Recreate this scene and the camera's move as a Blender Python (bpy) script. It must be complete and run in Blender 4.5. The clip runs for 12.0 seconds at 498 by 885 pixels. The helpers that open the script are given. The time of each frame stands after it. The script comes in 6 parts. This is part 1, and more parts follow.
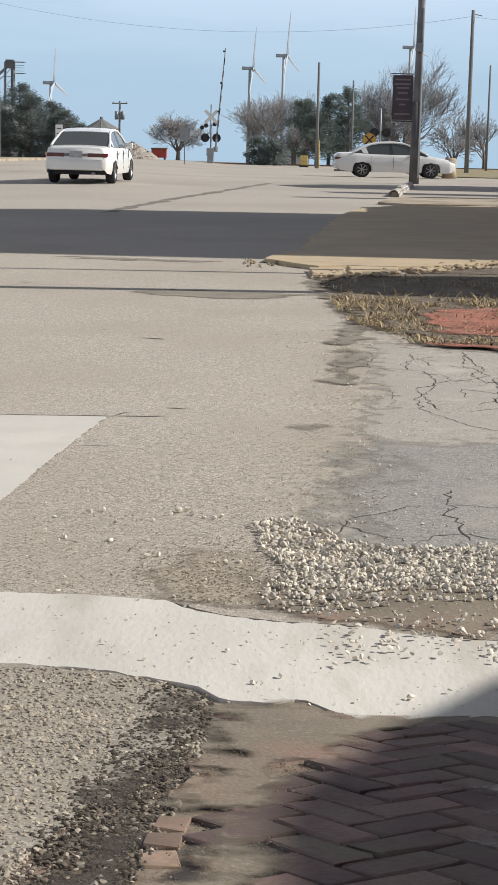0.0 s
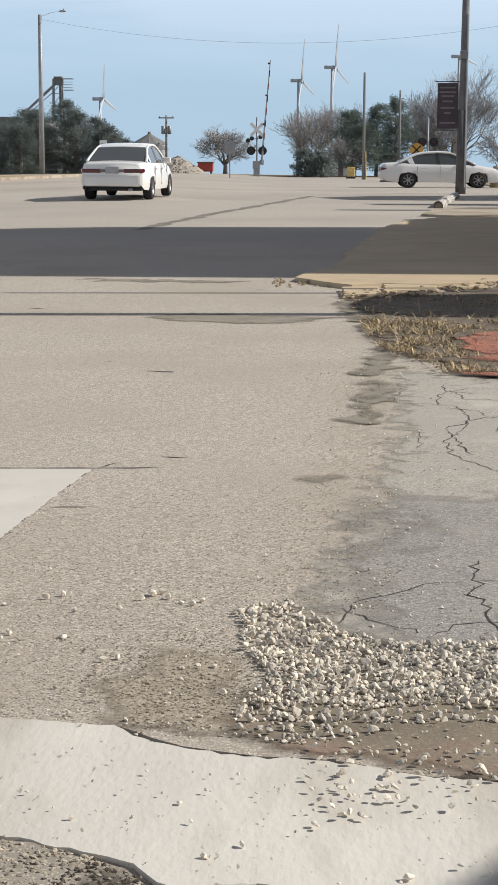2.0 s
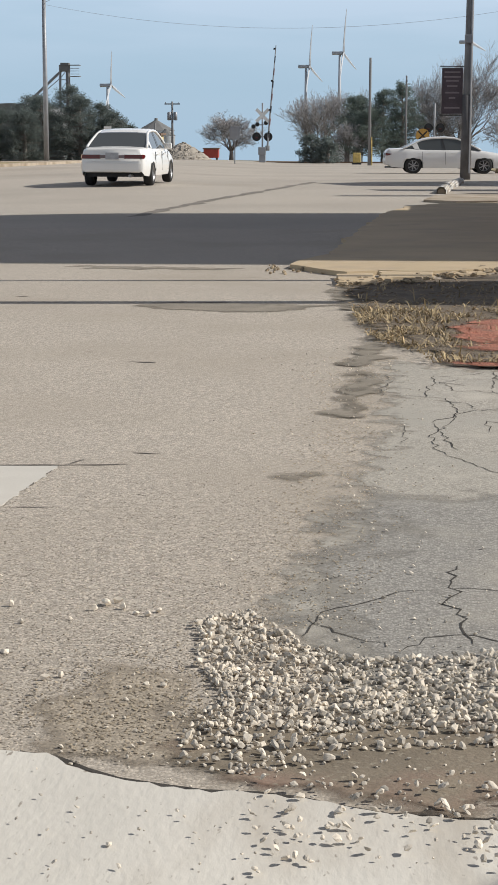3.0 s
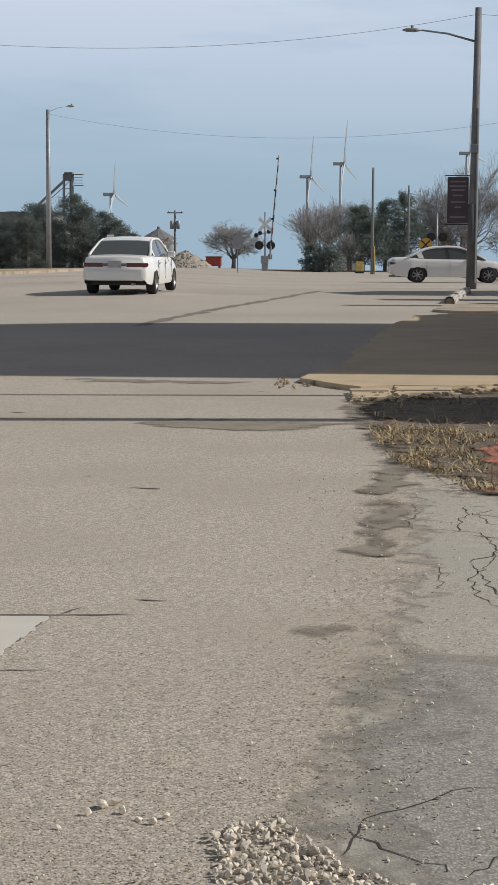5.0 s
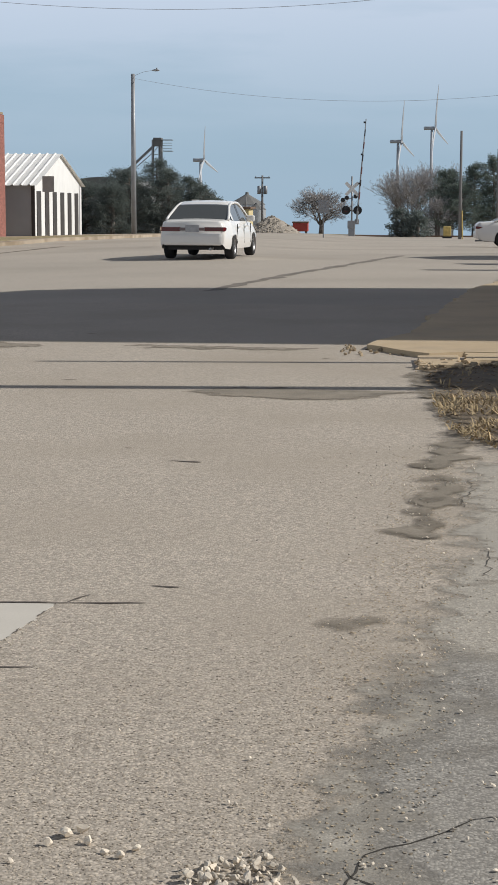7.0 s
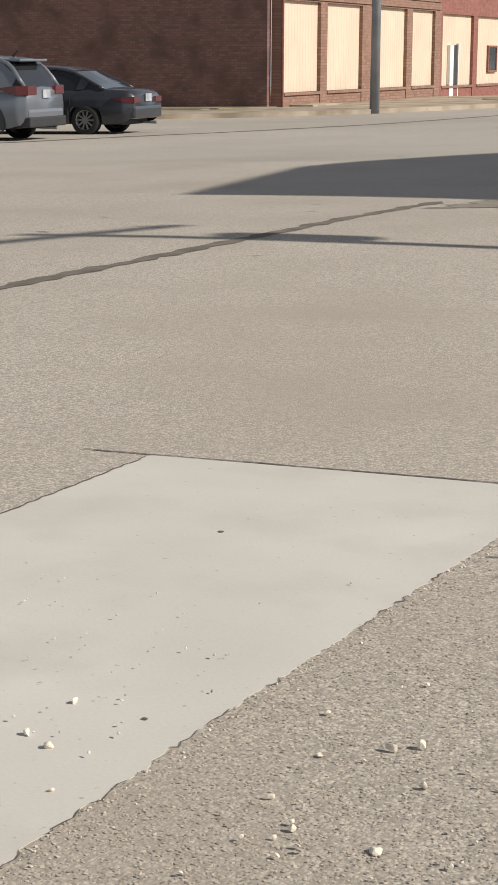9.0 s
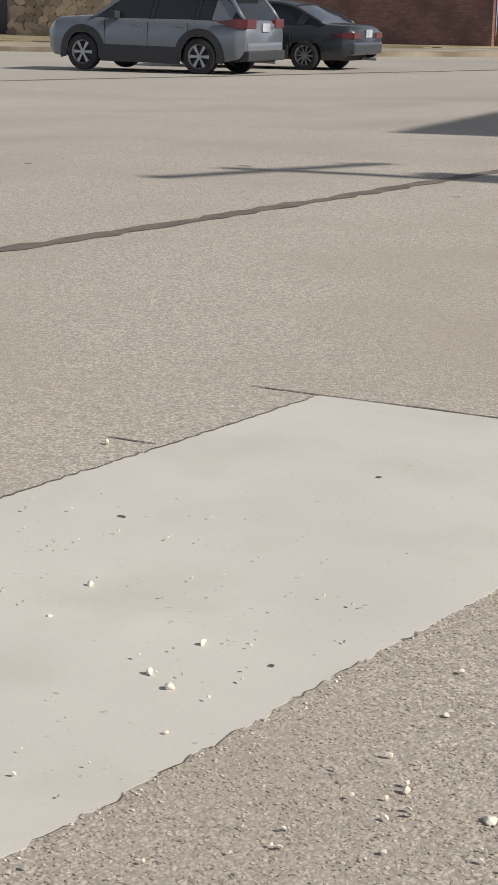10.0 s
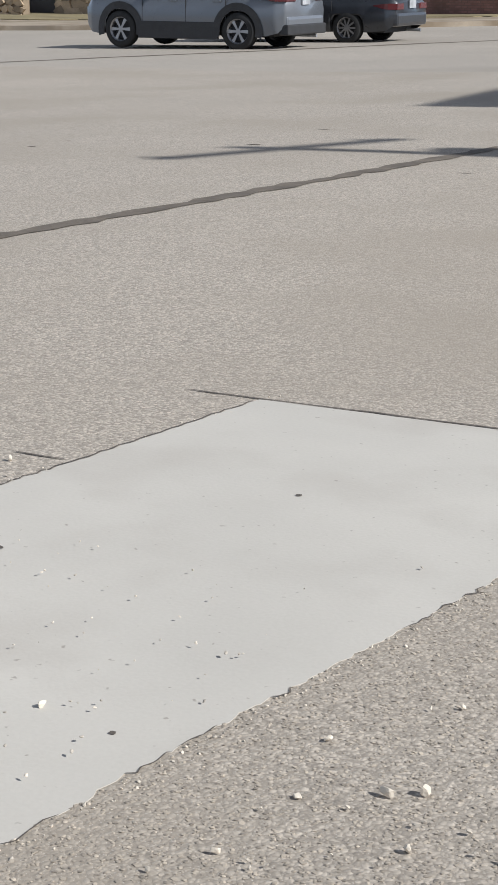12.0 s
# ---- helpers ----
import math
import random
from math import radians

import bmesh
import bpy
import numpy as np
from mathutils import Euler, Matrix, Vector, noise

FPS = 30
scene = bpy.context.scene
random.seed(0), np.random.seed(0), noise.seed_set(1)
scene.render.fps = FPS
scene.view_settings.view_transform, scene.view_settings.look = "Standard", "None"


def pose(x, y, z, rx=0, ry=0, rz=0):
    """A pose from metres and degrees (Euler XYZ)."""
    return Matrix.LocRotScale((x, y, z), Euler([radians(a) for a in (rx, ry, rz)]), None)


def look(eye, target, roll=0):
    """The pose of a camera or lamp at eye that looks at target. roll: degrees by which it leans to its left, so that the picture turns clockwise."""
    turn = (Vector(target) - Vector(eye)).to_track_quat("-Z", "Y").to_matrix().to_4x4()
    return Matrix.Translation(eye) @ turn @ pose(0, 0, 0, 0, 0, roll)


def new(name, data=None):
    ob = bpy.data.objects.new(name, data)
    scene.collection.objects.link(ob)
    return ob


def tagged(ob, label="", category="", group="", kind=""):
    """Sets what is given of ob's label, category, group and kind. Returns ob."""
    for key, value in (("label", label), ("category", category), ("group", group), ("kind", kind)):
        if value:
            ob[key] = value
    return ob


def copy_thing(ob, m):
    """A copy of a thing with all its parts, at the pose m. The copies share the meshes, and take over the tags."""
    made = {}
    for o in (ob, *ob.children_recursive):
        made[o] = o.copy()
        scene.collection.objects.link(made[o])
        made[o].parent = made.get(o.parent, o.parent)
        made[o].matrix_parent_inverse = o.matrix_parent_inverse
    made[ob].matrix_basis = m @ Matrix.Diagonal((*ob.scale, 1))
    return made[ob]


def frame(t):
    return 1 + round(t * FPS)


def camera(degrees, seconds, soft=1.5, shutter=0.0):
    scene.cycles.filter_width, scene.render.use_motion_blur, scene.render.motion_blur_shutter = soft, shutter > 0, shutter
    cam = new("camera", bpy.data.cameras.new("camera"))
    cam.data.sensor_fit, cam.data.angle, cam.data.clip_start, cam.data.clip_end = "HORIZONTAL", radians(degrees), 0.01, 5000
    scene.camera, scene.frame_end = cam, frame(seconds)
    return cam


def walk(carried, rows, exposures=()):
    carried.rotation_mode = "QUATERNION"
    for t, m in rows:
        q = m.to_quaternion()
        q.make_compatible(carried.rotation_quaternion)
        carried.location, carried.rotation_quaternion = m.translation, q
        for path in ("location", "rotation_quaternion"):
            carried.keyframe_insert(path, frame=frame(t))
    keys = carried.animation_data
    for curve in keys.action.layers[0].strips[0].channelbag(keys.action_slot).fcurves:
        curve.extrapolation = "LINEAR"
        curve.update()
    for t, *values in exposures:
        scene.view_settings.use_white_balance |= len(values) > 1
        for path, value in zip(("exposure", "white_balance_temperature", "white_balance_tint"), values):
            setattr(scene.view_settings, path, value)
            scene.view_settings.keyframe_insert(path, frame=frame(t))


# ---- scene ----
cam = camera(16.0, 12.0)
PATH = [
    (0, (-0.201, -5.623, 1.566), (-0.219, -3.654, 1.212), 1.3),
    (0.5, (-0.161, -5.311, 1.546), (-0.266, -3.348, 1.177), 0.7),
    (1, (-0.026, -4.982, 1.543), (-0.146, -3.019, 1.176), 0.3),
    (1.5, (0.036, -4.735, 1.543), (-0.063, -2.768, 1.196), 0.2),
    (2, (0.021, -4.46, 1.56), (-0.058, -2.491, 1.219), 0.2),
    (2.5, (0.124, -4.239, 1.54), (0.05, -2.27, 1.196), 0.2),
    (3, (0.16, -4.069, 1.535), (0.072, -2.102, 1.179), 0.1),
    (3.2, (0.141, -3.98, 1.52), (0.041, -2.014, 1.165), -0.1),
    (5, (0.045, -3.101, 1.524), (-0.045, -1.117, 1.287), 0.3),
    (5.5, (-0.006, -2.9, 1.562), (-0.104, -0.915, 1.338), 0.5),
    (6, (0.076, -2.77, 1.516), (-0.042, -0.787, 1.285), 0.6),
    (6.5, (0.22, -2.611, 1.484), (0.078, -0.632, 1.23), 0.2),
    (6.7, (0.246, -2.546, 1.479), (0.09, -0.569, 1.217), 0.1),
    (8.3, (0.262, -2.148, 1.447), (-0.253, -0.251, 1.079), 0.9),
    (8.5, (0.235, -2.094, 1.434), (-0.352, -0.221, 1.047), 0.8),
    (9, (0.167, -1.948, 1.427), (-0.591, -0.148, 0.996), 0.3),
    (9.5, (0.19, -1.937, 1.424), (-0.704, -0.21, 0.953), 0.5),
    (10, (0.246, -1.768, 1.404), (-0.715, -0.088, 0.904), 1.4),
    (10.5, (0.302, -1.522, 1.374), (-0.53, 0.22, 0.851), 1.4),
    (11, (0.26, -1.334, 1.375), (-0.517, 0.42, 0.807), 1.1),
    (11.5, (0.334, -1.11, 1.318), (-0.586, 0.566, 0.733), -0.6),
    (12, (0.366, -1.107, 1.391), (-0.657, 0.528, 0.863), 0.0),
]
walk(cam, [(t, look(eye, target, roll)) for t, eye, target, roll in PATH], [(0.0, 0.2, 6450, 10), (1.2, 0.03, 6500, 10), (2.2, 0.2, 6500, 10), (3.2, 0.02, 6500, 10), (5.0, -0.2, 6530, 10), (6.0, -0.16, 6530, 10), (6.7, -0.16, 6500, 10), (8.4, -0.05, 6700, 10), (9.0, 0.06, 6650, 10), (10.0, 0.05, 6450, 10), (12.0, 0.1, 6050, 10)])

# ---- world, sun ----
SUN_DIR = Vector((1.0, 0.07, 0.727)).normalized()
world = bpy.data.worlds.new("world")
scene.world = world
world.use_nodes = True
wt = world.node_tree
sky = wt.nodes.new("ShaderNodeTexSky")
sky.sky_type, sky.sun_disc = "NISHITA", False
sky.sun_elevation, sky.sun_rotation = radians(36), radians(86)
sky.air_density, sky.dust_density, sky.ozone_density, sky.altitude = 1.0, 0.4, 2.0, 300
# pale blue haze low down with thin streaks of high cloud, clearer towards the zenith
WN, WL = wt.nodes.new, wt.links.new
tc, mp, nz, rp = WN("ShaderNodeTexCoord"), WN("ShaderNodeMapping"), WN("ShaderNodeTexNoise"), WN("ShaderNodeValToRGB")
mp.inputs["Scale"].default_value = (2.0, 2.0, 12.0)
nz.inputs["Scale"].default_value, nz.inputs["Detail"].default_value, nz.inputs["Roughness"].default_value = 1.7, 6, 0.52
rp.color_ramp.elements[0].position, rp.color_ramp.elements[1].position = 0.26, 0.56
sepz, hz, up = WN("ShaderNodeSeparateXYZ"), WN("ShaderNodeMapRange"), WN("ShaderNodeMapRange")
hz.interpolation_type = "SMOOTHSTEP"
for node, values in ((hz, (0.16, 0.55, 0.85, 0.1)), (up, (0.02, 0.17, 0.04, 1.0))):
    for key, value in zip(("From Min", "From Max", "To Min", "To Max"), values):
        node.inputs[key].default_value = value
cl, low_sky, tint, mx = WN("ShaderNodeMath"), WN("ShaderNodeMix"), WN("ShaderNodeMix"), WN("ShaderNodeMix")
cl.operation = "MULTIPLY"
for node in (low_sky, tint, mx):
    node.data_type = "RGBA"
tint.blend_type = "MULTIPLY"
tint.inputs["Factor"].default_value = 1.0
tint.inputs["B"].default_value = (1.1, 0.75, 0.53, 1)
low_sky.inputs["A"].default_value = (5.7, 8.7, 11.4, 1)
low_sky.inputs["B"].default_value = (13.8, 15.0, 18.0, 1)
WL(tc.outputs["Generated"], mp.inputs["Vector"])
WL(mp.outputs["Vector"], nz.inputs["Vector"])
WL(nz.outputs["Fac"], rp.inputs["Fac"])
WL(tc.outputs["Generated"], sepz.inputs[0])
WL(sepz.outputs["Z"], hz.inputs["Value"])
WL(sepz.outputs["Z"], up.inputs["Value"])
WL(rp.outputs["Color"], cl.inputs[0])
WL(up.outputs["Result"], cl.inputs[1])
WL(cl.outputs[0], low_sky.inputs["Factor"])
WL(sky.outputs["Color"], tint.inputs["A"])
WL(hz.outputs["Result"], mx.inputs["Factor"])
WL(tint.outputs["Result"], mx.inputs["A"])
WL(low_sky.outputs["Result"], mx.inputs["B"])
WL(mx.outputs["Result"], wt.nodes["Background"].inputs["Color"])
wt.nodes["Background"].inputs["Strength"].default_value = 0.065
sun = new("sun", bpy.data.lights.new("sun", "SUN"))
sun.data.energy, sun.data.angle, sun.data.color = 4.3, radians(0.6), (1.0, 0.965, 0.905)
sun.matrix_world = look(SUN_DIR * 60, (0, 0, 0))

# ---- materials ----
_mats = {}


def mat(name, color, rough=0.8, metal=0.0, spread=0.25, scale=6.0, fine=60.0, bump=0.3, depth=0.004, alt=None, spots=None,
        brick=None, cells=None, island=False, stretch=(1, 1, 1), fade=None, coat=0.0, flat_cells=False, thin=False):
    """Procedural surface: two scales of noise round a base colour, a second colour in patches, aggregate cells, brick courses."""
    if name in _mats:
        return _mats[name]
    m = bpy.data.materials.new(name)
    m.use_nodes = True
    nt = m.node_tree
    N, L = nt.nodes.new, nt.links.new
    b = nt.nodes["Principled BSDF"]
    b.inputs["Roughness"].default_value, b.inputs["Metallic"].default_value = rough, metal
    if coat:
        b.inputs["Coat Weight"].default_value, b.inputs["Coat Roughness"].default_value = coat, 0.06
    geo = N("ShaderNodeNewGeometry")
    mapping = N("ShaderNodeMapping")
    mapping.inputs["Scale"].default_value = stretch
    L(geo.outputs["Position"], mapping.inputs["Vector"])
    P = mapping.outputs["Vector"]

    def noise_tex(sc, det=4):
        n = N("ShaderNodeTexNoise")
        n.inputs["Scale"].default_value, n.inputs["Detail"].default_value = sc, det
        L(P, n.inputs["Vector"])
        return n.outputs["Fac"]

    def ramp(fac, lo, hi, a=0.0, c=1.0):
        r = N("ShaderNodeMapRange")
        r.inputs["From Min"].default_value, r.inputs["From Max"].default_value = lo, hi
        r.inputs["To Min"].default_value, r.inputs["To Max"].default_value = a, c
        L(fac, r.inputs["Value"])
        return r.outputs["Result"]

    def mixed(fac, A, B, kind="MIX"):
        x = N("ShaderNodeMix")
        x.data_type, x.blend_type = "RGBA", kind
        for sock, v in ((x.inputs["Factor"], fac), (x.inputs["A"], A), (x.inputs["B"], B)):
            if isinstance(v, (int, float)):
                sock.default_value = v
            elif isinstance(v, tuple):
                sock.default_value = (*v[:3], 1)
            else:
                L(v, sock)
        return x.outputs["Result"]

    dark = tuple(c * (1 - spread) for c in color)
    light = tuple(min(1, c * (1 + spread)) for c in color)
    big, small = noise_tex(scale), noise_tex(fine, 3)
    col = mixed(ramp(big, 0.3, 0.7), dark, light)
    if brick:
        bw, bh, mortar, mcol, axis = brick
        tex = N("ShaderNodeTexBrick")
        sep, com = N("ShaderNodeSeparateXYZ"), N("ShaderNodeCombineXYZ")
        L(geo.outputs["Position"], sep.inputs[0])
        L(sep.outputs[axis], com.inputs[0])
        L(sep.outputs[2], com.inputs[1])
        L(com.outputs[0], tex.inputs["Vector"])
        for k, v in (("Scale", 1.0), ("Brick Width", bw), ("Row Height", bh), ("Mortar Size", mortar), ("Bias", 0.0)):
            tex.inputs[k].default_value = v
        tex.inputs["Color1"].default_value = (*[c * 0.75 for c in color], 1)
        tex.inputs["Color2"].default_value = (*[min(1, c * 1.25) for c in color], 1)
        tex.inputs["Mortar"].default_value = (*mcol, 1)
        col = mixed(ramp(big, 0.25, 0.75, 0.0, 0.45), tex.outputs["Color"], col)
    height = small
    if cells:
        csc, amount = cells
        v = N("ShaderNodeTexVoronoi")
        v.inputs["Scale"].default_value = csc
        # chips of uneven size: the lattice is pulled about by a coarser noise
        warp, push = N("ShaderNodeTexNoise"), N("ShaderNodeVectorMath")
        warp.inputs["Scale"].default_value, warp.inputs["Detail"].default_value = csc * 0.45, 2
        L(P, warp.inputs["Vector"])
        push.operation = "MULTIPLY_ADD"
        L(warp.outputs["Color"], push.inputs[0])
        push.inputs[1].default_value = (1.6 / csc, 1.6 / csc, 1.6 / csc)
        L(P, push.inputs[2])
        L(push.outputs[0], v.inputs["Vector"])
        bw_ = N("ShaderNodeSeparateColor")
        L(v.outputs["Color"], bw_.inputs["Color"])
        col = mixed(amount, col, mixed(ramp(bw_.outputs[0], 0.0, 1.0), tuple(c * 0.5 for c in color), tuple(min(1, c * 1.6) for c in color)))
        height = ramp(v.outputs["Distance"], 0.0, 0.8, 1.0, 0.0)
        if flat_cells:
            # dark binder shows between the chips
            col = mixed(ramp(v.outputs["Distance"], 0.36, 0.75, 0.0, 0.6), col, tuple(c * 0.55 for c in color))
    if alt:
        acol, asc, lo, hi = alt
        col = mixed(ramp(noise_tex(asc, 6), lo, hi), col, acol)
    if spots:
        scol, ssc, lo, hi = spots
        col = mixed(ramp(noise_tex(ssc, 2), lo, hi), col, scol)
    if island:
        io = N("ShaderNodeObjectInfo") if island == "object" else geo
        rnd = io.outputs["Random"] if island == "object" else io.outputs["Random Per Island"]
        col = mixed(1.0, col, mixed(rnd, (0.8, 0.8, 0.8), (1.16, 1.15, 1.13)) if thin else mixed(rnd, (0.55, 0.55, 0.55), (1.3, 1.27, 1.22)), "MULTIPLY")
    col = mixed(ramp(small, 0.25, 0.75, 0.0, 0.35 * spread / 0.25), col, tuple(c * 0.6 for c in color))
    L(col, b.inputs["Base Color"])
    L(ramp(small, 0.3, 0.7, max(0.02, rough - 0.08), min(1.0, rough + 0.08)), b.inputs["Roughness"])
    if bump:
        bp = N("ShaderNodeBump")
        bp.inputs["Strength"].default_value, bp.inputs["Distance"].default_value = bump, depth
        L(height, bp.inputs["Height"])
        L(bp.outputs["Normal"], b.inputs["Normal"])
    if thin:
        # leaves let part of the light through
        tl, ms = N("ShaderNodeBsdfTranslucent"), N("ShaderNodeMixShader")
        ms.inputs[0].default_value = 0.45
        L(col, tl.inputs["Color"])
        L(b.outputs[0], ms.inputs[1])
        L(tl.outputs[0], ms.inputs[2])
        L(ms.outputs[0], nt.nodes["Material Output"].inputs["Surface"])
        b.inputs["Specular IOR Level"].default_value = 0.1
    if fade:
        # the layer thins out towards its rim in ragged patches
        at = N("ShaderNodeAttribute")
        at.attribute_name = "rim"
        add = N("ShaderNodeMath")
        add.operation = "ADD"
        L(at.outputs["Fac"], add.inputs[0])
        L(ramp(noise_tex(fade, 6), 0.25, 0.75, -0.5, 0.5), add.inputs[1])
        tr, ms = N("ShaderNodeBsdfTransparent"), N("ShaderNodeMixShader")
        L(ramp(add.outputs[0], 0.2, 0.65), ms.inputs[0])
        L(tr.outputs[0], ms.inputs[1])
        L(b.outputs[0], ms.inputs[2])
        L(ms.outputs[0], nt.nodes["Material Output"].inputs["Surface"])
    _mats[name] = m
    return m


def glass(name, tint=(0.075, 0.082, 0.084), rough=0.05):
    if name in _mats:
        return _mats[name]
    m = bpy.data.materials.new(name)
    m.use_nodes = True
    b = m.node_tree.nodes["Principled BSDF"]
    b.inputs["Base Color"].default_value, b.inputs["Roughness"].default_value = (*tint, 1), rough
    b.inputs["IOR"].default_value = 1.5
    _mats[name] = m
    return m


LOT = mat("chip_seal", (0.48, 0.422, 0.35), 0.92, spread=0.1, scale=0.35, fine=170, bump=0.4, depth=0.004, cells=(95, 0.7), flat_cells=True,
          alt=((0.375, 0.323, 0.258), 0.5, 0.44, 0.72), spots=((0.60, 0.55, 0.48), 210, 0.62, 0.70))
STREET = mat("street_seal", (0.425, 0.38, 0.322), 0.92, spread=0.1, scale=0.12, fine=60, bump=0.3, depth=0.004, cells=(60, 0.4),
             alt=((0.355, 0.315, 0.265), 0.16, 0.44, 0.7))
CHIPS = mat("coarse_chips", (0.33, 0.29, 0.235), 0.92, spread=0.2, scale=1.5, fine=120, bump=0.4, depth=0.004,
            alt=((0.17, 0.145, 0.11), 1.3, 0.5, 0.66), spots=((0.55, 0.49, 0.41), 90, 0.55, 0.66))
CONC = mat("pale_concrete", (0.60, 0.565, 0.50), 0.85, spread=0.07, scale=1.2, fine=90, bump=0.25, depth=0.002,
           alt=((0.52, 0.48, 0.42), 2.2, 0.5, 0.8), spots=((0.40, 0.36, 0.31), 38, 0.70, 0.76))
BANDC = mat("gutter_concrete", (0.645, 0.61, 0.54), 0.85, spread=0.1, scale=2.0, fine=55, bump=0.5, depth=0.004,
            alt=((0.47, 0.42, 0.35), 3.0, 0.5, 0.75), stretch=(1, 0.4, 1), spots=((0.33, 0.29, 0.24), 50, 0.68, 0.75))
ASPH = mat("old_asphalt", (0.44, 0.405, 0.345), 0.92, spread=0.1, scale=0.9, fine=160, bump=0.4, depth=0.003, cells=(110, 0.5), flat_cells=True, fade=5.0,
           alt=((0.385, 0.36, 0.31), 1.1, 0.45, 0.7), spots=((0.50, 0.46, 0.39), 2.4, 0.56, 0.75))
ASPHD = mat("grey_asphalt", (0.335, 0.315, 0.28), 0.92, spread=0.12, scale=1.4, fine=160, bump=0.5, depth=0.003, cells=(100, 0.65), flat_cells=True, fade=3.0,
            alt=((0.39, 0.36, 0.305), 1.7, 0.5, 0.72), spots=((0.26, 0.24, 0.21), 1.1, 0.58, 0.75))
DUST = mat("pale_dust", (0.34, 0.31, 0.275), 0.95, spread=0.2, scale=5, fine=80, bump=0.3, fade=9.0)
TAN = mat("tan_concrete", (0.52, 0.405, 0.26), 0.88, spread=0.12, scale=0.7, fine=70, bump=0.3, depth=0.003, alt=((0.42, 0.33, 0.23), 1.5, 0.5, 0.75))
WALKC = mat("weathered_concrete", (0.42, 0.35, 0.265), 0.88, spread=0.2, scale=0.6, fine=40, bump=0.4, depth=0.004, alt=((0.25, 0.195, 0.13), 0.9, 0.46, 0.64))
DIRT = mat("brown_dirt", (0.225, 0.185, 0.135), 0.95, spread=0.25, scale=3, fine=80, bump=0.6, depth=0.006, alt=((0.29, 0.18, 0.135), 2.0, 0.5, 0.7), spots=((0.33, 0.29, 0.22), 45, 0.6, 0.72), fade=6.0)
MUD = mat("dark_soil", (0.185, 0.148, 0.108), 0.95, spread=0.35, scale=4, fine=70, bump=0.9, depth=0.02, alt=((0.22, 0.17, 0.11), 5, 0.5, 0.7), fade=5.0)
STAIN = mat("dirt_stain", (0.27, 0.235, 0.185), 0.93, spread=0.25, scale=4, fine=90, bump=0.4, depth=0.004, cells=(140, 0.25), fade=3.5)
REDD = mat("red_clay", (0.43, 0.17, 0.11), 0.95, spread=0.35, scale=6, fine=40, bump=0.9, depth=0.03, alt=((0.24, 0.15, 0.105), 5, 0.5, 0.68), fade=4.0)
FAINT = mat("faint_sealer", (0.205, 0.18, 0.15), 0.85, spread=0.25, scale=2, fine=60, bump=0.2)
UNDER = mat("joint_soil", (0.05, 0.042, 0.038), 0.95, spread=0.3, scale=6, fine=60, bump=0.4, fade=9.0)
TAR = mat("crack_sealer", (0.165, 0.137, 0.105), 0.85, spread=0.3, scale=5, fine=60, bump=0.3)
DKLINE = mat("joint_dirt", (0.055, 0.048, 0.04), 0.95, spread=0.3, scale=9, fine=60, bump=0.3)
FIELD = mat("dry_field", (0.26, 0.22, 0.14), 0.95, spread=0.25, scale=0.05, fine=3, bump=0.3, alt=((0.16, 0.13, 0.09), 0.02, 0.45, 0.6))
DRYGRASS = mat("dry_grass", (0.46, 0.36, 0.215), 0.9, spread=0.3, scale=8, fine=60, bump=0.0, island=True)
TURF = mat("winter_turf", (0.30, 0.25, 0.14), 0.95, spread=0.3, scale=1.2, fine=18, bump=0.6, depth=0.03)
STONE = mat("limestone_gravel", (0.68, 0.62, 0.53), 0.88, spread=0.14, scale=18, fine=120, bump=0.4, depth=0.003, island=True)
BRICKP = mat("paver_brick", (0.195, 0.125, 0.112), 0.88, spread=0.25, scale=6, fine=70, bump=0.5, depth=0.004, island="object", alt=((0.20, 0.16, 0.12), 4, 0.45, 0.65))
BRICKW = mat("dark_brick", (0.245, 0.125, 0.102), 0.9, spread=0.25, scale=0.5, fine=12, bump=0.3, brick=(0.21, 0.075, 0.008, (0.14, 0.1, 0.085), 0), alt=((0.13, 0.075, 0.06), 0.9, 0.5, 0.65))
BRICKF = mat("brown_face_brick", (0.30, 0.175, 0.125), 0.88, spread=0.15, scale=0.7, fine=12, bump=0.3, brick=(0.25, 0.1, 0.012, (0.2, 0.12, 0.09), 1))
BRICKR = mat("red_painted_brick", (0.285, 0.115, 0.09), 0.85, spread=0.12, scale=0.7, fine=12, bump=0.25, brick=(0.21, 0.075, 0.006, (0.24, 0.11, 0.085), 1))
CREAM = mat("cream_sheet_metal", (0.72, 0.585, 0.445), 0.6, spread=0.06, scale=0.8, fine=20, bump=0.05)
WOODG = mat("grey_weathered_wood", (0.20, 0.197, 0.195), 0.9, spread=0.25, scale=3, fine=30, bump=0.5, stretch=(1, 1, 0.15))
BOARD = mat("weathered_sign_board", (0.30, 0.25, 0.19), 0.9, spread=0.35, scale=1.6, fine=25, bump=0.3, stretch=(1, 1, 4))
POLEM = mat("galvanised_pole", (0.29, 0.30, 0.315), 0.55, 0.4, spread=0.15, scale=2, fine=30, bump=0.1)
WPAINT = mat("white_paint", (0.8, 0.8, 0.78), 0.55, spread=0.05, scale=1.5, fine=30, bump=0.05)
# plain grey siding; on the metal shed it also paints the wall's shade
GREYW = mat("grey_and_shaded_siding", (0.36, 0.37, 0.38), 0.7, spread=0.06, scale=1, fine=20, bump=0.1)
DKDOOR = mat("dark_door", (0.055, 0.05, 0.048), 0.6, spread=0.2, scale=2, fine=20, bump=0.1)
BLACK = mat("black_paint", (0.02, 0.02, 0.022), 0.6, spread=0.2, scale=4, fine=40, bump=0.1)
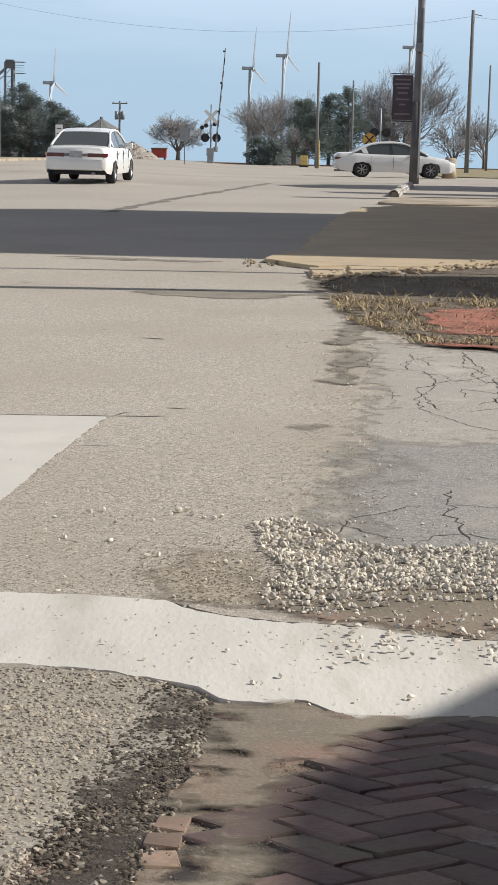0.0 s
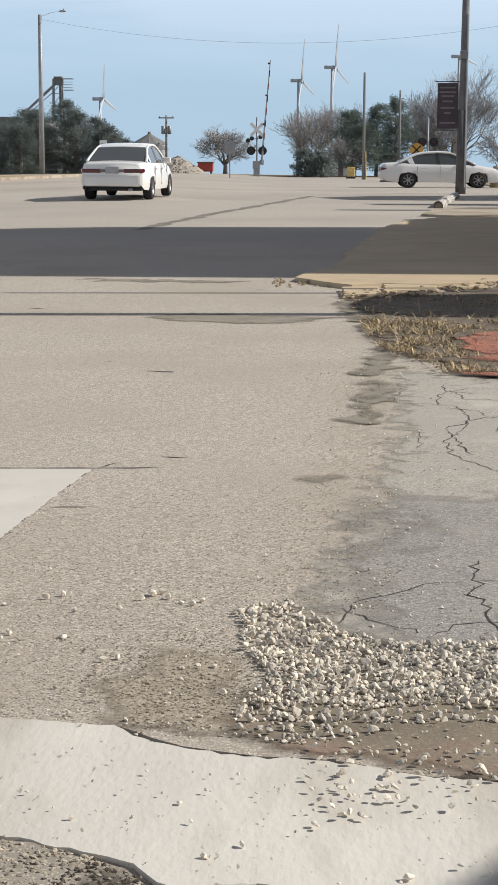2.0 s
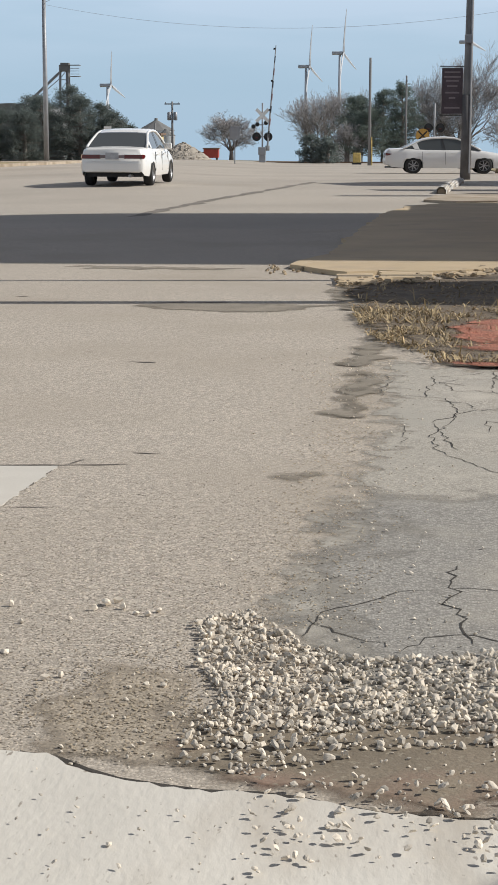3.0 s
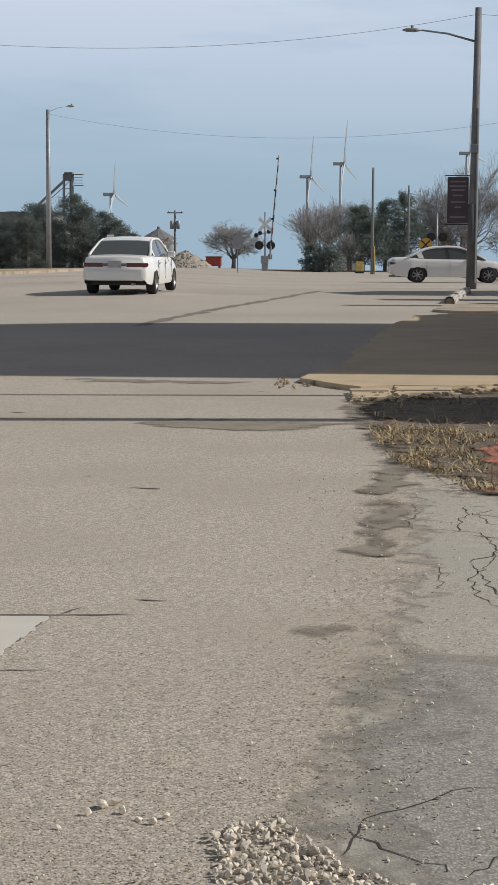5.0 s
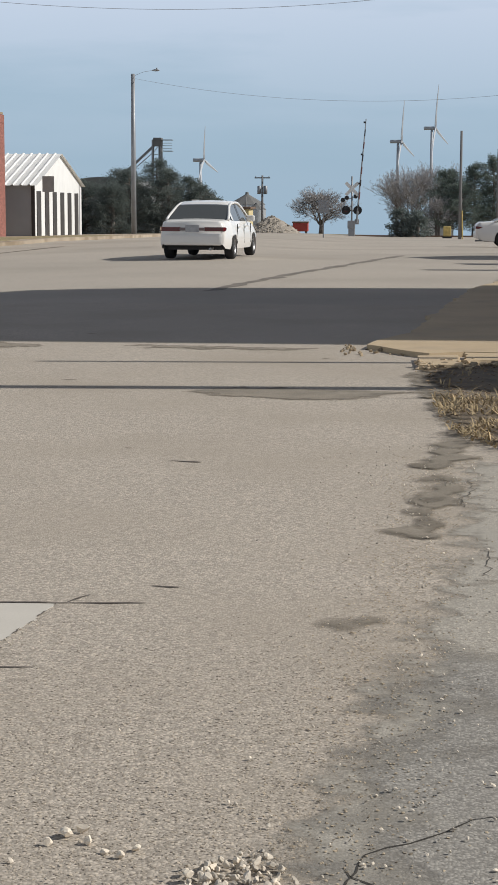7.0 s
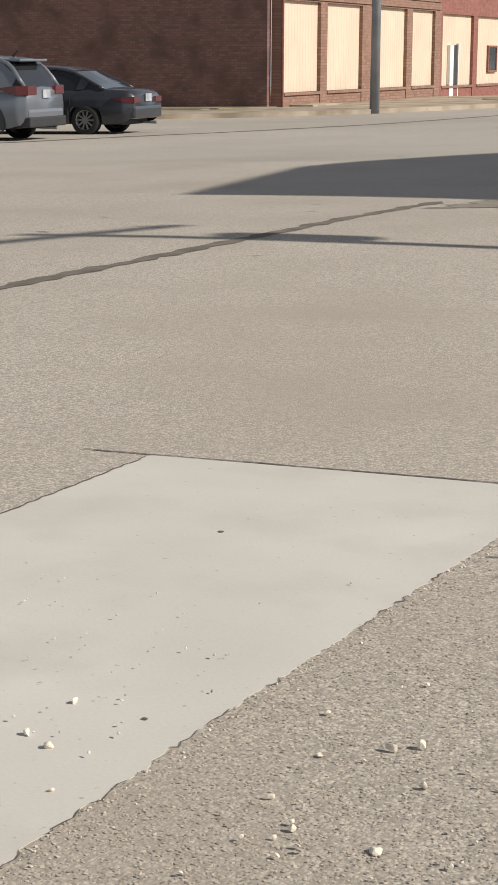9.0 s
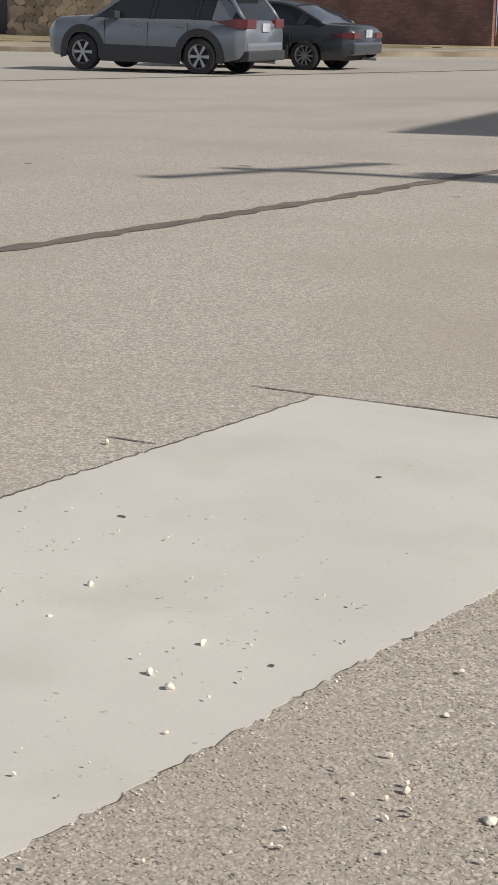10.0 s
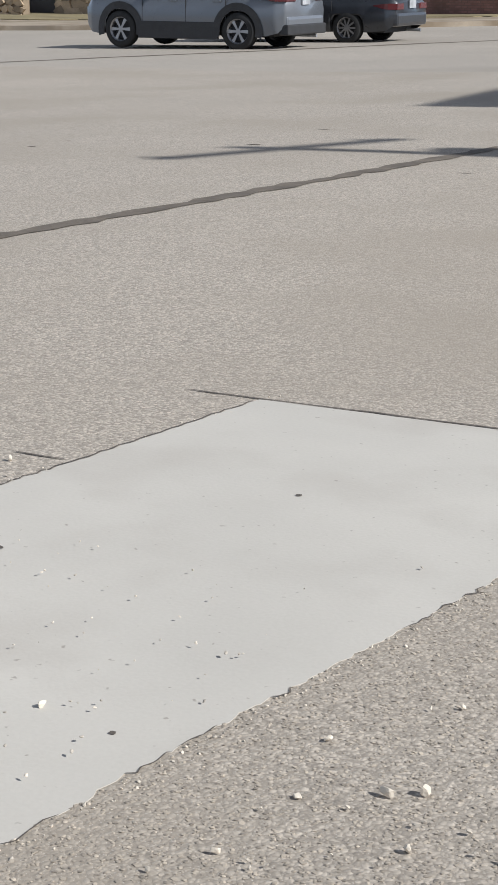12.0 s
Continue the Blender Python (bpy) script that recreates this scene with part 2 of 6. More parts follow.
RUBBER = mat("tyre_rubber", (0.022, 0.022, 0.022), 0.85, spread=0.2, scale=10, fine=60, bump=0.2)
ALLOY = mat("alloy_rim", (0.36, 0.36, 0.365), 0.42, 0.8, spread=0.08, scale=5, fine=30, bump=0.0)
PLAST = mat("black_plastic", (0.035, 0.035, 0.037), 0.65, spread=0.15, scale=6, fine=50, bump=0.1)
GLASS = glass("dark_car_glass")
REDL = mat("red_lens", (0.105, 0.01, 0.013), 0.2, spread=0.1, scale=6, fine=30, bump=0.0, coat=0.6)
CLEARL = mat("clear_lens", (0.6, 0.6, 0.6), 0.15, spread=0.05, scale=6, fine=30, bump=0.0, coat=0.6)
BARK = mat("grey_bark", (0.19, 0.165, 0.145), 0.92, spread=0.25, scale=3, fine=25, bump=0.6)
TWIG = mat("bare_twigs", (0.34, 0.325, 0.32), 0.92, spread=0.2, scale=3, fine=25, bump=0.0)
# both evergreen colours are lightened and blued to carry the distance haze
PINEM = mat("pine_needles", (0.2, 0.245, 0.215), 0.85, spread=0.3, scale=2, fine=15, bump=0.0, thin=True, island=True)
CEDAR = mat("cedar_foliage", (0.2, 0.235, 0.22), 0.88, spread=0.3, scale=1.5, fine=12, bump=0.0, thin=True, island=True)
SHRUB = mat("olive_shrub", (0.18, 0.17, 0.05), 0.88, spread=0.3, scale=5, fine=20, bump=0.0, thin=True, island=True)
# white turbines dulled to grey-blue: the distance haze is put into the colour
TURB = mat("turbine_haze_grey", (0.42, 0.445, 0.475), 0.6, spread=0.03, scale=0.1, fine=1, bump=0.0)
YEL = mat("yellow_paint", (0.72, 0.46, 0.06), 0.55, spread=0.1, scale=4, fine=30, bump=0.05)
YELB = mat("pale_yellow_siding", (0.66, 0.55, 0.30), 0.7, spread=0.08, scale=1, fine=10, bump=0.1)
REDP = mat("red_paint", (0.42, 0.06, 0.045), 0.6, spread=0.15, scale=2, fine=20, bump=0.1)
STEELR = mat("galvanised_sheet", (0.48, 0.49, 0.49), 0.45, 0.55, spread=0.12, scale=1.2, fine=10, bump=0.1)
RUST = mat("rusty_roof", (0.2, 0.13, 0.09), 0.85, spread=0.25, scale=1.5, fine=10, bump=0.2)
DARKROOF = mat("dull_metal_roof", (0.17, 0.17, 0.165), 0.7, spread=0.12, scale=0.5, fine=6, bump=0.1)
BANNER = mat("maroon_banner_cloth", (0.10, 0.078, 0.088), 0.85, spread=0.2, scale=3, fine=40, bump=0.1)
PALETEXT = mat("faded_print", (0.24, 0.2, 0.21), 0.8, spread=0.1, scale=5, fine=40, bump=0.0)
WSTONE = mat("wall_sandstone", (0.45, 0.345, 0.235), 0.9, spread=0.2, scale=3, fine=30, bump=0.5, depth=0.01, island="object")
MORTAR = mat("dark_mortar", (0.27, 0.21, 0.145), 0.95, spread=0.2, scale=4, fine=30, bump=0.4)
WIRE = mat("aged_wire", (0.36, 0.39, 0.43), 0.7, spread=0.1, scale=3, fine=20, bump=0.0)


def paint(name, col, metal=0.0):
    return mat(name, col, 0.35, metal, spread=0.04, scale=1.5, fine=25, bump=0.0, coat=0.5)


# ---- helpers for meshes ----
def smooth01(a):
    a = min(1.0, max(0.0, a))
    return a * a * (3 - 2 * a)


def ground_z(x, y):
    """Height of the ground: level lot, falling gently to the street at the west and beyond the crossing, a low apron in the south."""
    z = -0.28 * smooth01((-x - 4) / 12) - 0.018 * max(0.0, -x - 16) * smooth01((30 + x + 30) / 30 if x < -30 else 1.0)
    z -= 0.0155 * max(0.0, y - 38 - 27 * smooth01((-x - 2) / 10)) + 0.0062 * max(0.0, y - 126)
    if y < -1.05:
        z += 0.17 * min(-1.05 - y, 2.0)
    return z


def mesh_ob(name, bm, material, parent=None, smooth=False):
    me = bpy.data.meshes.new(name)
    bm.normal_update()
    bm.to_mesh(me)
    bm.free()
    for m in material if isinstance(material, (list, tuple)) else [material]:
        me.materials.append(m)
    if smooth:
        me.shade_smooth()
    ob = new(name, me)
    ob.parent = parent
    return ob


def part(name, bm, material, parent, label="", smooth=False):
    return tagged(mesh_ob(name, bm, material, parent, smooth), label)


def thing(name, m, label, category, group=""):
    ob = new(name)
    ob.empty_display_size = 0.1
    ob.matrix_world = m
    return tagged(ob, label, category, group)


def pydata(name, verts, faces, material, parent=None, smooth=False):
    me = bpy.data.meshes.new(name)
    me.from_pydata(verts, [], faces)
    me.materials.append(material)
    if smooth:
        me.shade_smooth()
    ob = new(name, me)
    ob.parent = parent
    return ob


def cube(bm, a, b, bevel=0.0):
    r = bmesh.ops.create_cube(bm, size=1)
    for v in r["verts"]:
        v.co = Vector([a[i] if v.co[i] < 0 else b[i] for i in range(3)])
    if bevel:
        es = {e for v in r["verts"] for e in v.link_edges}
        bmesh.ops.bevel(bm, geom=list(es), offset=bevel, segments=2, affect="EDGES", profile=0.6)
    return bm


def boxes(*pairs, bevel=0.0):
    bm = bmesh.new()
    for a, b in pairs:
        cube(bm, a, b, bevel)
    return bm


def tube(bm, pts, radii, n=8, cap=True):
    """A round bar through pts."""
    rings = []
    for i, p in enumerate(pts):
        p = Vector(p)
        d = (Vector(pts[min(i + 1, len(pts) - 1)]) - Vector(pts[max(i - 1, 0)])).normalized()
        u = d.cross((0, 0, 1) if abs(d.z) < 0.9 else (1, 0, 0)).normalized()
        w = d.cross(u)
        r = radii[i] if isinstance(radii, (list, tuple)) else radii
        rings.append([bm.verts.new(p + (u * math.cos(k * math.tau / n) + w * math.sin(k * math.tau / n)) * r) for k in range(n)])
    for a, b in zip(rings, rings[1:]):
        for k in range(n):
            bm.faces.new((a[k], a[(k + 1) % n], b[(k + 1) % n], b[k]))
    if cap:
        bm.faces.new(rings[0][::-1])
        bm.faces.new(rings[-1])
    return bm


def rod(pts, radii, n=8):
    bm = bmesh.new()
    tube(bm, pts, radii, n)
    bmesh.ops.recalc_face_normals(bm, faces=bm.faces)
    return bm


def rough_line(pts, step, amp, seed, closed=False):
    """A polyline cut into short steps that wander by amp."""
    rng = random.Random(seed)
    out = []
    seq = list(pts) + ([pts[0]] if closed else [])
    for (x0, y0), (x1, y1) in zip(seq, seq[1:]):
        n = max(1, int(math.hypot(x1 - x0, y1 - y0) / step))
        for k in range(n):
            t = k / n
            out.append((x0 + (x1 - x0) * t + rng.gauss(0, amp), y0 + (y1 - y0) * t + rng.gauss(0, amp)))
    if not closed:
        out.append(seq[-1])
    return out


def sheet(name, pts, lift, material, skirt=0.05, step=None, label="", kind="structure", relief=0.0, parent=None, rim_width=0.0):
    """A slab or layer over the ground with the outline pts, its rim turned down by skirt."""
    bm = bmesh.new()
    f = bm.faces.new([bm.verts.new((x, y, 0)) for x, y in pts])
    if f.calc_area() and f.normal.z < 0:
        f.normal_flip()
    bm.normal_update()
    xs, ys = [p[0] for p in pts], [p[1] for p in pts]
    step = step or max(0.5, max(max(xs) - min(xs), max(ys) - min(ys)) / 24)
    cuts = [((1, 0, 0), x) for x in np.arange(min(xs) + step, max(xs), step)] + [((0, 1, 0), y) for y in np.arange(min(ys) + step, max(ys), step)]
    cuts += [((0, 1, 0), y) for y in (-1.05, -3.05) if min(ys) < y < max(ys)]
    for n, c in cuts:
        bmesh.ops.bisect_plane(bm, geom=bm.verts[:] + bm.edges[:] + bm.faces[:], plane_co=Vector(n) * float(c), plane_no=n)
    for v in bm.verts:
        v.co.z = ground_z(v.co.x, v.co.y) + lift + relief * noise.noise(v.co * 1.7)
    if rim_width:
        lay = bm.verts.layers.float.new("rim")
        q0 = np.array(pts)
        q1 = np.roll(q0, -1, 0)
        e = q1 - q0
        for v in bm.verts:
            w = np.array((v.co.x, v.co.y)) - q0
            t = np.clip((w * e).sum(1) / np.maximum((e * e).sum(1), 1e-9), 0, 1)[:, None]
            v[lay] = min(1.0, float(np.hypot(*(w - t * e).T).min()) / rim_width)
        return tagged(mesh_ob(name, bm, material, parent), label, "", "", kind)
    rim = [e for e in bm.edges if e.is_boundary]
    r = bmesh.ops.extrude_edge_only(bm, edges=rim)
    for v in [g for g in r["geom"] if isinstance(g, bmesh.types.BMVert)]:
        v.co.z -= skirt + lift
    bmesh.ops.triangulate(bm, faces=[q for q in bm.faces if len(q.verts) > 4])
    bmesh.ops.recalc_face_normals(bm, faces=bm.faces)
    up = sum(q.normal.z * q.calc_area() for q in bm.faces)
    if up < 0:
        bmesh.ops.reverse_faces(bm, faces=bm.faces)
    return tagged(mesh_ob(name, bm, material, parent), label, "", "", kind)


def ribbon_into(bm, pts, width, lift, rng):
    prev = None
    for i, (x, y) in enumerate(pts):
        a, b = pts[max(i - 1, 0)], pts[min(i + 1, len(pts) - 1)]
        dx, dy = b[0] - a[0], b[1] - a[1]
        n = math.hypot(dx, dy) or 1
        w = width * rng.uniform(0.55, 1.3) * (0.35 if i in (0, len(pts) - 1) else 1)
        z = ground_z(x, y) + lift
        q = [bm.verts.new((x - dy / n * w / 2, y + dx / n * w / 2, z)), bm.verts.new((x + dy / n * w / 2, y - dx / n * w / 2, z))]
        if prev:
            bm.faces.new((prev[0], prev[1], q[1], q[0]))
        prev = q


def ribbons(name, lines, lift, material, label="", kind="structure"):
    bm = bmesh.new()
    rng = random.Random(len(lines) * 7 + 3)
    for pts, w in lines:
        ribbon_into(bm, pts, w, lift, rng)
    return tagged(mesh_ob(name, bm, material), label, "", "", kind)


def stone_mesh(seed, sub=1):
    """An angular crushed stone about 1 m across, standing on z = 0."""
    rng = random.Random(seed)
    bm = bmesh.new()
    bmesh.ops.create_icosphere(bm, subdivisions=sub, radius=0.5)
    s = Vector((rng.uniform(0.85, 1.2), rng.uniform(0.65, 1.0), rng.uniform(0.45, 0.8)))
    cutsn = [(Vector((rng.gauss(0, 1), rng.gauss(0, 1), rng.gauss(0, 0.7))).normalized(), rng.uniform(0.2, 0.4)) for _ in range(9)]
    for v in bm.verts:
        for n, d in cutsn:
            k = v.co.dot(n) - d
            if k > 0:
                v.co -= n * k
        v.co = Vector((v.co.x * s.x, v.co.y * s.y, v.co.z * s.z)) * rng.uniform(0.95, 1.05)
    lo = min(v.co.z for v in bm.verts)
    vs = [(v.co.x, v.co.y, v.co.z - lo * 0.8) for v in bm.verts]
    bm.verts.index_update()
    fs = [tuple(v.index for v in f.verts) for f in bm.faces]
    bm.free()
    return vs, fs


STONES = [stone_mesh(s) for s in range(10)]
ROCKS = [stone_mesh(60 + s, 2) for s in range(12)]


def strew(name, spots, material, label, squash=1.0, shapes=None):
    """Many small stones as one object: spots of x, y, size, lift."""
    rng = random.Random(len(spots))
    shapes = shapes or STONES
    vs, fs = [], []
    for x, y, s, lift in spots:
        a, b = shapes[rng.randrange(len(shapes))]
        c, sn, k, z0 = math.cos(r := rng.uniform(0, 6.28)), math.sin(r), len(vs), ground_z(x, y) + lift
        tx, ty = rng.uniform(-0.5, 0.5), rng.uniform(-0.5, 0.5)
        for px, py, pz in a:
            vs.append((x + s * (c * px - sn * py), y + s * (sn * px + c * py), z0 + s * squash * max(-0.12, pz + tx * px + ty * py)))
        fs += [tuple(k + i for i in f) for f in b]
    return tagged(pydata(name, vs, fs, material), label, "gravel", "", "stuff")


def inside(x, y, poly):
    ok = False
    for (x0, y0), (x1, y1) in zip(poly, poly[1:] + poly[:1]):
        if (y0 > y) != (y1 > y) and x < (x1 - x0) * (y - y0) / (y1 - y0) + x0:
            ok = not ok
    return ok

# ---- ground sheet ----
def spread_lines(lo, hi, fine_lo, fine_hi, step, extra=()):
    vals = list(np.arange(fine_lo, fine_hi + 0.01, step))
    d, v = step, fine_hi
    while v < hi:
        d *= 1.35
        v = min(hi, v + d)
        vals.append(v)
    d, v = step, fine_lo
    while v > lo:
        d *= 1.35
        v = max(lo, v - d)
        vals.append(v)
    return sorted({round(float(q), 3) for q in [*vals, *extra]})


gx = spread_lines(-2600, 2600, -48, 24, 1.0)
gy = spread_lines(-80, 4200, -8, 140, 1.0, (-1.05, -3.05))
gv = [(x, y, ground_z(x, y)) for y in gy for x in gx]
nx = len(gx)
gf = [(j * nx + i, j * nx + i + 1, (j + 1) * nx + i + 1, (j + 1) * nx + i) for j in range(len(gy) - 1) for i in range(nx - 1)]
ground = pydata("ground", gv, gf, LOT)
ground.data.materials.append(FIELD)
ground.data.materials.append(STREET)
for p in ground.data.polygons:
    c = p.center
    if c.y > 127 or c.x > 30 or c.x < -60:
        p.material_index = 1
    elif c.y > 22:
        p.material_index = 2
tagged(ground, "worn chip-sealed street and lot running into dry fields", "", "", "structure")

# concrete patch set into the lot
patch_outline = rough_line([(-1.5, -0.3), (-1.38, 0.59), (-1.31, 1.44), (-1.25, 2.0), (-1.18, 2.73), (-1.05, 3.78)], 0.022, 0.0045, 5) + \
    rough_line([(-1.05, 3.776), (-2.588, 3.669)], 0.5, 0.004, 6) + rough_line([(-2.58, 3.669), (-2.625, 2.97), (-2.67, 2.45), (-2.7, 2.05), (-2.87, -0.3)], 0.03, 0.004, 7)
sheet("concrete_patch", patch_outline, 0.0013, CONC, 0.03, 0.6, "pale new concrete slab with crumbled edges in the lot")
rng = random.Random(12)
ribbons("joint", [
    (rough_line([(-2.86, 3.655), (-2.59, 3.674), (-1.05, 3.785), (-0.72, 3.81)], 0.08, 0.003, 1), 0.014),
    (rough_line([(-1.03, 3.80), (-0.95, 3.93)], 0.06, 0.006, 2), 0.012),
    (rough_line([(-1.14, 2.86), (-1.05, 2.88), (-0.94, 2.895)], 0.05, 0.005, 3), 0.009),
    (rough_line([(-2.68, 2.757), (-2.76, 2.75), (-2.86, 2.748)], 0.05, 0.004, 4), 0.009),
    (rough_line([(-1.14, 7.30), (-0.95, 7.27)], 0.05, 0.006, 8), 0.03),
    (rough_line([(-0.75, 4.1), (-0.62, 4.08)], 0.05, 0.004, 11), 0.02),
], 0.0032, mat("joint_grit", (0.13, 0.11, 0.09)), "dirt-filled joints and short cracks round the concrete slab")

rng_e = random.Random(77)
edge_east = [(x, y) for x, y in patch_outline if x > -1.6 and y < 3.7]
gaps, i = [], 0
while i < len(edge_east) - 3:
    n = rng_e.randint(2, 7)
    if rng_e.random() < 0.6:
        gaps.append(([(x + 0.003, y) for x, y in edge_east[i:i + n]], rng_e.uniform(0.003, 0.006)))
    i += n
gaps += [([(x - 0.003, y) for x, y in patch_outline if x < -2.575 and y < 3.66], 0.006)]
gaps += [(rough_line([(x, y), (x + rng_e.uniform(0.012, 0.03), y + rng_e.uniform(-0.01, 0.01))], 0.008, 0.001, 300 + i), 0.016) for i, (x, y) in enumerate([(-1.935, 2.812), (-2.34, 2.052), (-1.463, 1.332)])]
ribbons("joint", [g for g in gaps if len(g[0]) > 1], 0.0036, mat("joint_grit", (0.13, 0.11, 0.09)), "broken dark gap along the crumbled slab edge")

# gutter band of concrete between apron and lot
top_edge = [(-4.5, 0.26), (-2.4, 0.2), (-1.25, 0.12), (-0.88, 0.09), (-0.7, 0.07), (-0.51, 0.04), (-0.42, -0.05), (-0.33, -0.1), (-0.12, -0.18), (0.01, -0.18), (0.18, -0.24), (0.31, -0.29), (0.8, -0.36), (3.2, -0.45)]
low_edge = [(-4.5, -0.5), (-2.4, -0.58), (-0.96, -0.67), (-0.74, -0.7), (-0.62, -0.73), (-0.52, -0.78), (-0.46, -0.81), (-0.37, -0.86), (-0.31, -0.97), (-0.18, -0.99), (-0.08, -0.94), (0.02, -1.05), (0.13, -1.13), (0.23, -1.07), (0.41, -1.04), (0.8, -1.1), (3.2, -1.2)]
bx = [*np.arange(-4.5, -1.3, 0.2), *np.arange(-1.3, 1.2, 0.03), *np.arange(1.2, 3.21, 0.2)]
bm = bmesh.new()
rows = []
for x in bx:
    a = np.interp(x, [p[0] for p in low_edge], [p[1] for p in low_edge]) + rng.gauss(0, 0.004)
    b = np.interp(x, [p[0] for p in top_edge], [p[1] for p in top_edge]) + rng.gauss(0, 0.006)
    col = []
    for k in range(9):
        y = a + (b - a) * k / 8
        z = 0.009 - 0.005 * math.sin(math.pi * k / 8) + 0.006 * noise.noise(Vector((x * 2, y * 2, 0)))
        col.append(bm.verts.new((float(x), float(y), z)))
    rows.append([bm.verts.new((float(x), float(a), -0.03)), *col, bm.verts.new((float(x), float(b), -0.03))])
for a, b in zip(rows, rows[1:]):
    for k in range(len(a) - 1):
        bm.faces.new((a[k], b[k], b[k + 1], a[k + 1]))
tagged(mesh_ob("gutter_band", bm, BANDC, smooth=False), "wavy pale concrete gutter strip strewn with grit", "", "", "structure")
ribbons("joint", [(rough_line([(x, y + 0.012) for x, y in top_edge], 0.08, 0.006, 21), 0.022)], 0.003, DKLINE, "dark dirt line along the concrete gutter")

# dark grit trodden into the seal beside the gravel
sheet("dirt_stain", rough_line([(-0.66, 0.3), (-0.5, 0.82), (-0.19, 0.78), (-0.1, 0.1), (-0.18, -0.14), (-0.36, -0.06), (-0.58, 0.12)], 0.1, 0.03, 141, True), 0.0045, mat("trodden_grit", (0.36, 0.305, 0.235), 0.93, spread=0.2, scale=6, fine=120, bump=0.5, cells=(95, 0.6), fade=4.0), 0.02, 0.06, "brown grit trodden into the lot beside the gravel", rim_width=0.2)

# old asphalt, dirt and clay east of the lot
asph = [(0.52, 8.01), (0.36, 6.32), (0.34, 5.13), (0.19, 3.75), (0.04, 2.6), (-0.07, 1.81), (-0.14, 1.3), (-0.02, 1.0), (0.12, 0.3), (0.3, -0.2), (4.5, -0.2), (4.5, 7.3), (1.42, 7.1), (0.8, 7.3)]
sheet("old_asphalt", rough_line(asph, 0.12, 0.03, 31, True), 0.003, ASPH, 0.02, 0.12, "cracked grey asphalt beside the chip-sealed lot", rim_width=0.3)
sheet("old_asphalt", rough_line([(0.26, 3.5), (0.12, 2.6), (-0.02, 1.81), (-0.1, 1.3), (0.0, 1.0), (0.14, 0.3), (0.3, -0.2), (4.4, -0.2), (4.4, 3.5), (2.2, 3.3), (1.2, 3.6), (0.7, 3.3)], 0.12, 0.03, 131, True), 0.0036, ASPHD, 0.02, 0.12, "darker grey worn asphalt beside the gravel", rim_width=0.45)
sheet("dirt_edge", rough_line([(0.16, 0.42), (-0.2, 0.5), (-0.32, 0.15), (-0.24, -0.12), (0.0, -0.19), (0.3, -0.31), (0.8, -0.38), (3, -0.46), (3, 0.3), (1.2, 0.42), (0.6, 0.4)], 0.08, 0.02, 32, True), 0.006, DIRT, 0.02, 0.08, "reddish brown dirt under loose gravel", rim_width=0.2)
for k, (pts, seed) in enumerate(((
        [(0.27, 7.7), (0.48, 7.4), (0.42, 6.5), (0.42, 5.6), (0.3, 5.0), (0.14, 4.98), (0.2, 5.5), (0.27, 6.2), (0.2, 6.9)], 33),
        ([(-0.14, 3.72), (0.12, 3.78), (0.22, 3.55), (0.05, 3.35), (-0.1, 3.45)], 34),
        ([(-1.72, 10.95), (-1.05, 11.34), (-0.13, 11.15), (0.25, 11.0), (-0.18, 10.28), (-0.69, 10.36), (-1.2, 10.4)], 35),
        ([(0.2, 12.9), (0.05, 11.6), (0.25, 10.2), (0.33, 9.0), (0.25, 8.0), (0.55, 7.7), (0.8, 9.0), (0.7, 12.6)], 36),
        ([(-2.9, 15.2), (-1.6, 15.0), (-0.6, 14.9), (-1.2, 14.45), (-2.4, 14.6)], 37),
        ([(-4.9, 14.0), (-4.2, 14.3), (-3.2, 14.7), (-3.9, 15.3), (-4.6, 15.4)], 38))):
    sheet("dirt_stain", rough_line(pts, 0.12, 0.02, seed, True), 0.009 if k in (3, 0) else 0.004, STAIN, 0.02, 0.08, "dark damp dirt stain on the lot", rim_width=0.28)
sheet("dirt_stain", rough_line([(0.34, 8.3), (0.3, 7.7), (0.2, 7.3), (0.33, 6.85), (0.3, 6.5), (0.14, 6.1), (0.26, 5.7), (0.08, 5.3), (0.2, 5.0), (0.42, 5.1), (0.38, 5.6), (0.5, 6.1), (0.52, 6.6), (0.44, 7.0), (0.6, 7.5), (0.58, 8.2)], 0.1, 0.03, 140, True), 0.0075, STAIN, 0.02, 0.06, "dark damp dirt stain along the asphalt seam", rim_width=0.13)
verge = [(0.3, 13.0), (0.24, 12.2), (0.36, 10.4), (0.4, 8.9), (0.55, 8.25), (0.78, 7.7), (0.85, 7.1), (1.45, 6.8), (5.5, 6.4), (5.5, 13.5), (2.4, 14.9), (1.2, 13.7), (0.8, 13.2)]
sheet("verge", rough_line(verge, 0.15, 0.05, 39, True), 0.022, MUD, 0.04, 0.16, "bare dark soil verge with dry grass", relief=0.012, rim_width=0.3)
sheet("red_clay", rough_line([(0.97, 9.2), (1.25, 9.95), (1.85, 9.95), (3.5, 9.9), (3.5, 7.4), (1.5, 7.6), (1.05, 7.8)], 0.12, 0.06, 40, True), 0.03, REDD, 0.04, 0.14, "crumbling red clay and brick dust", relief=0.02, rim_width=0.25)
sheet("red_clay", rough_line([(0.8, 7.45), (1.5, 7.3), (3.5, 7.15), (3.5, 6.75), (1.4, 6.85), (0.95, 7.0)], 0.12, 0.05, 41, True), 0.026, REDD, 0.03, 0.12, "crumbling red clay and brick dust", relief=0.01, rim_width=0.15)
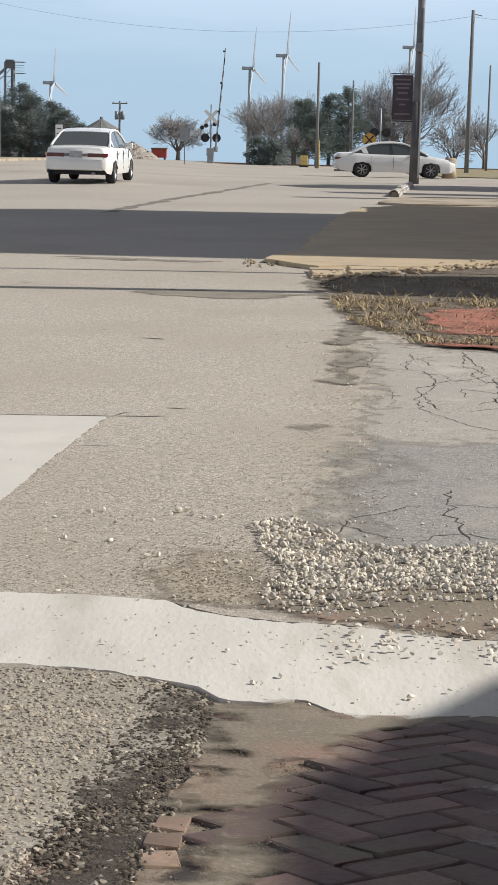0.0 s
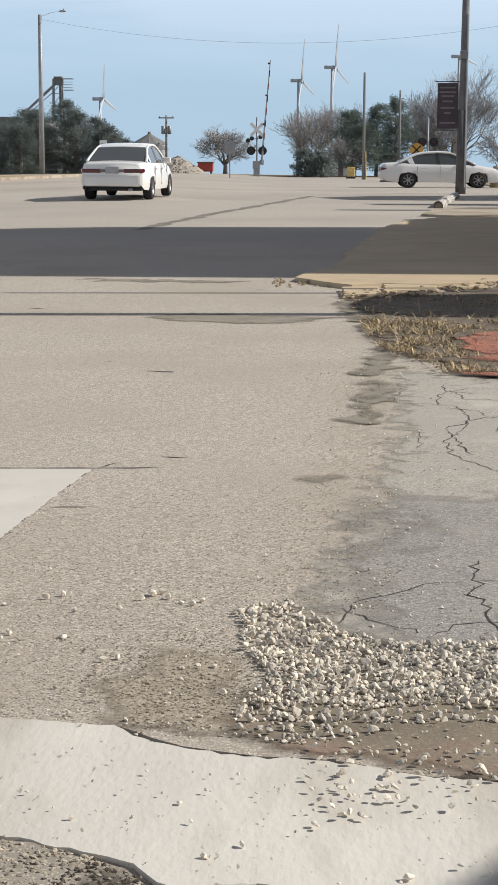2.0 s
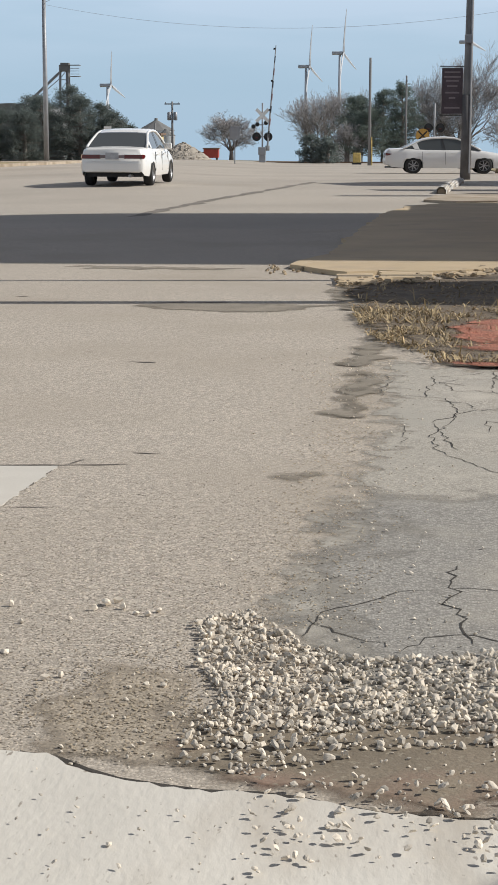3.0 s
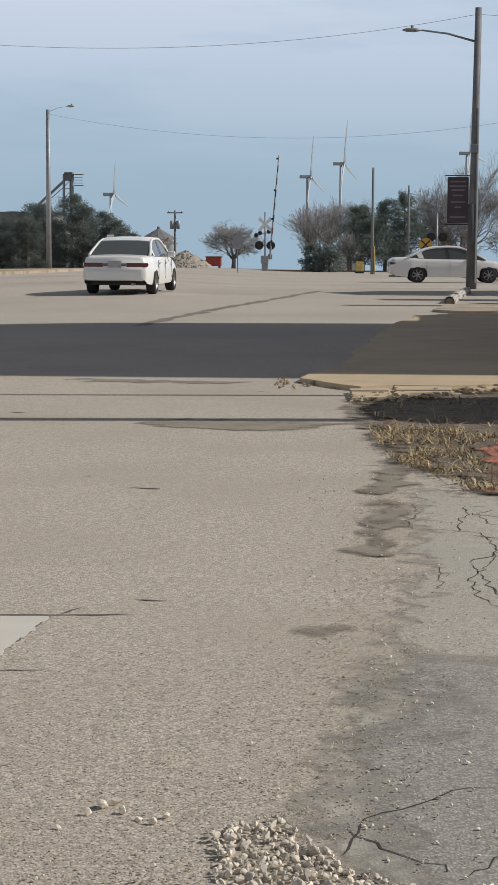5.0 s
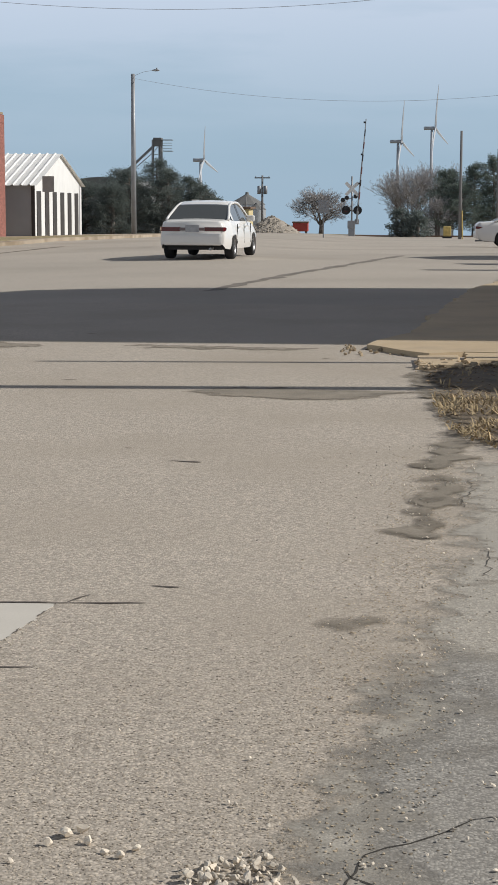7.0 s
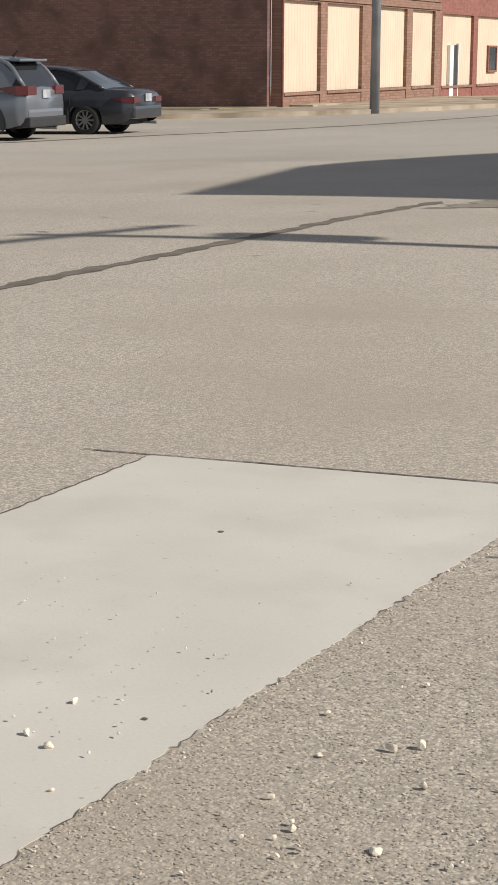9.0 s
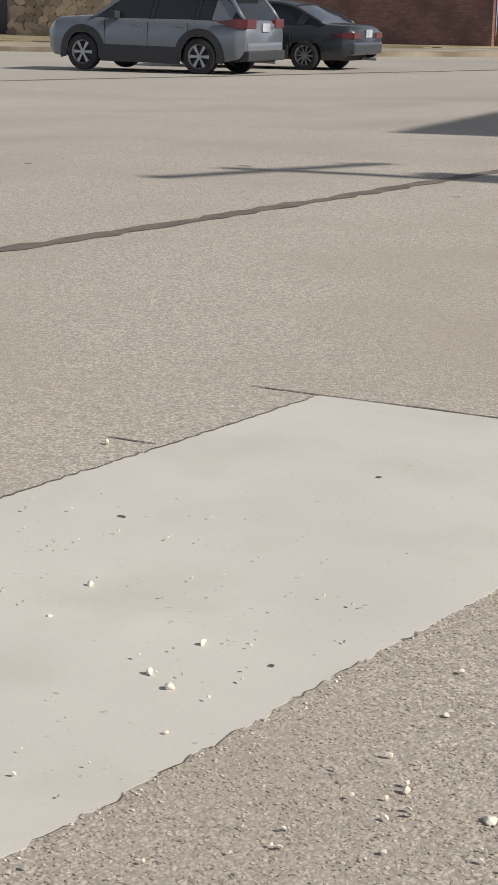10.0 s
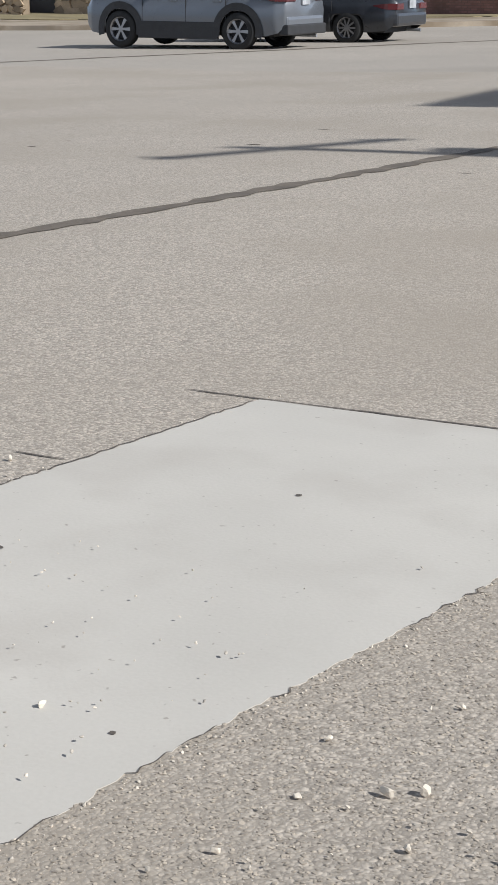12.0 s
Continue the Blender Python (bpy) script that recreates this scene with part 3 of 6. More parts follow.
walk_edge = [(-0.25, 14.8), (-0.16, 15.4), (0.16, 16.4), (0.35, 18.6), (0.68, 22.1), (1.11, 26.1), (1.5, 28.0), (2.24, 29.6), (4.0, 30.2), (5.9, 30.3), (5.9, 16.4), (2.51, 15.1), (1.87, 14.45), (1.23, 14.06), (0.67, 14.08), (0.29, 13.85), (0.03, 14.3)]
sheet("pavement", rough_line(walk_edge, 0.25, 0.03, 42, True), 0.05, TAN, 0.08, 1.0, "broken tan concrete corner pavement")
for pts, lift, seed in (([(0.25, 13.68), (0.6, 13.8), (0.6, 12.86), (0.45, 12.8), (0.27, 12.76)], 0.045, 44), ([(0.68, 13.96), (1.2, 13.93), (1.16, 13.36), (0.9, 13.3), (0.66, 13.14)], 0.052, 45), ([(1.3, 13.95), (1.72, 14.2), (1.75, 13.95), (1.4, 13.7)], 0.04, 46)):
    sheet("paving_slab", rough_line(pts, 0.1, 0.012, seed, True), lift, TAN, 0.05, 0.3, "broken tan concrete slab sunk beside the pavement")
sheet("pavement", [(2.0, 31.0), (2.35, 33.2), (3.2, 34.3), (14, 35.2), (14, 30.6), (4, 30.5), (2.6, 30.4)], 0.05, WALKC, 0.08, 1.0, "pale concrete pavement by the parking row")
crk = [[(0.63, 2.0), (0.60, 1.85), (0.56, 1.7), (0.60, 1.62), (0.55, 1.5), (0.60, 1.34), (0.58, 1.2), (0.6, 1.05)], [(0.58, 1.68), (0.75, 1.66), (0.95, 1.7)], [(0.4, 1.64), (0.28, 1.5), (0.15, 1.38), (0.09, 1.1)], [(0.4, 1.64), (0.52, 1.66)],
       [(0.1, 1.3), (0.2, 1.15), (0.34, 1.0)], [(0.36, 0.95), (0.5, 1.15), (0.58, 1.16), (0.75, 1.05), (1.0, 0.98)], [(0.52, 6.8), (0.55, 6.5), (0.46, 6.15), (0.48, 5.95), (0.62, 5.93), (0.82, 5.84), (0.86, 5.5), (0.82, 5.1), (0.7, 4.7), (0.66, 4.5), (0.72, 4.1)],
       [(0.54, 4.9), (0.54, 4.4)], [(0.84, 6.5), (0.9, 6.1), (1.11, 6.16), (1.25, 5.7), (1.0, 5.4), (0.88, 5.4)], [(1.11, 6.2), (1.2, 6.8)], [(1.03, 4.46), (1.2, 4.8), (1.25, 5.6)], [(0.72, 5.88), (0.75, 6.3), (0.95, 6.6)], [(1.25, 5.6), (1.5, 5.4)], [(0.72, 4.1), (0.9, 3.7), (1.1, 3.5)]]
rng_c = random.Random(9)
knots = {(i, j): (0.78 + 0.2 * i + rng_c.uniform(-0.07, 0.07), 4.3 + 0.36 * j + rng_c.uniform(-0.13, 0.13)) for i in range(7) for j in range(8)}
web = [[p, knots[(i + di, j + dj)]] for (i, j), p in knots.items() for di, dj in ((1, 0), (0, 1)) if (i + di, j + dj) in knots and rng_c.random() < 0.42]
ribbons("crack", [(rough_line(c, 0.05, 0.012, 50 + i), 0.008 if i == 0 else 0.0055) for i, c in enumerate(crk)] + [(rough_line(c, 0.06, 0.014, 500 + i), rng_c.uniform(0.004, 0.009)) for i, c in enumerate(web)], 0.0052, DKLINE, "jagged open cracks in the grey asphalt")
tar_line = [(-6.0, 3.0), (-5.76, 5.0), (-5.62, 6.2), (-5.5, 7.6), (-5.37, 9.3), (-5.26, 11.0), (-5.1, 13.2), (-4.9, 14.9), (-4.2, 18), (-3.7, 21.5), (-3.12, 25.1), (-2.3, 31.0), (-1.05, 37.9), (-0.25, 47)]
gut_line = [(-24, 12.0), (-21.0, 19.5), (-19.3, 24.0), (-17.3, 28.5), (-15.6, 32.8), (-13.6, 39.0), (-12.4, 45.5), (-11.6, 56)]
ribbons("sealed_crack", [(rough_line(tar_line[:8], 0.15, 0.012, 70), 0.14), (rough_line(gut_line, 0.5, 0.02, 72), 0.24)], 0.004, TAR, "long black tar-sealed crack across the street")
ribbons("sealed_crack", [(rough_line(tar_line[10:], 0.4, 0.03, 71), 0.24)], 0.004, FAINT, "faded tar-sealed crack across the street")
blots = []
for k in range(30):
    x, y = rng.uniform(-9, 0), rng.uniform(4.5, 30)
    if inside(x, y, patch_outline):
        continue
    l = rng.uniform(0.02, 0.07)
    blots.append(([(x - l, y), (x, y + rng.uniform(-0.02, 0.02)), (x + l, y + rng.uniform(-0.02, 0.02))], rng.uniform(0.015, 0.05)))
ribbons("sealed_crack", blots, 0.003, TAR, "small dark tar blots on the street")

# near apron: coarse chips, soil between, and herringbone brick
sheet("apron", rough_line([(-4.4, -0.52), (-2.4, -0.6), (-0.96, -0.69), (-0.62, -0.75), (-0.46, -0.83), (-0.34, -0.95), (-0.4, -1.6), (-0.75, -3.4), (-4.4, -3.4)], 0.1, 0.012, 80, True), 0.010, CHIPS, 0.02, 0.4, "coarse loose stone chips on the drive apron")
OILED = [(-0.26, -0.96), (-0.33, -0.86), (-0.47, -0.84), (-0.53, -1.0), (-0.53, -1.5), (-0.58, -2.3), (-0.62, -3.0), (-0.4, -3.0), (-0.38, -2.3), (-0.34, -1.95), (-0.35, -1.4)]
sheet("oil_stain", rough_line(OILED, 0.08, 0.015, 83, True), 0.0125, mat("oily_grit", (0.085, 0.068, 0.05), 0.85, spread=0.3, scale=4, fine=90, bump=0.8, depth=0.008, fade=5.0), 0.02, 0.08, "dark oily stain across the stone chips", rim_width=0.22)
sheet("apron", rough_line([(-0.36, -0.94), (-0.18, -0.97), (-0.08, -0.92), (0.02, -1.03), (0.13, -1.11), (0.23, -1.05), (0.41, -1.02), (0.8, -1.08), (3.0, -1.15), (3.0, -3.4), (-0.78, -3.4), (-0.44, -1.6)], 0.1, 0.012, 81, True), 0.006, DIRT, 0.02, 0.1, "trodden brown dirt over old brick paving", rim_width=0.03)
sheet("paving_bed", rough_line([(0.0, -1.2), (0.6, -1.15), (1.4, -1.15), (1.4, -3.0), (-0.5, -3.0), (-0.32, -2.3), (-0.1, -1.6)], 0.1, 0.03, 84, True), 0.009, UNDER, 0.01, 0.06, "dark soil in the joints between bricks", rim_width=0.2)
sheet("dirt_film", rough_line([(-0.34, -0.98), (0.0, -1.02), (0.3, -1.08), (0.2, -1.35), (0.04, -1.7), (-0.1, -2.1), (-0.16, -3.0), (-0.42, -3.0), (-0.38, -1.8)], 0.1, 0.03, 85, True), 0.0195, DIRT, 0.01, 0.06, "brown dirt trodden over the bricks", rim_width=0.16)
sheet("dirt_film", rough_line([(0.2, -1.95), (0.34, -1.9), (0.6, -1.9), (0.6, -2.9), (0.26, -2.9), (0.22, -2.4)], 0.1, 0.03, 86, True), 0.0185, DUST, 0.01, 0.06, "pale dust trodden over the bricks", rim_width=0.18)

# stones: one heap nobody could count, and single ones
heap = [(-0.25, 1.25), (-0.08, 1.37), (0.09, 1.02), (0.29, 0.84), (0.5, 0.9), (0.7, 0.96), (1.6, 1.05), (2.6, 1.0), (2.6, 0.2), (1.4, 0.16), (0.62, 0.16), (0.3, 0.1), (-0.02, -0.1), (-0.2, 0.02), (-0.2, 0.2), (-0.12, 0.5), (-0.2, 0.8)]
spots = []
while len(spots) < 8200:
    x, y = rng.uniform(-0.35, 2.6), rng.uniform(-0.2, 1.45)
    if inside(x, y, heap) and rng.random() < (1.0 if y > 0.25 else 0.45):
        spots.append((x, y, rng.choice((0.011, 0.014, 0.016, 0.019, 0.023, 0.029)) * rng.uniform(0.8, 1.2), rng.uniform(0.0, 0.014)))
strew("gravel", spots, STONE, "heap of pale crushed limestone spilled on dirt", 1.0, ROCKS)
spots = []
while len(spots) < 900:
    x, y, s = rng.gauss(0.15, 0.75), rng.gauss(0.25, 0.75), rng.uniform(0.006, 0.016)
    if -2.4 < x < 2 and -1.0 < y < 2.6:
        on_band = np.interp(x, [p[0] for p in low_edge], [p[1] for p in low_edge]) < y < np.interp(x, [p[0] for p in top_edge], [p[1] for p in top_edge])
        if on_band and rng.random() < 0.6 - 0.3 * (x > 0.2):
            continue
        spots.append((x, y, s * (1.6 if x > 0.1 and y < 0 and rng.random() < 0.5 else 1), 0.014 if on_band else 0.006))
for _ in range(260):
    spots.append((rng.uniform(0.0, 1.6), rng.gauss(-0.28, 0.16), rng.uniform(0.014, 0.03), 0.016))
for _ in range(420):
    spots.append((rng.gauss(0.22, 0.22), rng.uniform(1.3, 8), rng.uniform(0.006, 0.018), 0.008))
for _ in range(150):
    spots.append((rng.uniform(-2.7, -1.4), rng.uniform(0.2, 2.2), rng.uniform(0.004, 0.012), 0.012))
for _ in range(420):
    k = rng.random()
    ey = -0.2 + 3.95 * rng.random()
    ex = np.interp(ey, [-0.3, 0.59, 1.44, 2.0, 2.73, 3.78], [-1.5, -1.38, -1.31, -1.25, -1.18, -1.05]) + abs(rng.gauss(0, 0.03)) if k < 0.75 else -2.95 + 0.1 * (ey + 0.3) - abs(rng.gauss(0, 0.03))
    spots.append((ex + 0.004, ey, rng.uniform(0.004, 0.011), 0.0))
dark_bits = [(rng.gauss(-0.36, 0.16), rng.gauss(0.32, 0.28), rng.uniform(0.005, 0.015), 0.004) for _ in range(2200)]
strew("loose_grit", [p for p in dark_bits if p[1] > 0.05 + 0.2 * (p[0] < -0.5)], mat("brown_chips", (0.36, 0.305, 0.23), 0.93, spread=0.25, scale=14, fine=120, bump=0.0, island=True), "brown and grey grit beside the gravel heap", 0.6)
strew("loose_grit", spots, STONE, "scattered small stone chips on the pavement")
CHIPM = mat("tan_chips", (0.40, 0.35, 0.28), 0.9, spread=0.2, scale=14, fine=120, bump=0.0, island=True)
plain, oily = [], []
while len(plain) < 15000:
    x, y = rng.uniform(-1.35, -0.26), rng.uniform(-3.0, -0.72)
    if not inside(x, y, [(-2, -0.6), (-0.96, -0.69), (-0.62, -0.75), (-0.46, -0.83), (-0.32, -0.95), (-0.33, -1.95), (-0.42, -3.1), (-2, -3.1)]):
        continue
    p = (x, y, rng.choice((0.007, 0.009, 0.011, 0.014, 0.018)) * rng.uniform(0.8, 1.25), 0.008)
    wob = 0.07 * noise.noise(Vector((x * 6, y * 4, 0)))
    (oily if inside(x + wob, y + wob, OILED) and rng.random() < 0.86 else plain).append(p)
strew("stone_chips", plain, CHIPM, "coarse pale stone chips over the apron", 0.8)
strew("stone_chips", oily, mat("oily_chips", (0.10, 0.08, 0.06), 0.8, spread=0.25, scale=14, fine=120, bump=0.0, island=True), "dark oil-soaked stone chips over the apron", 0.8)
spots = [(rng.gauss(-0.14, 0.14), rng.uniform(-2.95, -1.05), rng.uniform(0.003, 0.009), 0.014) for _ in range(2600)]
strew("dirt_grit", [p for p in spots if p[0] < 0.1 + 0.2 * (p[1] + 1.5)], mat("brown_grit", (0.25, 0.205, 0.15), 0.95, spread=0.25, scale=14, fine=120, bump=0.0, island=True), "brown grit scattered over the trodden dirt", 0.7)
spots = []
for _ in range(62000):
    x, y = rng.uniform(-1.75, 0.3), rng.uniform(0.0, 4.6)
    if not inside(x, y, patch_outline) and rng.random() < 1.15 - y / 3.2 and x < -0.05 + 0.05 * y:
        spots.append((x, y, rng.uniform(0.006, 0.013), 0.0))
strew("surface_chips", spots, mat("seal_chips", (0.465, 0.41, 0.34), 0.9, spread=0.15, scale=20, fine=120, bump=0.0, island=True), "embedded stone chips of the seal coat", 0.34)
spots = []
for _ in range(3600):
    y = rng.uniform(1.2, 7.6)
    spots.append((rng.gauss(0.02 + 0.05 * y, 0.13), y, rng.uniform(0.005, 0.013), 0.004))
strew("seam_grit", spots, mat("tan_grit", (0.46, 0.385, 0.285), 0.9, spread=0.2, scale=14, fine=120, bump=0.0, island=True), "tan grit gathered along the asphalt seam", 0.5)
loose = [(-0.541, 1.431, 0.056), (-0.574, 1.371, 0.036), (-0.511, 1.459, 0.04), (-0.486, 1.39, 0.038), (-0.44, 1.34, 0.03), (-0.37, 1.36, 0.034), (-0.40, 1.31, 0.032), (-0.903, 1.368, 0.036), (-0.85, 1.408, 0.036), (-1.031, 1.286, 0.024), (-1.1, 1.511, 0.026),
         (-0.784, 1.213, 0.026), (-1.043, 1.044, 0.022), (-0.952, 0.925, 0.026), (-0.78, 0.899, 0.04), (-1.566, 1.1, 0.036), (-1.647, 1.148, 0.03), (-1.643, 1.353, 0.026), (-2.074, 1.537, 0.026), (-2.03, 1.313, 0.022), (-1.455, 0.908, 0.02), (-2.801, 2.665, 0.03), (-0.62, 0.65, 0.034),
         (-0.58, 0.68, 0.03), (-0.33, 0.62, 0.03), (-0.28, 0.60, 0.034), (-0.24, 0.35, 0.032), (-0.88, 0.11, 0.025), (-0.54, -0.61, 0.022), (-0.30, -0.50, 0.022), (0.02, -0.62, 0.026), (0.1, -0.55, 0.028), (-0.14, -0.75, 0.026), (-0.22, -0.82, 0.025), (0.22, -0.9, 0.034)]
for i, (x, y, s) in enumerate(loose):
    vs, fs = ROCKS[i % 5]
    key = f"stone_{i % 5}"
    me = bpy.data.meshes.get(key)
    if not me:
        me = bpy.data.meshes.new(key)
        me.from_pydata(vs, [], fs)
        me.materials.append(STONE)
    ob = new("stone", me)
    ob.matrix_world = pose(x, y, ground_z(x, y) + (0.001 if inside(x, y, patch_outline) else 0.01 if y < 0.15 else 0.003), 0, 0, rng.uniform(0, 360)) @ Matrix.Scale(s * 0.86, 4)
    tagged(ob, "loose pale crushed stone lying on the pavement", "stone", "loose stones on the lot")

# verge: grass blades, rubble, clods
gvs, gfs = [], []
for _ in range(20000):
    x, y = rng.uniform(0.35, 3.2), rng.uniform(7.2, 13.4)
    if not inside(x, y, verge) or (inside(x, y, [(1.0, 9.3), (1.3, 10), (3.3, 9.9), (3.3, 7.5), (1.1, 7.7)]) and rng.random() < 0.93):
        continue
    if (y > 10.5 and rng.random() < 0.93) or noise.noise(Vector((x * 3, y * 2, 0))) < -0.12:
        continue
    h, a, lean, w = rng.uniform(0.022, 0.075) * (2.8 if rng.random() < 0.06 else 1), rng.uniform(0, 6.28), rng.uniform(0.2, 2.4), rng.uniform(0.003, 0.008)
    z = ground_z(x, y) + 0.02
    k = len(gvs)
    dx, dy = math.cos(a), math.sin(a)
    ex, ey, mz = dx * h * lean, dy * h * lean, h / (1 + 0.6 * lean)
    gvs += [(x - dy * w, y + dx * w, z), (x + dy * w, y - dx * w, z), (x + ex * 0.5 + dy * w * 0.7, y + ey * 0.5 - dx * w * 0.7, z + mz * 0.8), (x + ex * 0.5 - dy * w * 0.7, y + ey * 0.5 + dx * w * 0.7, z + mz * 0.8), (x + ex, y + ey, z + mz)]
    gfs += [(k, k + 1, k + 2, k + 3), (k + 3, k + 2, k + 4)]
tagged(pydata("grass", gvs, gfs, DRYGRASS), "dry straw-coloured grass tufts on the verge", "grass", "", "stuff")
spots = [(rng.uniform(0.2, 3.5), 0, 0, 0) for _ in range(320)]
spots = [(x, np.interp(x, [0.2, 0.8, 1.2, 2.5, 4], [13.0, 13.25, 13.8, 15.2, 15.6]) + rng.gauss(-0.25, 0.22), rng.uniform(0.03, 0.13) * rng.random() + 0.02, 0.03) for x, *_ in spots]
strew("rubble", spots, mat("tan_rubble", (0.44, 0.35, 0.24), 0.9, spread=0.25, scale=5, fine=30, bump=0.4, island=True), "broken tan concrete rubble along the pavement edge", 0.6)
spots = [(rng.uniform(1.0, 3.3), rng.uniform(7.0, 9.9), rng.uniform(0.02, 0.12) * rng.random() + 0.02, 0.03) for _ in range(700)]
litter = [(rng.uniform(0.3, 3.2), rng.uniform(7.4, 13.2), rng.uniform(0.012, 0.045), 0.024) for _ in range(3200)]
strew("leaf_litter", [p for p in litter if inside(p[0], p[1], verge)], mat("dead_leaves", (0.30, 0.22, 0.135), 0.9, spread=0.3, scale=6, fine=40, bump=0.0, island=True), "brown dead leaves among the grass", 0.35)
strew("clay_clods", spots, REDD, "red clay clods and crushed brick")
spots = [(rng.uniform(-0.5, 0.4), rng.gauss(14.6, 0.25), rng.uniform(0.02, 0.08), 0.0) for _ in range(60)]
strew("rubble", spots, mat("tan_rubble", (0.44, 0.35, 0.24)), "crumbled concrete bits beside the kerb")

# herringbone brick pavers, each its own piece
brick_field = thing("brick_paving", pose(0, 0, 0), "old red herringbone brick paving half under dirt", "paving")
brick_field["kind"] = "structure"
BL, BW = 0.22, 0.11
bme = []
for s in range(4):
    r4 = random.Random(90 + s)
    bm = boxes(((-BL / 2 + 0.005, -BW / 2 + 0.005, 0), (BL / 2 - 0.005, BW / 2 - 0.005, 0.055)), bevel=0.009)
    for v in bm.verts:
        v.co += Vector((r4.gauss(0, 0.0015), r4.gauss(0, 0.0015), r4.gauss(0, 0.0015)))
    me = bpy.data.meshes.new("brick")
    bm.to_mesh(me)
    bm.free()
    me.materials.append(BRICKP)
    bme.append(me)
turn = Matrix.Rotation(radians(38), 4, "Z")
tilt = Matrix.Translation((0.1, -1.05, 0.0)) @ Matrix.Rotation(math.atan(-0.17), 4, "X")
for i in range(-30, 30):
    for j in range(-30, 30):
        for kind in (0, 1):
            ax, ay = i * BW + j * 2 * BW, i * BW - j * 2 * BW
            c = Vector((ax + BW, ay + BW / 2, 0)) if kind == 0 else Vector((ax + BW / 2 , ay + 2 * BW, 0))
            if kind == 1:
                c = Vector((ax - BW / 2, ay + BW, 0))
            q = turn @ c
            q.y -= 1.0
            wx, wy = q.x + 0.1, -1.05 + q.y
            low = np.interp(wx, [p[0] for p in low_edge], [p[1] for p in low_edge]) - 0.13
            buried = wx < -0.08 + 0.3 * (wy + 1.7)
            if not (-0.24 < wx < 1.25 and -2.95 < wy < low) or (buried and rng.random() < 0.25):
                continue
            ob = new("brick", bme[(i * 3 + j) % 4])
            ob.parent = brick_field
            ob.matrix_world = tilt @ Matrix.Translation((q.x, q.y, -0.038 + rng.uniform(-0.0015, 0.0015) - (rng.uniform(0.0, 0.006) if buried else 0))) @ turn @ pose(0, 0, 0, rng.gauss(0, 0.5), rng.gauss(0, 0.5), 90 * kind + rng.gauss(0, 1.2))

# a soldier course of paler bricks at the rim of the paving
edging = thing("brick_edging", pose(0, 0, 0), "row of worn pale red edging bricks half under dirt", "paving")
edging["kind"] = "structure"
pale = bme[0].copy()
pale.name = "edging_brick"
pale.materials[0] = mat("worn_pink_brick", (0.34, 0.235, 0.175), 0.9, spread=0.25, scale=8, fine=70, bump=0.5, depth=0.004, island="object", alt=((0.27, 0.215, 0.155), 7, 0.48, 0.62))
for k in range(9):
    y = -1.88 - 0.135 * k
    if k in (3, 7):
        continue
    ob = new("brick", pale)
    ob.parent = edging
    ob.matrix_world = pose(-0.315 - 0.075 * (-1.88 - y) + rng.uniform(-0.01, 0.01), y, ground_z(0, y) - 0.042 + rng.uniform(-0.002, 0.003), math.degrees(math.atan(-0.17)) + rng.gauss(0, 1), rng.gauss(0, 2), rng.gauss(0, 5)) @ Matrix.Diagonal((rng.uniform(0.28, 0.36), 1.1, 1, 1))

# ---- what casts the shade from outside the view ----
def prism(name, x0, x1, profile, material, label):
    """A block between x0 and x1 whose upper outline along y is profile."""
    th = thing(name, pose(x0, profile[0][0], 0), label, "building")
    bm = bmesh.new()
    cols = []
    for x in (x0, x1):
        cols.append(([bm.verts.new((x - x0, y - profile[0][0], -0.4)) for y, _ in profile], [bm.verts.new((x - x0, y - profile[0][0], z)) for y, z in profile]))
    n = len(profile)
    for k in range(n - 1):
        for lo, hi in cols:
            bm.faces.new((lo[k], lo[k + 1], hi[k + 1], hi[k]))
        bm.faces.new((cols[0][1][k], cols[0][1][k + 1], cols[1][1][k + 1], cols[1][1][k]))
    for k in (0, n - 1):
        bm.faces.new((cols[0][0][k], cols[0][1][k], cols[1][1][k], cols[1][0][k]))
    bmesh.ops.recalc_face_normals(bm, faces=bm.faces)
    part("wall", bm, material, th)
    return th


prism("corner_building", 6.0, 22.0, [(16.3, 10.05), (21.7, 10.55), (22.9, 10.3), (24.6, 9.6), (26.3, 8.7), (26.9, 6.9), (27.0, 3.3), (30.0, 3.2)], BRICKW, "two-storey brick corner building beside the lot")
# unseen block added to throw the dark strip across the verge
prism("lean_to_shed", 5.0, 9.0, [(11.2, 3.1), (11.5, 3.35), (12.3, 3.45), (13.1, 3.3), (13.4, 3.0)], WOODG, "unseen grey block added to shade the verge")
# added out of view, its top traced from the shadow edge on the apron
prism("side_wall", 6.0, 6.4, [(-7.0, 4.85), (-2.37, 4.8), (-2.0, 4.74), (-1.76, 4.68), (-1.53, 4.59), (-1.31, 4.485), (-0.8, 4.29), (-0.49, 4.115), (-0.28, 4.0), (0.12, 3.78)], BRICKW, "unseen block with sloping top added to shade the apron")


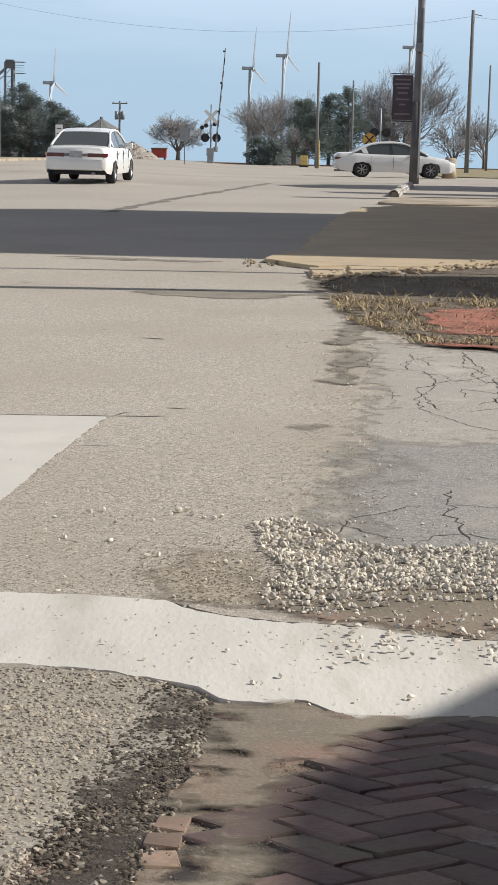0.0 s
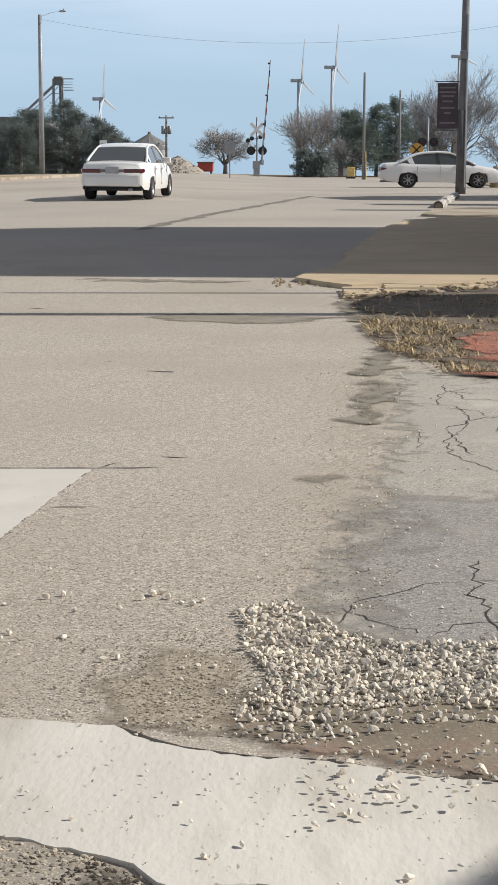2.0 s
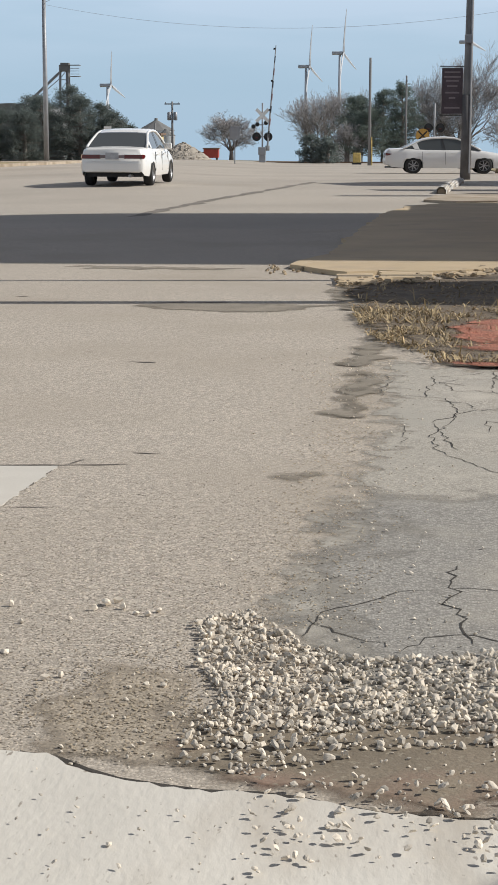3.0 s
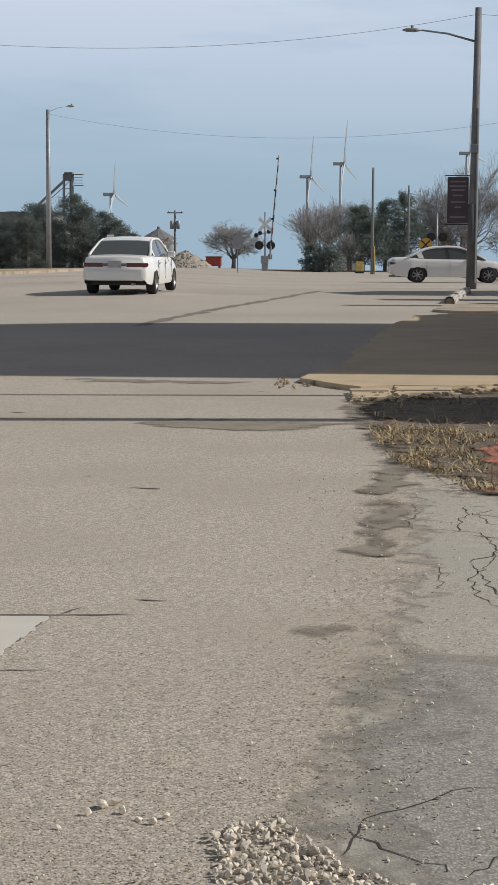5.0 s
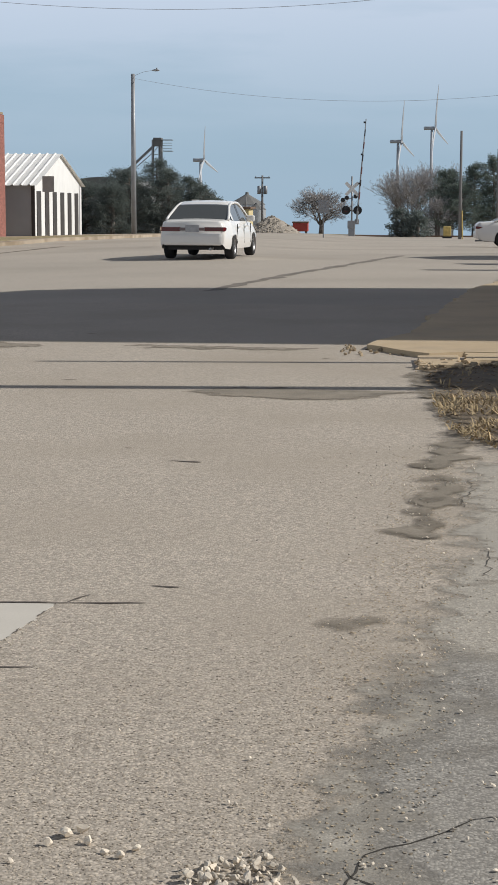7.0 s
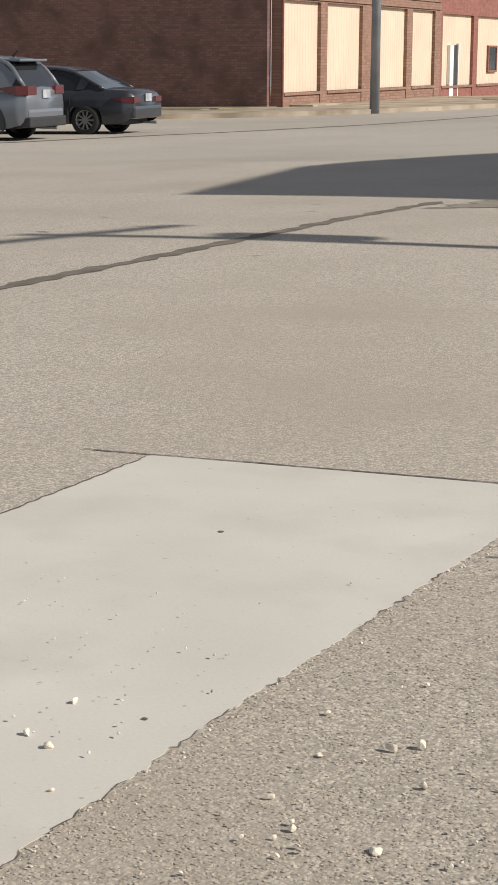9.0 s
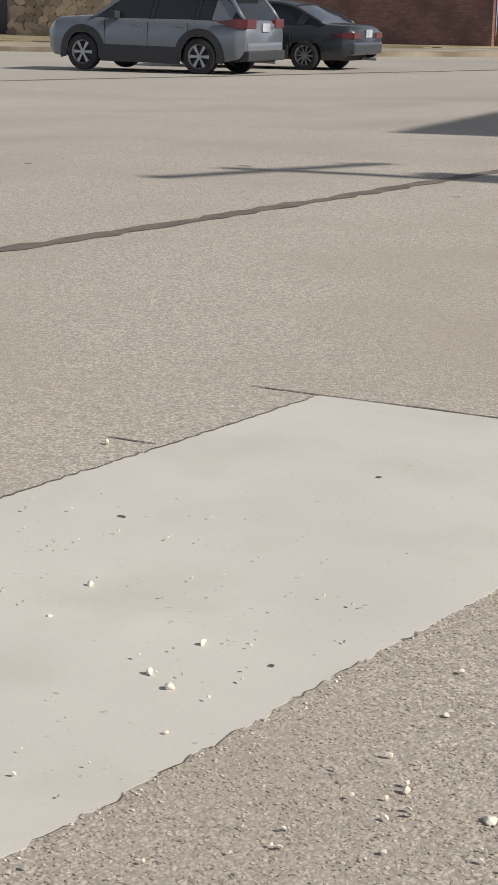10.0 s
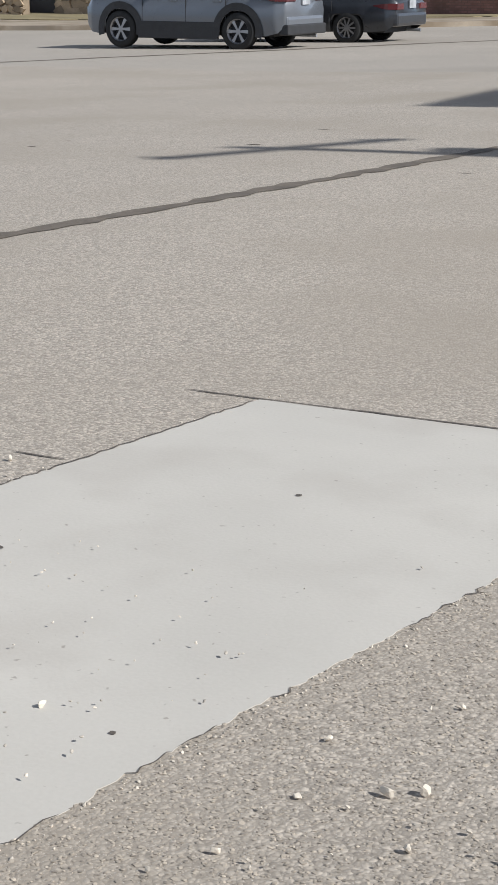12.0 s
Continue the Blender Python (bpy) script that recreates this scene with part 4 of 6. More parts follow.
def utility_pole(x, y, h, label, arms=((0.35, 1.1),), r=0.14, material=WOODG, group="utility poles", cans=0):
    th = thing("utility_pole", pose(x, y, ground_z(x, y)), label, "pole", group)
    part("pole", rod([(0, 0, -0.1), (0, 0, h * 0.5), (0, 0, h)], [r, r * 0.85, r * 0.68], 12), material, th, smooth=True)
    for dz, half in arms:
        part("crossarm", boxes(((-0.05, -half, h - dz - 0.06), (0.05, half, h - dz + 0.06))), WOODG, th)
        for s in (-0.85, 0.0, 0.85):
            part("insulator", rod([(0, s * half, h - dz + 0.06), (0, s * half, h - dz + 0.14), (0, s * half, h - dz + 0.2)], [0.03, 0.05, 0.03], 6), POLEM, th)
    for k in range(cans):
        part("transformer", rod([(0.0, 0.32 - 0.64 * k, h - 1.9), (0.0, 0.32 - 0.64 * k, h - 1.85), (0.0, 0.32 - 0.64 * k, h - 1.1), (0.0, 0.32 - 0.64 * k, h - 1.05)], [0.12, 0.2, 0.2, 0.12], 10), POLEM, th, smooth=True)
    return th


# three blocks added out of view, sized to cast the parking-row shadows
prism("annex", 10.0, 20.0, [(41.9, 5.4), (42.2, 6.7), (45.3, 7.3), (48.2, 6.0), (48.7, 4.8), (50.2, 3.2)], BRICKW, "unseen block added to shade the parking row")
prism("annex", 12.0, 20.0, [(37.5, 7.8), (38.4, 8.0)], BRICKW, "unseen narrow block added to shade the parking row")
prism("annex", 12.0, 13.0, [(34.5, 8.5), (35.0, 8.5)], BRICKW, "unseen slim block added for a thin parking row shadow")
utility_pole(5.2, 11.62, 8.95, "tall wooden utility pole with crossarm and transformers", ((0.3, 1.15),), cans=1).rotation_euler.z = radians(-23)
utility_pole(5.4, 13.8, 6.2, "slim bare wooden pole beside the verge", (), r=0.07)

# ---- brick shopfronts across the street ----
FX = -20.3


def slab_wall(spans, material, name, parent, x0=FX - 0.35, x1=FX):
    bm = bmesh.new()
    for (ya, yb, za, zb) in spans:
        cube(bm, (x0, ya, za), (x1, yb, zb))
    return part(name, bm, material, parent)


def ribbed(ya, yb, za, zb, x, pitch=0.23):
    """Upright ribbed sheet facing east."""
    bm = bmesh.new()
    n = max(2, int((yb - ya) / pitch))
    prof = []
    for k in range(n):
        y = ya + (yb - ya) * k / n
        d = (yb - ya) / n
        prof += [(y, 0), (y + d * 0.7, 0), (y + d * 0.78, 0.012), (y + d * 0.92, 0.012)]
    prof.append((yb, 0))
    a = [bm.verts.new((x + d, y, za)) for y, d in prof]
    b = [bm.verts.new((x + d, y, zb)) for y, d in prof]
    for k in range(len(prof) - 1):
        bm.faces.new((a[k], a[k + 1], b[k + 1], b[k]))
    return bm


def shopfront(y0, y1, base, top, panels, sill, head, facem, label, name):
    th = thing(name, pose(0, 0, 0), label, "building", "shopfronts")
    edges = [y0, *[v for p in panels for v in p], y1]
    piers = [(edges[k], edges[k + 1], base, head) for k in range(0, len(edges), 2)]
    for p in piers:
        slab_wall([p], facem, "pier", th, FX - 0.35, FX)
    slab_wall([(y0, y1, head, top)], facem, "upper_wall", th)
    for k, (ya, yb) in enumerate(panels):
        slab_wall([(ya, yb, base, sill)], facem, "stall_riser", th, FX - 0.33, FX - 0.03)
        part("panel", ribbed(ya, yb, sill, head, FX - 0.13), CREAM, th, "cream ribbed sheet metal infill panel")
        part("sill", boxes(((FX - 0.14, ya, sill - 0.09), (FX + 0.03, yb, sill))), BRICKF, th)
    part("roof", boxes(((FX - 17, y0 + 0.02, top - 0.6), (FX - 0.36, y1 - 0.02, top - 0.45))), DARKROOF, th)
    part("parapet_cap", boxes(((FX - 0.4, y0 - 0.03, top), (FX + 0.06, y1, top + 0.1))), WALKC, th)
    return th


b1 = shopfront(49.08, 65.5, -0.45, 6.3, [(49.24, 52.4), (53.0, 56.4), (57.9, 61.3), (61.95, 64.75)], 0.2, 2.96, BRICKF, "brown brick shopfront with boarded cream panels", "brick_shop")
part("side_wall", boxes(((-33.0, 48.76, -1.0), (FX - 0.36, 49.06, 6.3))), BRICKW, b1, "dark brown brick blind side wall")
part("corner_pipe", rod([(FX + 0.04, 49.02, -0.4), (FX + 0.04, 49.02, 6.2)], 0.04, 8), mat("rust_red_pipe", (0.22, 0.07, 0.05)), b1)
for ya, yb in ((50.4, 56.5), (58.1, 64.0)):
    part("signboard", boxes(((FX + 0.0, ya, 3.60), (FX + 0.09, yb, 3.98)), bevel=0.01), BOARD, b1, "weathered blank wooden signboard")
part("brick_ledge", boxes(((FX, 49.7, 3.02), (FX + 0.05, 65.4, 3.16)), ((FX, 49.7, 3.30), (FX + 0.04, 65.4, 3.36))), BRICKF, b1)
part("step", boxes(((FX, 49.8, -0.45), (FX + 0.75, 52.2, -0.16)), ((FX, 53.3, -0.45), (FX + 0.35, 54.3, -0.2)), bevel=0.02), WALKC, b1)
b2 = shopfront(65.5, 84.2, -0.62, 5.42, [(65.75, 70.1), (70.75, 76.1), (76.8, 82.0)], 0.15, 2.9, BRICKR, "red painted brick shopfront with cream panels", "brick_shop")
part("side_wall", boxes(((-33.0, 83.85, -1.2), (FX - 0.36, 84.2, 5.42))), BRICKR, b2)
bm = bmesh.new()
for k in range(44):
    y = 66.0 + k * 0.41
    cube(bm, (FX, y, 4.72), (FX + 0.09, y + 0.2, 5.0))
cube(bm, (FX, 65.8, 5.0), (FX + 0.12, 84.1, 5.1))
part("dentil_course", bm, BRICKR, b2)
part("corner_pilaster", boxes(((FX - 0.3, 82.6, -0.62), (FX + 0.1, 84.25, 5.4))), BRICKR, b2)
part("wall_sign", boxes(((FX + 0.0, 76.95, 3.55), (FX + 0.06, 79.6, 4.4))), WPAINT, b2, "faded white square wall sign")
part("sign_mark", boxes(((FX + 0.06, 77.7, 3.8), (FX + 0.065, 78.7, 4.15))), mat("pale_print", (0.62, 0.6, 0.58)), b2)
part("wall_box", boxes(((FX + 0.0, 73.2, 3.77), (FX + 0.1, 74.35, 4.15))), mat("pink_panel", (0.75, 0.42, 0.36)), b2, "small pale pink wall box")
# dark panel paints the shade of the opening beside the white door ajar
part("door", boxes(((FX - 0.12, 67.35, -0.6), (FX - 0.07, 68.05, 1.72))), DKDOOR, b2, "dark panel standing for the shaded door recess")
part("door_frame", boxes(((FX - 0.12, 66.85, -0.6), (FX + 0.0, 67.35, 1.72)), ((FX - 0.12, 68.05, -0.6), (FX - 0.02, 68.13, 1.78))), WPAINT, b2, "white shop door ajar with a thin jamb")
part("door", boxes(((FX - 0.12, 78.7, -0.62), (FX - 0.06, 79.75, 1.63))), DKDOOR, b2, "dark shop door")
wn = part("window", boxes(((FX - 0.12, 72.7, 0.7), (FX - 0.07, 73.9, 1.65))), GLASS, b2, "small dark window pane")
part("window_frame", boxes(((FX - 0.12, 72.6, 0.62), (FX - 0.03, 72.7, 1.73)), ((FX - 0.12, 73.9, 0.62), (FX - 0.03, 74.0, 1.73)), ((FX - 0.12, 72.7, 1.65), (FX - 0.03, 73.9, 1.73)), ((FX - 0.12, 72.7, 0.62), (FX - 0.03, 73.9, 0.7))), BRICKR, wn)

# pavement in front, with a rounded kerb corner
kerb_line = [(-60, 33.0), (-40, 36.2), (-30, 38.6), (-21.5, 41.2), (-18.6, 43.6), (-16.9, 46.2), (-15.6, 50.0), (-14.6, 55), (-13.9, 62), (-13.4, 72), (-13.6, 86), (-13.9, 104)]
sheet("pavement", rough_line(kerb_line, 1.0, 0.03, 60) + [(-40, 104), (-60, 60)], 0.13, WALKC, 0.15, 2.0, "cracked concrete pavement with grass in its joints")
sheet("turf", rough_line([(-60, 40), (-40, 42.2), (-30, 43.8), (-21.4, 46.2), (-20.4, 48.8), (-33, 48.8), (-60, 48.8)], 0.8, 0.15, 61, True), 0.16, TURF, 0.05, 1.5, "dry winter turf along the brick wall")
sheet("turf", rough_line([(-15.5, 57), (-14.6, 62), (-14.2, 70), (-14.4, 84), (-18.5, 84), (-18.0, 70), (-17.2, 60)], 0.8, 0.15, 62, True), 0.145, TURF, 0.03, 1.5, "dry winter turf beside the pavement")

# ---- stone-faced building beside the brick wall ----
sb = thing("stone_building", pose(0, 0, 0), "low building faced with rough tan sandstone", "building")
SY = 48.2
part("backing_wall", boxes(((-47, SY, -1.3), (-39.6, SY + 0.4, 5.5)), ((-38.3, SY, -1.3), (-32.6, SY + 0.4, 5.5)), ((-39.6, SY, 1.9), (-38.3, SY + 0.4, 5.5)), ((-33.0, SY + 0.4, -1.3), (-32.6, SY + 1.0, 5.5))), MORTAR, sb)
part("door", boxes(((-39.6, SY + 0.2, -1.0), (-38.3, SY + 0.26, 1.9))), DKDOOR, sb, "dark recessed entrance door")
smesh = []
for s in range(12):
    r5 = random.Random(400 + s)
    bm = bmesh.new()
    n = r5.choice((5, 6, 6, 7))
    ring = [(math.cos(k * math.tau / n + r5.uniform(-0.25, 0.25)) * 0.56 * r5.uniform(0.85, 1.15), math.sin(k * math.tau / n + r5.uniform(-0.25, 0.25)) * 0.56 * r5.uniform(0.85, 1.15)) for k in range(n)]
    a = [bm.verts.new((x, 0, z)) for x, z in ring]
    b = [bm.verts.new((x * 0.95, -0.3 * r5.uniform(0.6, 1.2), z * 0.95)) for x, z in ring]
    for k in range(n):
        bm.faces.new((a[k], a[(k + 1) % n], b[(k + 1) % n], b[k]))
    bm.faces.new(b)
    bmesh.ops.recalc_face_normals(bm, faces=bm.faces)
    me = bpy.data.meshes.new("stone_piece")
    bm.to_mesh(me)
    bm.free()
    me.materials.append(WSTONE)
    smesh.append(me)
count = 0
for row in range(17):
    x = -44.5 + (row % 2) * 0.17
    while x < -32.8 and count < 560:
        w = rng.uniform(0.26, 0.46)
        z = -0.95 + row * 0.27 + rng.uniform(-0.05, 0.05)
        if not (-39.75 < x < -38.15 and z < 2.0) and z < 3.4:
            ob = new("stone_piece", smesh[rng.randrange(12)])
            ob.parent = sb
            ob.matrix_world = Matrix.Translation((x, SY + 0.005, z)) @ Matrix.Rotation(rng.uniform(-0.4, 0.4), 4, "Y") @ Matrix.Diagonal((w * 1.22, 0.22, rng.uniform(0.3, 0.4), 1))
            count += 1
        x += w * 0.98
pl = thing("stone_planter", pose(-42.2, 46.6, ground_z(-42.2, 46.6)), "low rough sandstone planter wall", "planter")
part("planter_wall", boxes(((-4.5, -0.25, 0), (4.0, 0.1, 0.62))), MORTAR, pl)
for row in range(3):
    x = -4.4
    while x < 3.9:
        w = rng.uniform(0.26, 0.5)
        ob = new("stone_piece", smesh[rng.randrange(12)])
        ob.parent = pl
        ob.matrix_local = Matrix.Translation((x, -0.245, 0.1 + row * 0.21)) @ Matrix.Rotation(rng.uniform(-0.4, 0.4), 4, "Y") @ Matrix.Diagonal((w, 0.3, rng.uniform(0.2, 0.26), 1))
        x += w


def leaf_cloud(n, where, size, rngx):
    """Small pointed leaves at the places that where() gives."""
    vs, fs = [], []
    for _ in range(n):
        p, out = where()
        s = size * rngx.uniform(0.6, 1.5)
        d = (Vector(out) + Vector((rngx.gauss(0, 0.5), rngx.gauss(0, 0.5), rngx.gauss(0, 0.5)))).normalized()
        u = d.cross(Vector((rngx.gauss(0, 1), rngx.gauss(0, 1), rngx.gauss(0, 1)))).normalized() * s * 0.3
        k = len(vs)
        vs += [tuple(p - u), tuple(p + d * s * 0.45 + u * 0.5), tuple(p + u), tuple(p + d * s)]
        fs += [(k, k + 1, k + 3), (k + 1, k + 2, k + 3)]
    return vs, fs


def shrub(x, y, w, h, material, label, seed, n=900, size=0.12):
    r = random.Random(seed)
    th = thing("shrub", pose(x, y, ground_z(x, y)), label, "shrub", "shrubs by the stone wall")
    bm = bmesh.new()
    for k in range(7):
        a = r.uniform(0, 6.28)
        tube(bm, [(0, 0, 0), (math.cos(a) * w * 0.2, math.sin(a) * w * 0.2, h * 0.5), (math.cos(a) * w * 0.35, math.sin(a) * w * 0.35, h * 0.8)], [0.025, 0.018, 0.008], 5)
    part("stems", bm, BARK, th)

    def where():
        v = Vector((r.gauss(0, 1), r.gauss(0, 1), r.gauss(0, 1))).normalized() * r.uniform(0.45, 1.0) ** 0.6
        return Vector((v.x * w / 2, v.y * w / 2, h * 0.55 + v.z * h * 0.45)), v

    pydata("leaves", *leaf_cloud(n, where, size, r), material, th)
    return th


for k, (x, w, h) in enumerate(((-45.6, 1.3, 1.2), (-44.2, 1.5, 1.35), (-42.6, 1.2, 1.1), (-40.9, 1.4, 1.3))):
    shrub(x, 47.2, w, h + 0.45, SHRUB, "yellowish evergreen shrub behind the stone planter", 700 + k)

# ---- white metal shed ----
sh = thing("metal_shed", pose(0, 0, 0), "white gabled metal shed with tall dark doors", "shed")
SX, ya, yb, ze, zp = -19.5, 87.6, 100.4, 2.05, 3.72
zb = ground_z(SX, 92) - 0.15
bm = bmesh.new()
f = bm.faces.new([bm.verts.new(p) for p in ((SX, ya, zb), (SX, yb, zb - 0.1), (SX, yb, ze - 0.08), (SX, (ya + yb) / 2, zp), (SX, ya, ze))])
r = bmesh.ops.extrude_face_region(bm, geom=[f])
for v in [g for g in r["geom"] if isinstance(g, bmesh.types.BMVert)]:
    v.co.x -= 0.12
bmesh.ops.recalc_face_normals(bm, faces=bm.faces)
part("gable_wall", bm, WPAINT, sh)
# grey instead of the gable's white: the wall's shade is put into the colour
part("side_wall", boxes(((SX - 13, ya, zb), (SX - 0.13, ya + 0.12, ze - 0.02))), GREYW, sh, "metal side wall with shade in its grey colour")
part("corner_trim", boxes(((SX - 0.14, ya - 0.03, zb), (SX + 0.03, ya + 0.1, ze))), DKDOOR, sh)
for s in (0, 1):
    y_e, y_p = ((ya - 0.25, (ya + yb) / 2), (yb + 0.25, (ya + yb) / 2))[s]
    bm = bmesh.new()
    n = 30
    for k in range(n):
        xa, xb = SX + 0.2 - 13.2 * k / n, SX + 0.2 - 13.2 * (k + 1) / n
        d = xb - xa
        prof = [(xa, 0.0), (xa + d * 0.75, 0.0), (xa + d * 0.8, 0.06), (xa + d * 0.95, 0.06), (xb, 0.0)]
        for (xq, hq), (xr, hr) in zip(prof, prof[1:]):
            bm.faces.new([bm.verts.new(p) for p in ((xq, y_e, ze - 0.05 + hq), (xr, y_e, ze - 0.05 + hr), (xr, y_p, zp + 0.03 + hr), (xq, y_p, zp + 0.03 + hq))])
    bmesh.ops.recalc_face_normals(bm, faces=bm.faces)
    part("roof_slope", bm, WPAINT, sh)
for k in range(6):
    y = 88.2 + k * 2.02
    part("door", boxes(((SX, y, zb), (SX + 0.04, y + 0.95, 1.72 - 0.02 * k))), DKDOOR, sh, "tall narrow dark door strip")

# ---- street things on the west side ----
utility_pole(-16.6, 47.0, 10.2, "tall weathered wooden utility pole at the kerb", (), r=0.145, material=POLEM)
utility_pole(-16.35, 100.0, 9.25, "slender weathered wooden pole beside the cedars", (), r=0.16, material=POLEM)


def street_lamp_arm(parent, p0, p1, head_len, name="lamp_arm", thick=0.035, arm_mat=None):
    p0, p1 = Vector(p0), Vector(p1)
    mid = (p0 + p1) / 2 + Vector((0, 0, 0.06))
    part(name, rod([p0, mid, p1], [thick, thick * 0.85, thick * 0.75], 8), arm_mat or POLEM, parent, smooth=True)
    d = (p1 - p0).normalized()
    d.z = 0
    bm = rod([p1 - d * 0.05, p1 + d * head_len * 0.3, p1 + d * head_len * 0.75, p1 + d * head_len], [0.05, 0.13, 0.12, 0.04], 10)
    for v in bm.verts:
        v.co.z = p1.z + (v.co.z - p1.z) * 0.5
    part("lamp_head", bm, POLEM, parent, "grey cobra-head street light", smooth=True)
    part("photocell", rod([p1 + d * 0.25 + Vector((0, 0, 0.05)), p1 + d * 0.25 + Vector((0, 0, 0.14))], 0.045, 8), POLEM, parent)


pole_l = [o for o in bpy.data.objects if o.name.startswith("utility_pole") and abs(o.location.y - 100) < 0.1][0]
street_lamp_arm(pole_l, (0.1, 0, 9.15), (1.2, -0.3, 9.42), 0.42, thick=0.012, arm_mat=WIRE)


def road_sign(x, y, w, h, top, label, material=POLEM, posts=1, bars=0, name="road_sign"):
    th = thing(name, pose(x, y, ground_z(x, y)), label, "sign")
    for k in range(posts):
        px = 0 if posts == 1 else (-0.3 + 0.6 * k) * w
        part("post", boxes(((px - 0.03, 0.02, -0.1), (px + 0.03, 0.07, top - 0.1))), POLEM, th)
    part("panel", boxes(((-w / 2, -0.012, top - h), (w / 2, 0.012, top)), bevel=0.004), material, th)
    for k in range(bars):
        z = top - h * (0.2 + 0.55 * k / max(1, bars - 1))
        part("print_bar", boxes(((-w * 0.32, -0.018, z - 0.03), (w * (0.32 - 0.1 * (k % 2)), -0.0135, z + 0.03))), DKDOOR, th)
    return th


road_sign(-17.0, 79.3, 0.55, 0.72, 2.9, "grey back of a square road sign on a post")
road_sign(-12.75, 100.0, 0.42, 1.1, 2.05, "small white notice sign on two posts", WPAINT, 2, 3, "notice_sign")
road_sign(-5.35, 100.0, 0.6, 0.75, 2.15, "grey back of a road sign on a slim post")

# ---- cars ----
def wheel(parent, x, y, r, w, side, spokes):
    """A wheel at x, y (side: outward y direction) with tyre and spoked rim."""
    bm = bmesh.new()
    prof = [(r * 0.66, -w / 2), (r * 0.9, -w / 2), (r * 0.985, -w * 0.38), (r, -w * 0.2), (r, w * 0.2), (r * 0.985, w * 0.38), (r * 0.9, w / 2), (r * 0.66, w / 2)]
    n = 28
    rings = [[bm.verts.new((q * math.cos(k * math.tau / n), d, q * math.sin(k * math.tau / n))) for q, d in prof] for k in range(n)]
    for k in range(n):
        for i in range(len(prof) - 1):
            bm.faces.new((rings[k][i], rings[k][i + 1], rings[(k + 1) % n][i + 1], rings[(k + 1) % n][i]))
    bmesh.ops.recalc_face_normals(bm, faces=bm.faces)
    wh = part("wheel", bm, RUBBER, parent, "black rubber tyre", smooth=True)
    wh.location = (x, y, r)
    bm = bmesh.new()
    o = side * w * 0.36
    for k in range(n):
        a0, a1 = k * math.tau / n, (k + 1) * math.tau / n
        for q0, q1, d0, d1 in ((r * 0.67, r * 0.6, side * w * 0.46, o * 0.9), (r * 0.6, r * 0.58, o * 0.9, -side * w * 0.1)):
            bm.faces.new([bm.verts.new((q * math.cos(a), d, q * math.sin(a))) for q, a, d in ((q0, a0, d0), (q0, a1, d0), (q1, a1, d1), (q1, a0, d1))])
    for k in range(spokes):
        a = k * math.tau / spokes
        for s in (-1, 1):
            pts = []
            for q, hw in ((r * 0.08, 0.035), (r * 0.62, 0.045 if spokes > 6 else 0.07)):
                for t in (-1, 1):
                    pts.append((q * math.cos(a) - t * hw * r / 0.35 * 0.5 * math.sin(a), o, q * math.sin(a) + t * hw * r / 0.35 * 0.5 * math.cos(a)))
            if s > 0:
                bm.faces.new([bm.verts.new(p) for p in (pts[0], pts[1], pts[3], pts[2])])
    bm.faces.new([bm.verts.new((r * 0.15 * math.cos(k * math.tau / 12), o * 1.06, r * 0.15 * math.sin(k * math.tau / 12))) for k in range(12)])
    bmesh.ops.recalc_face_normals(bm, faces=bm.faces)
    part("rim", bm, ALLOY, wh, "bright spoked alloy rim")
    bm = bmesh.new()
    bm.faces.new([bm.verts.new((r * 0.6 * math.cos(k * math.tau / 20), -side * w * 0.05, r * 0.6 * math.sin(k * math.tau / 20))) for k in range(20)])
    part("brake_drum", bm, BLACK, wh)
    return wh


def lens(spec, s, tip, z0, z1, inner):
    """A tail light that wraps the rear corner: pointed at its forward tip, ending at y = inner on the back."""
    L = spec["length"]
    path = [(x, interp(spec["half"], x) * 0.985 + 0.012) for x in np.linspace(tip, -L / 2, 7)] + [(-L / 2 - 0.014, interp(spec["half"], -L / 2)), (-L / 2 - 0.016, inner)]
    bm, prev = bmesh.new(), None
    for i, (x, y) in enumerate(path):
        k = min(1.0, 0.15 + i / 4)
        zc = z1 - (z1 - z0) / 2 * (1 - 0.3 * (1 - k))
        hh = (z1 - z0) / 2 * k
        cur = [bm.verts.new(p) for p in ((x, s * y, zc - hh), (x, s * y, zc + hh), (x + 0.05, s * (y - 0.05), zc + hh * 0.8), (x + 0.05, s * (y - 0.05), zc - hh * 0.8))]
        if prev:
            for q in range(4):
                bm.faces.new((prev[q], prev[(q + 1) % 4], cur[(q + 1) % 4], cur[q]))
        else:
            bm.faces.new(cur)
        prev = cur
    bm.faces.new(prev[::-1])
    bmesh.ops.recalc_face_normals(bm, faces=bm.faces)
    return bm


def interp(table, x):
    return float(np.interp(x, [p[0] for p in table], [p[1] for p in table]))


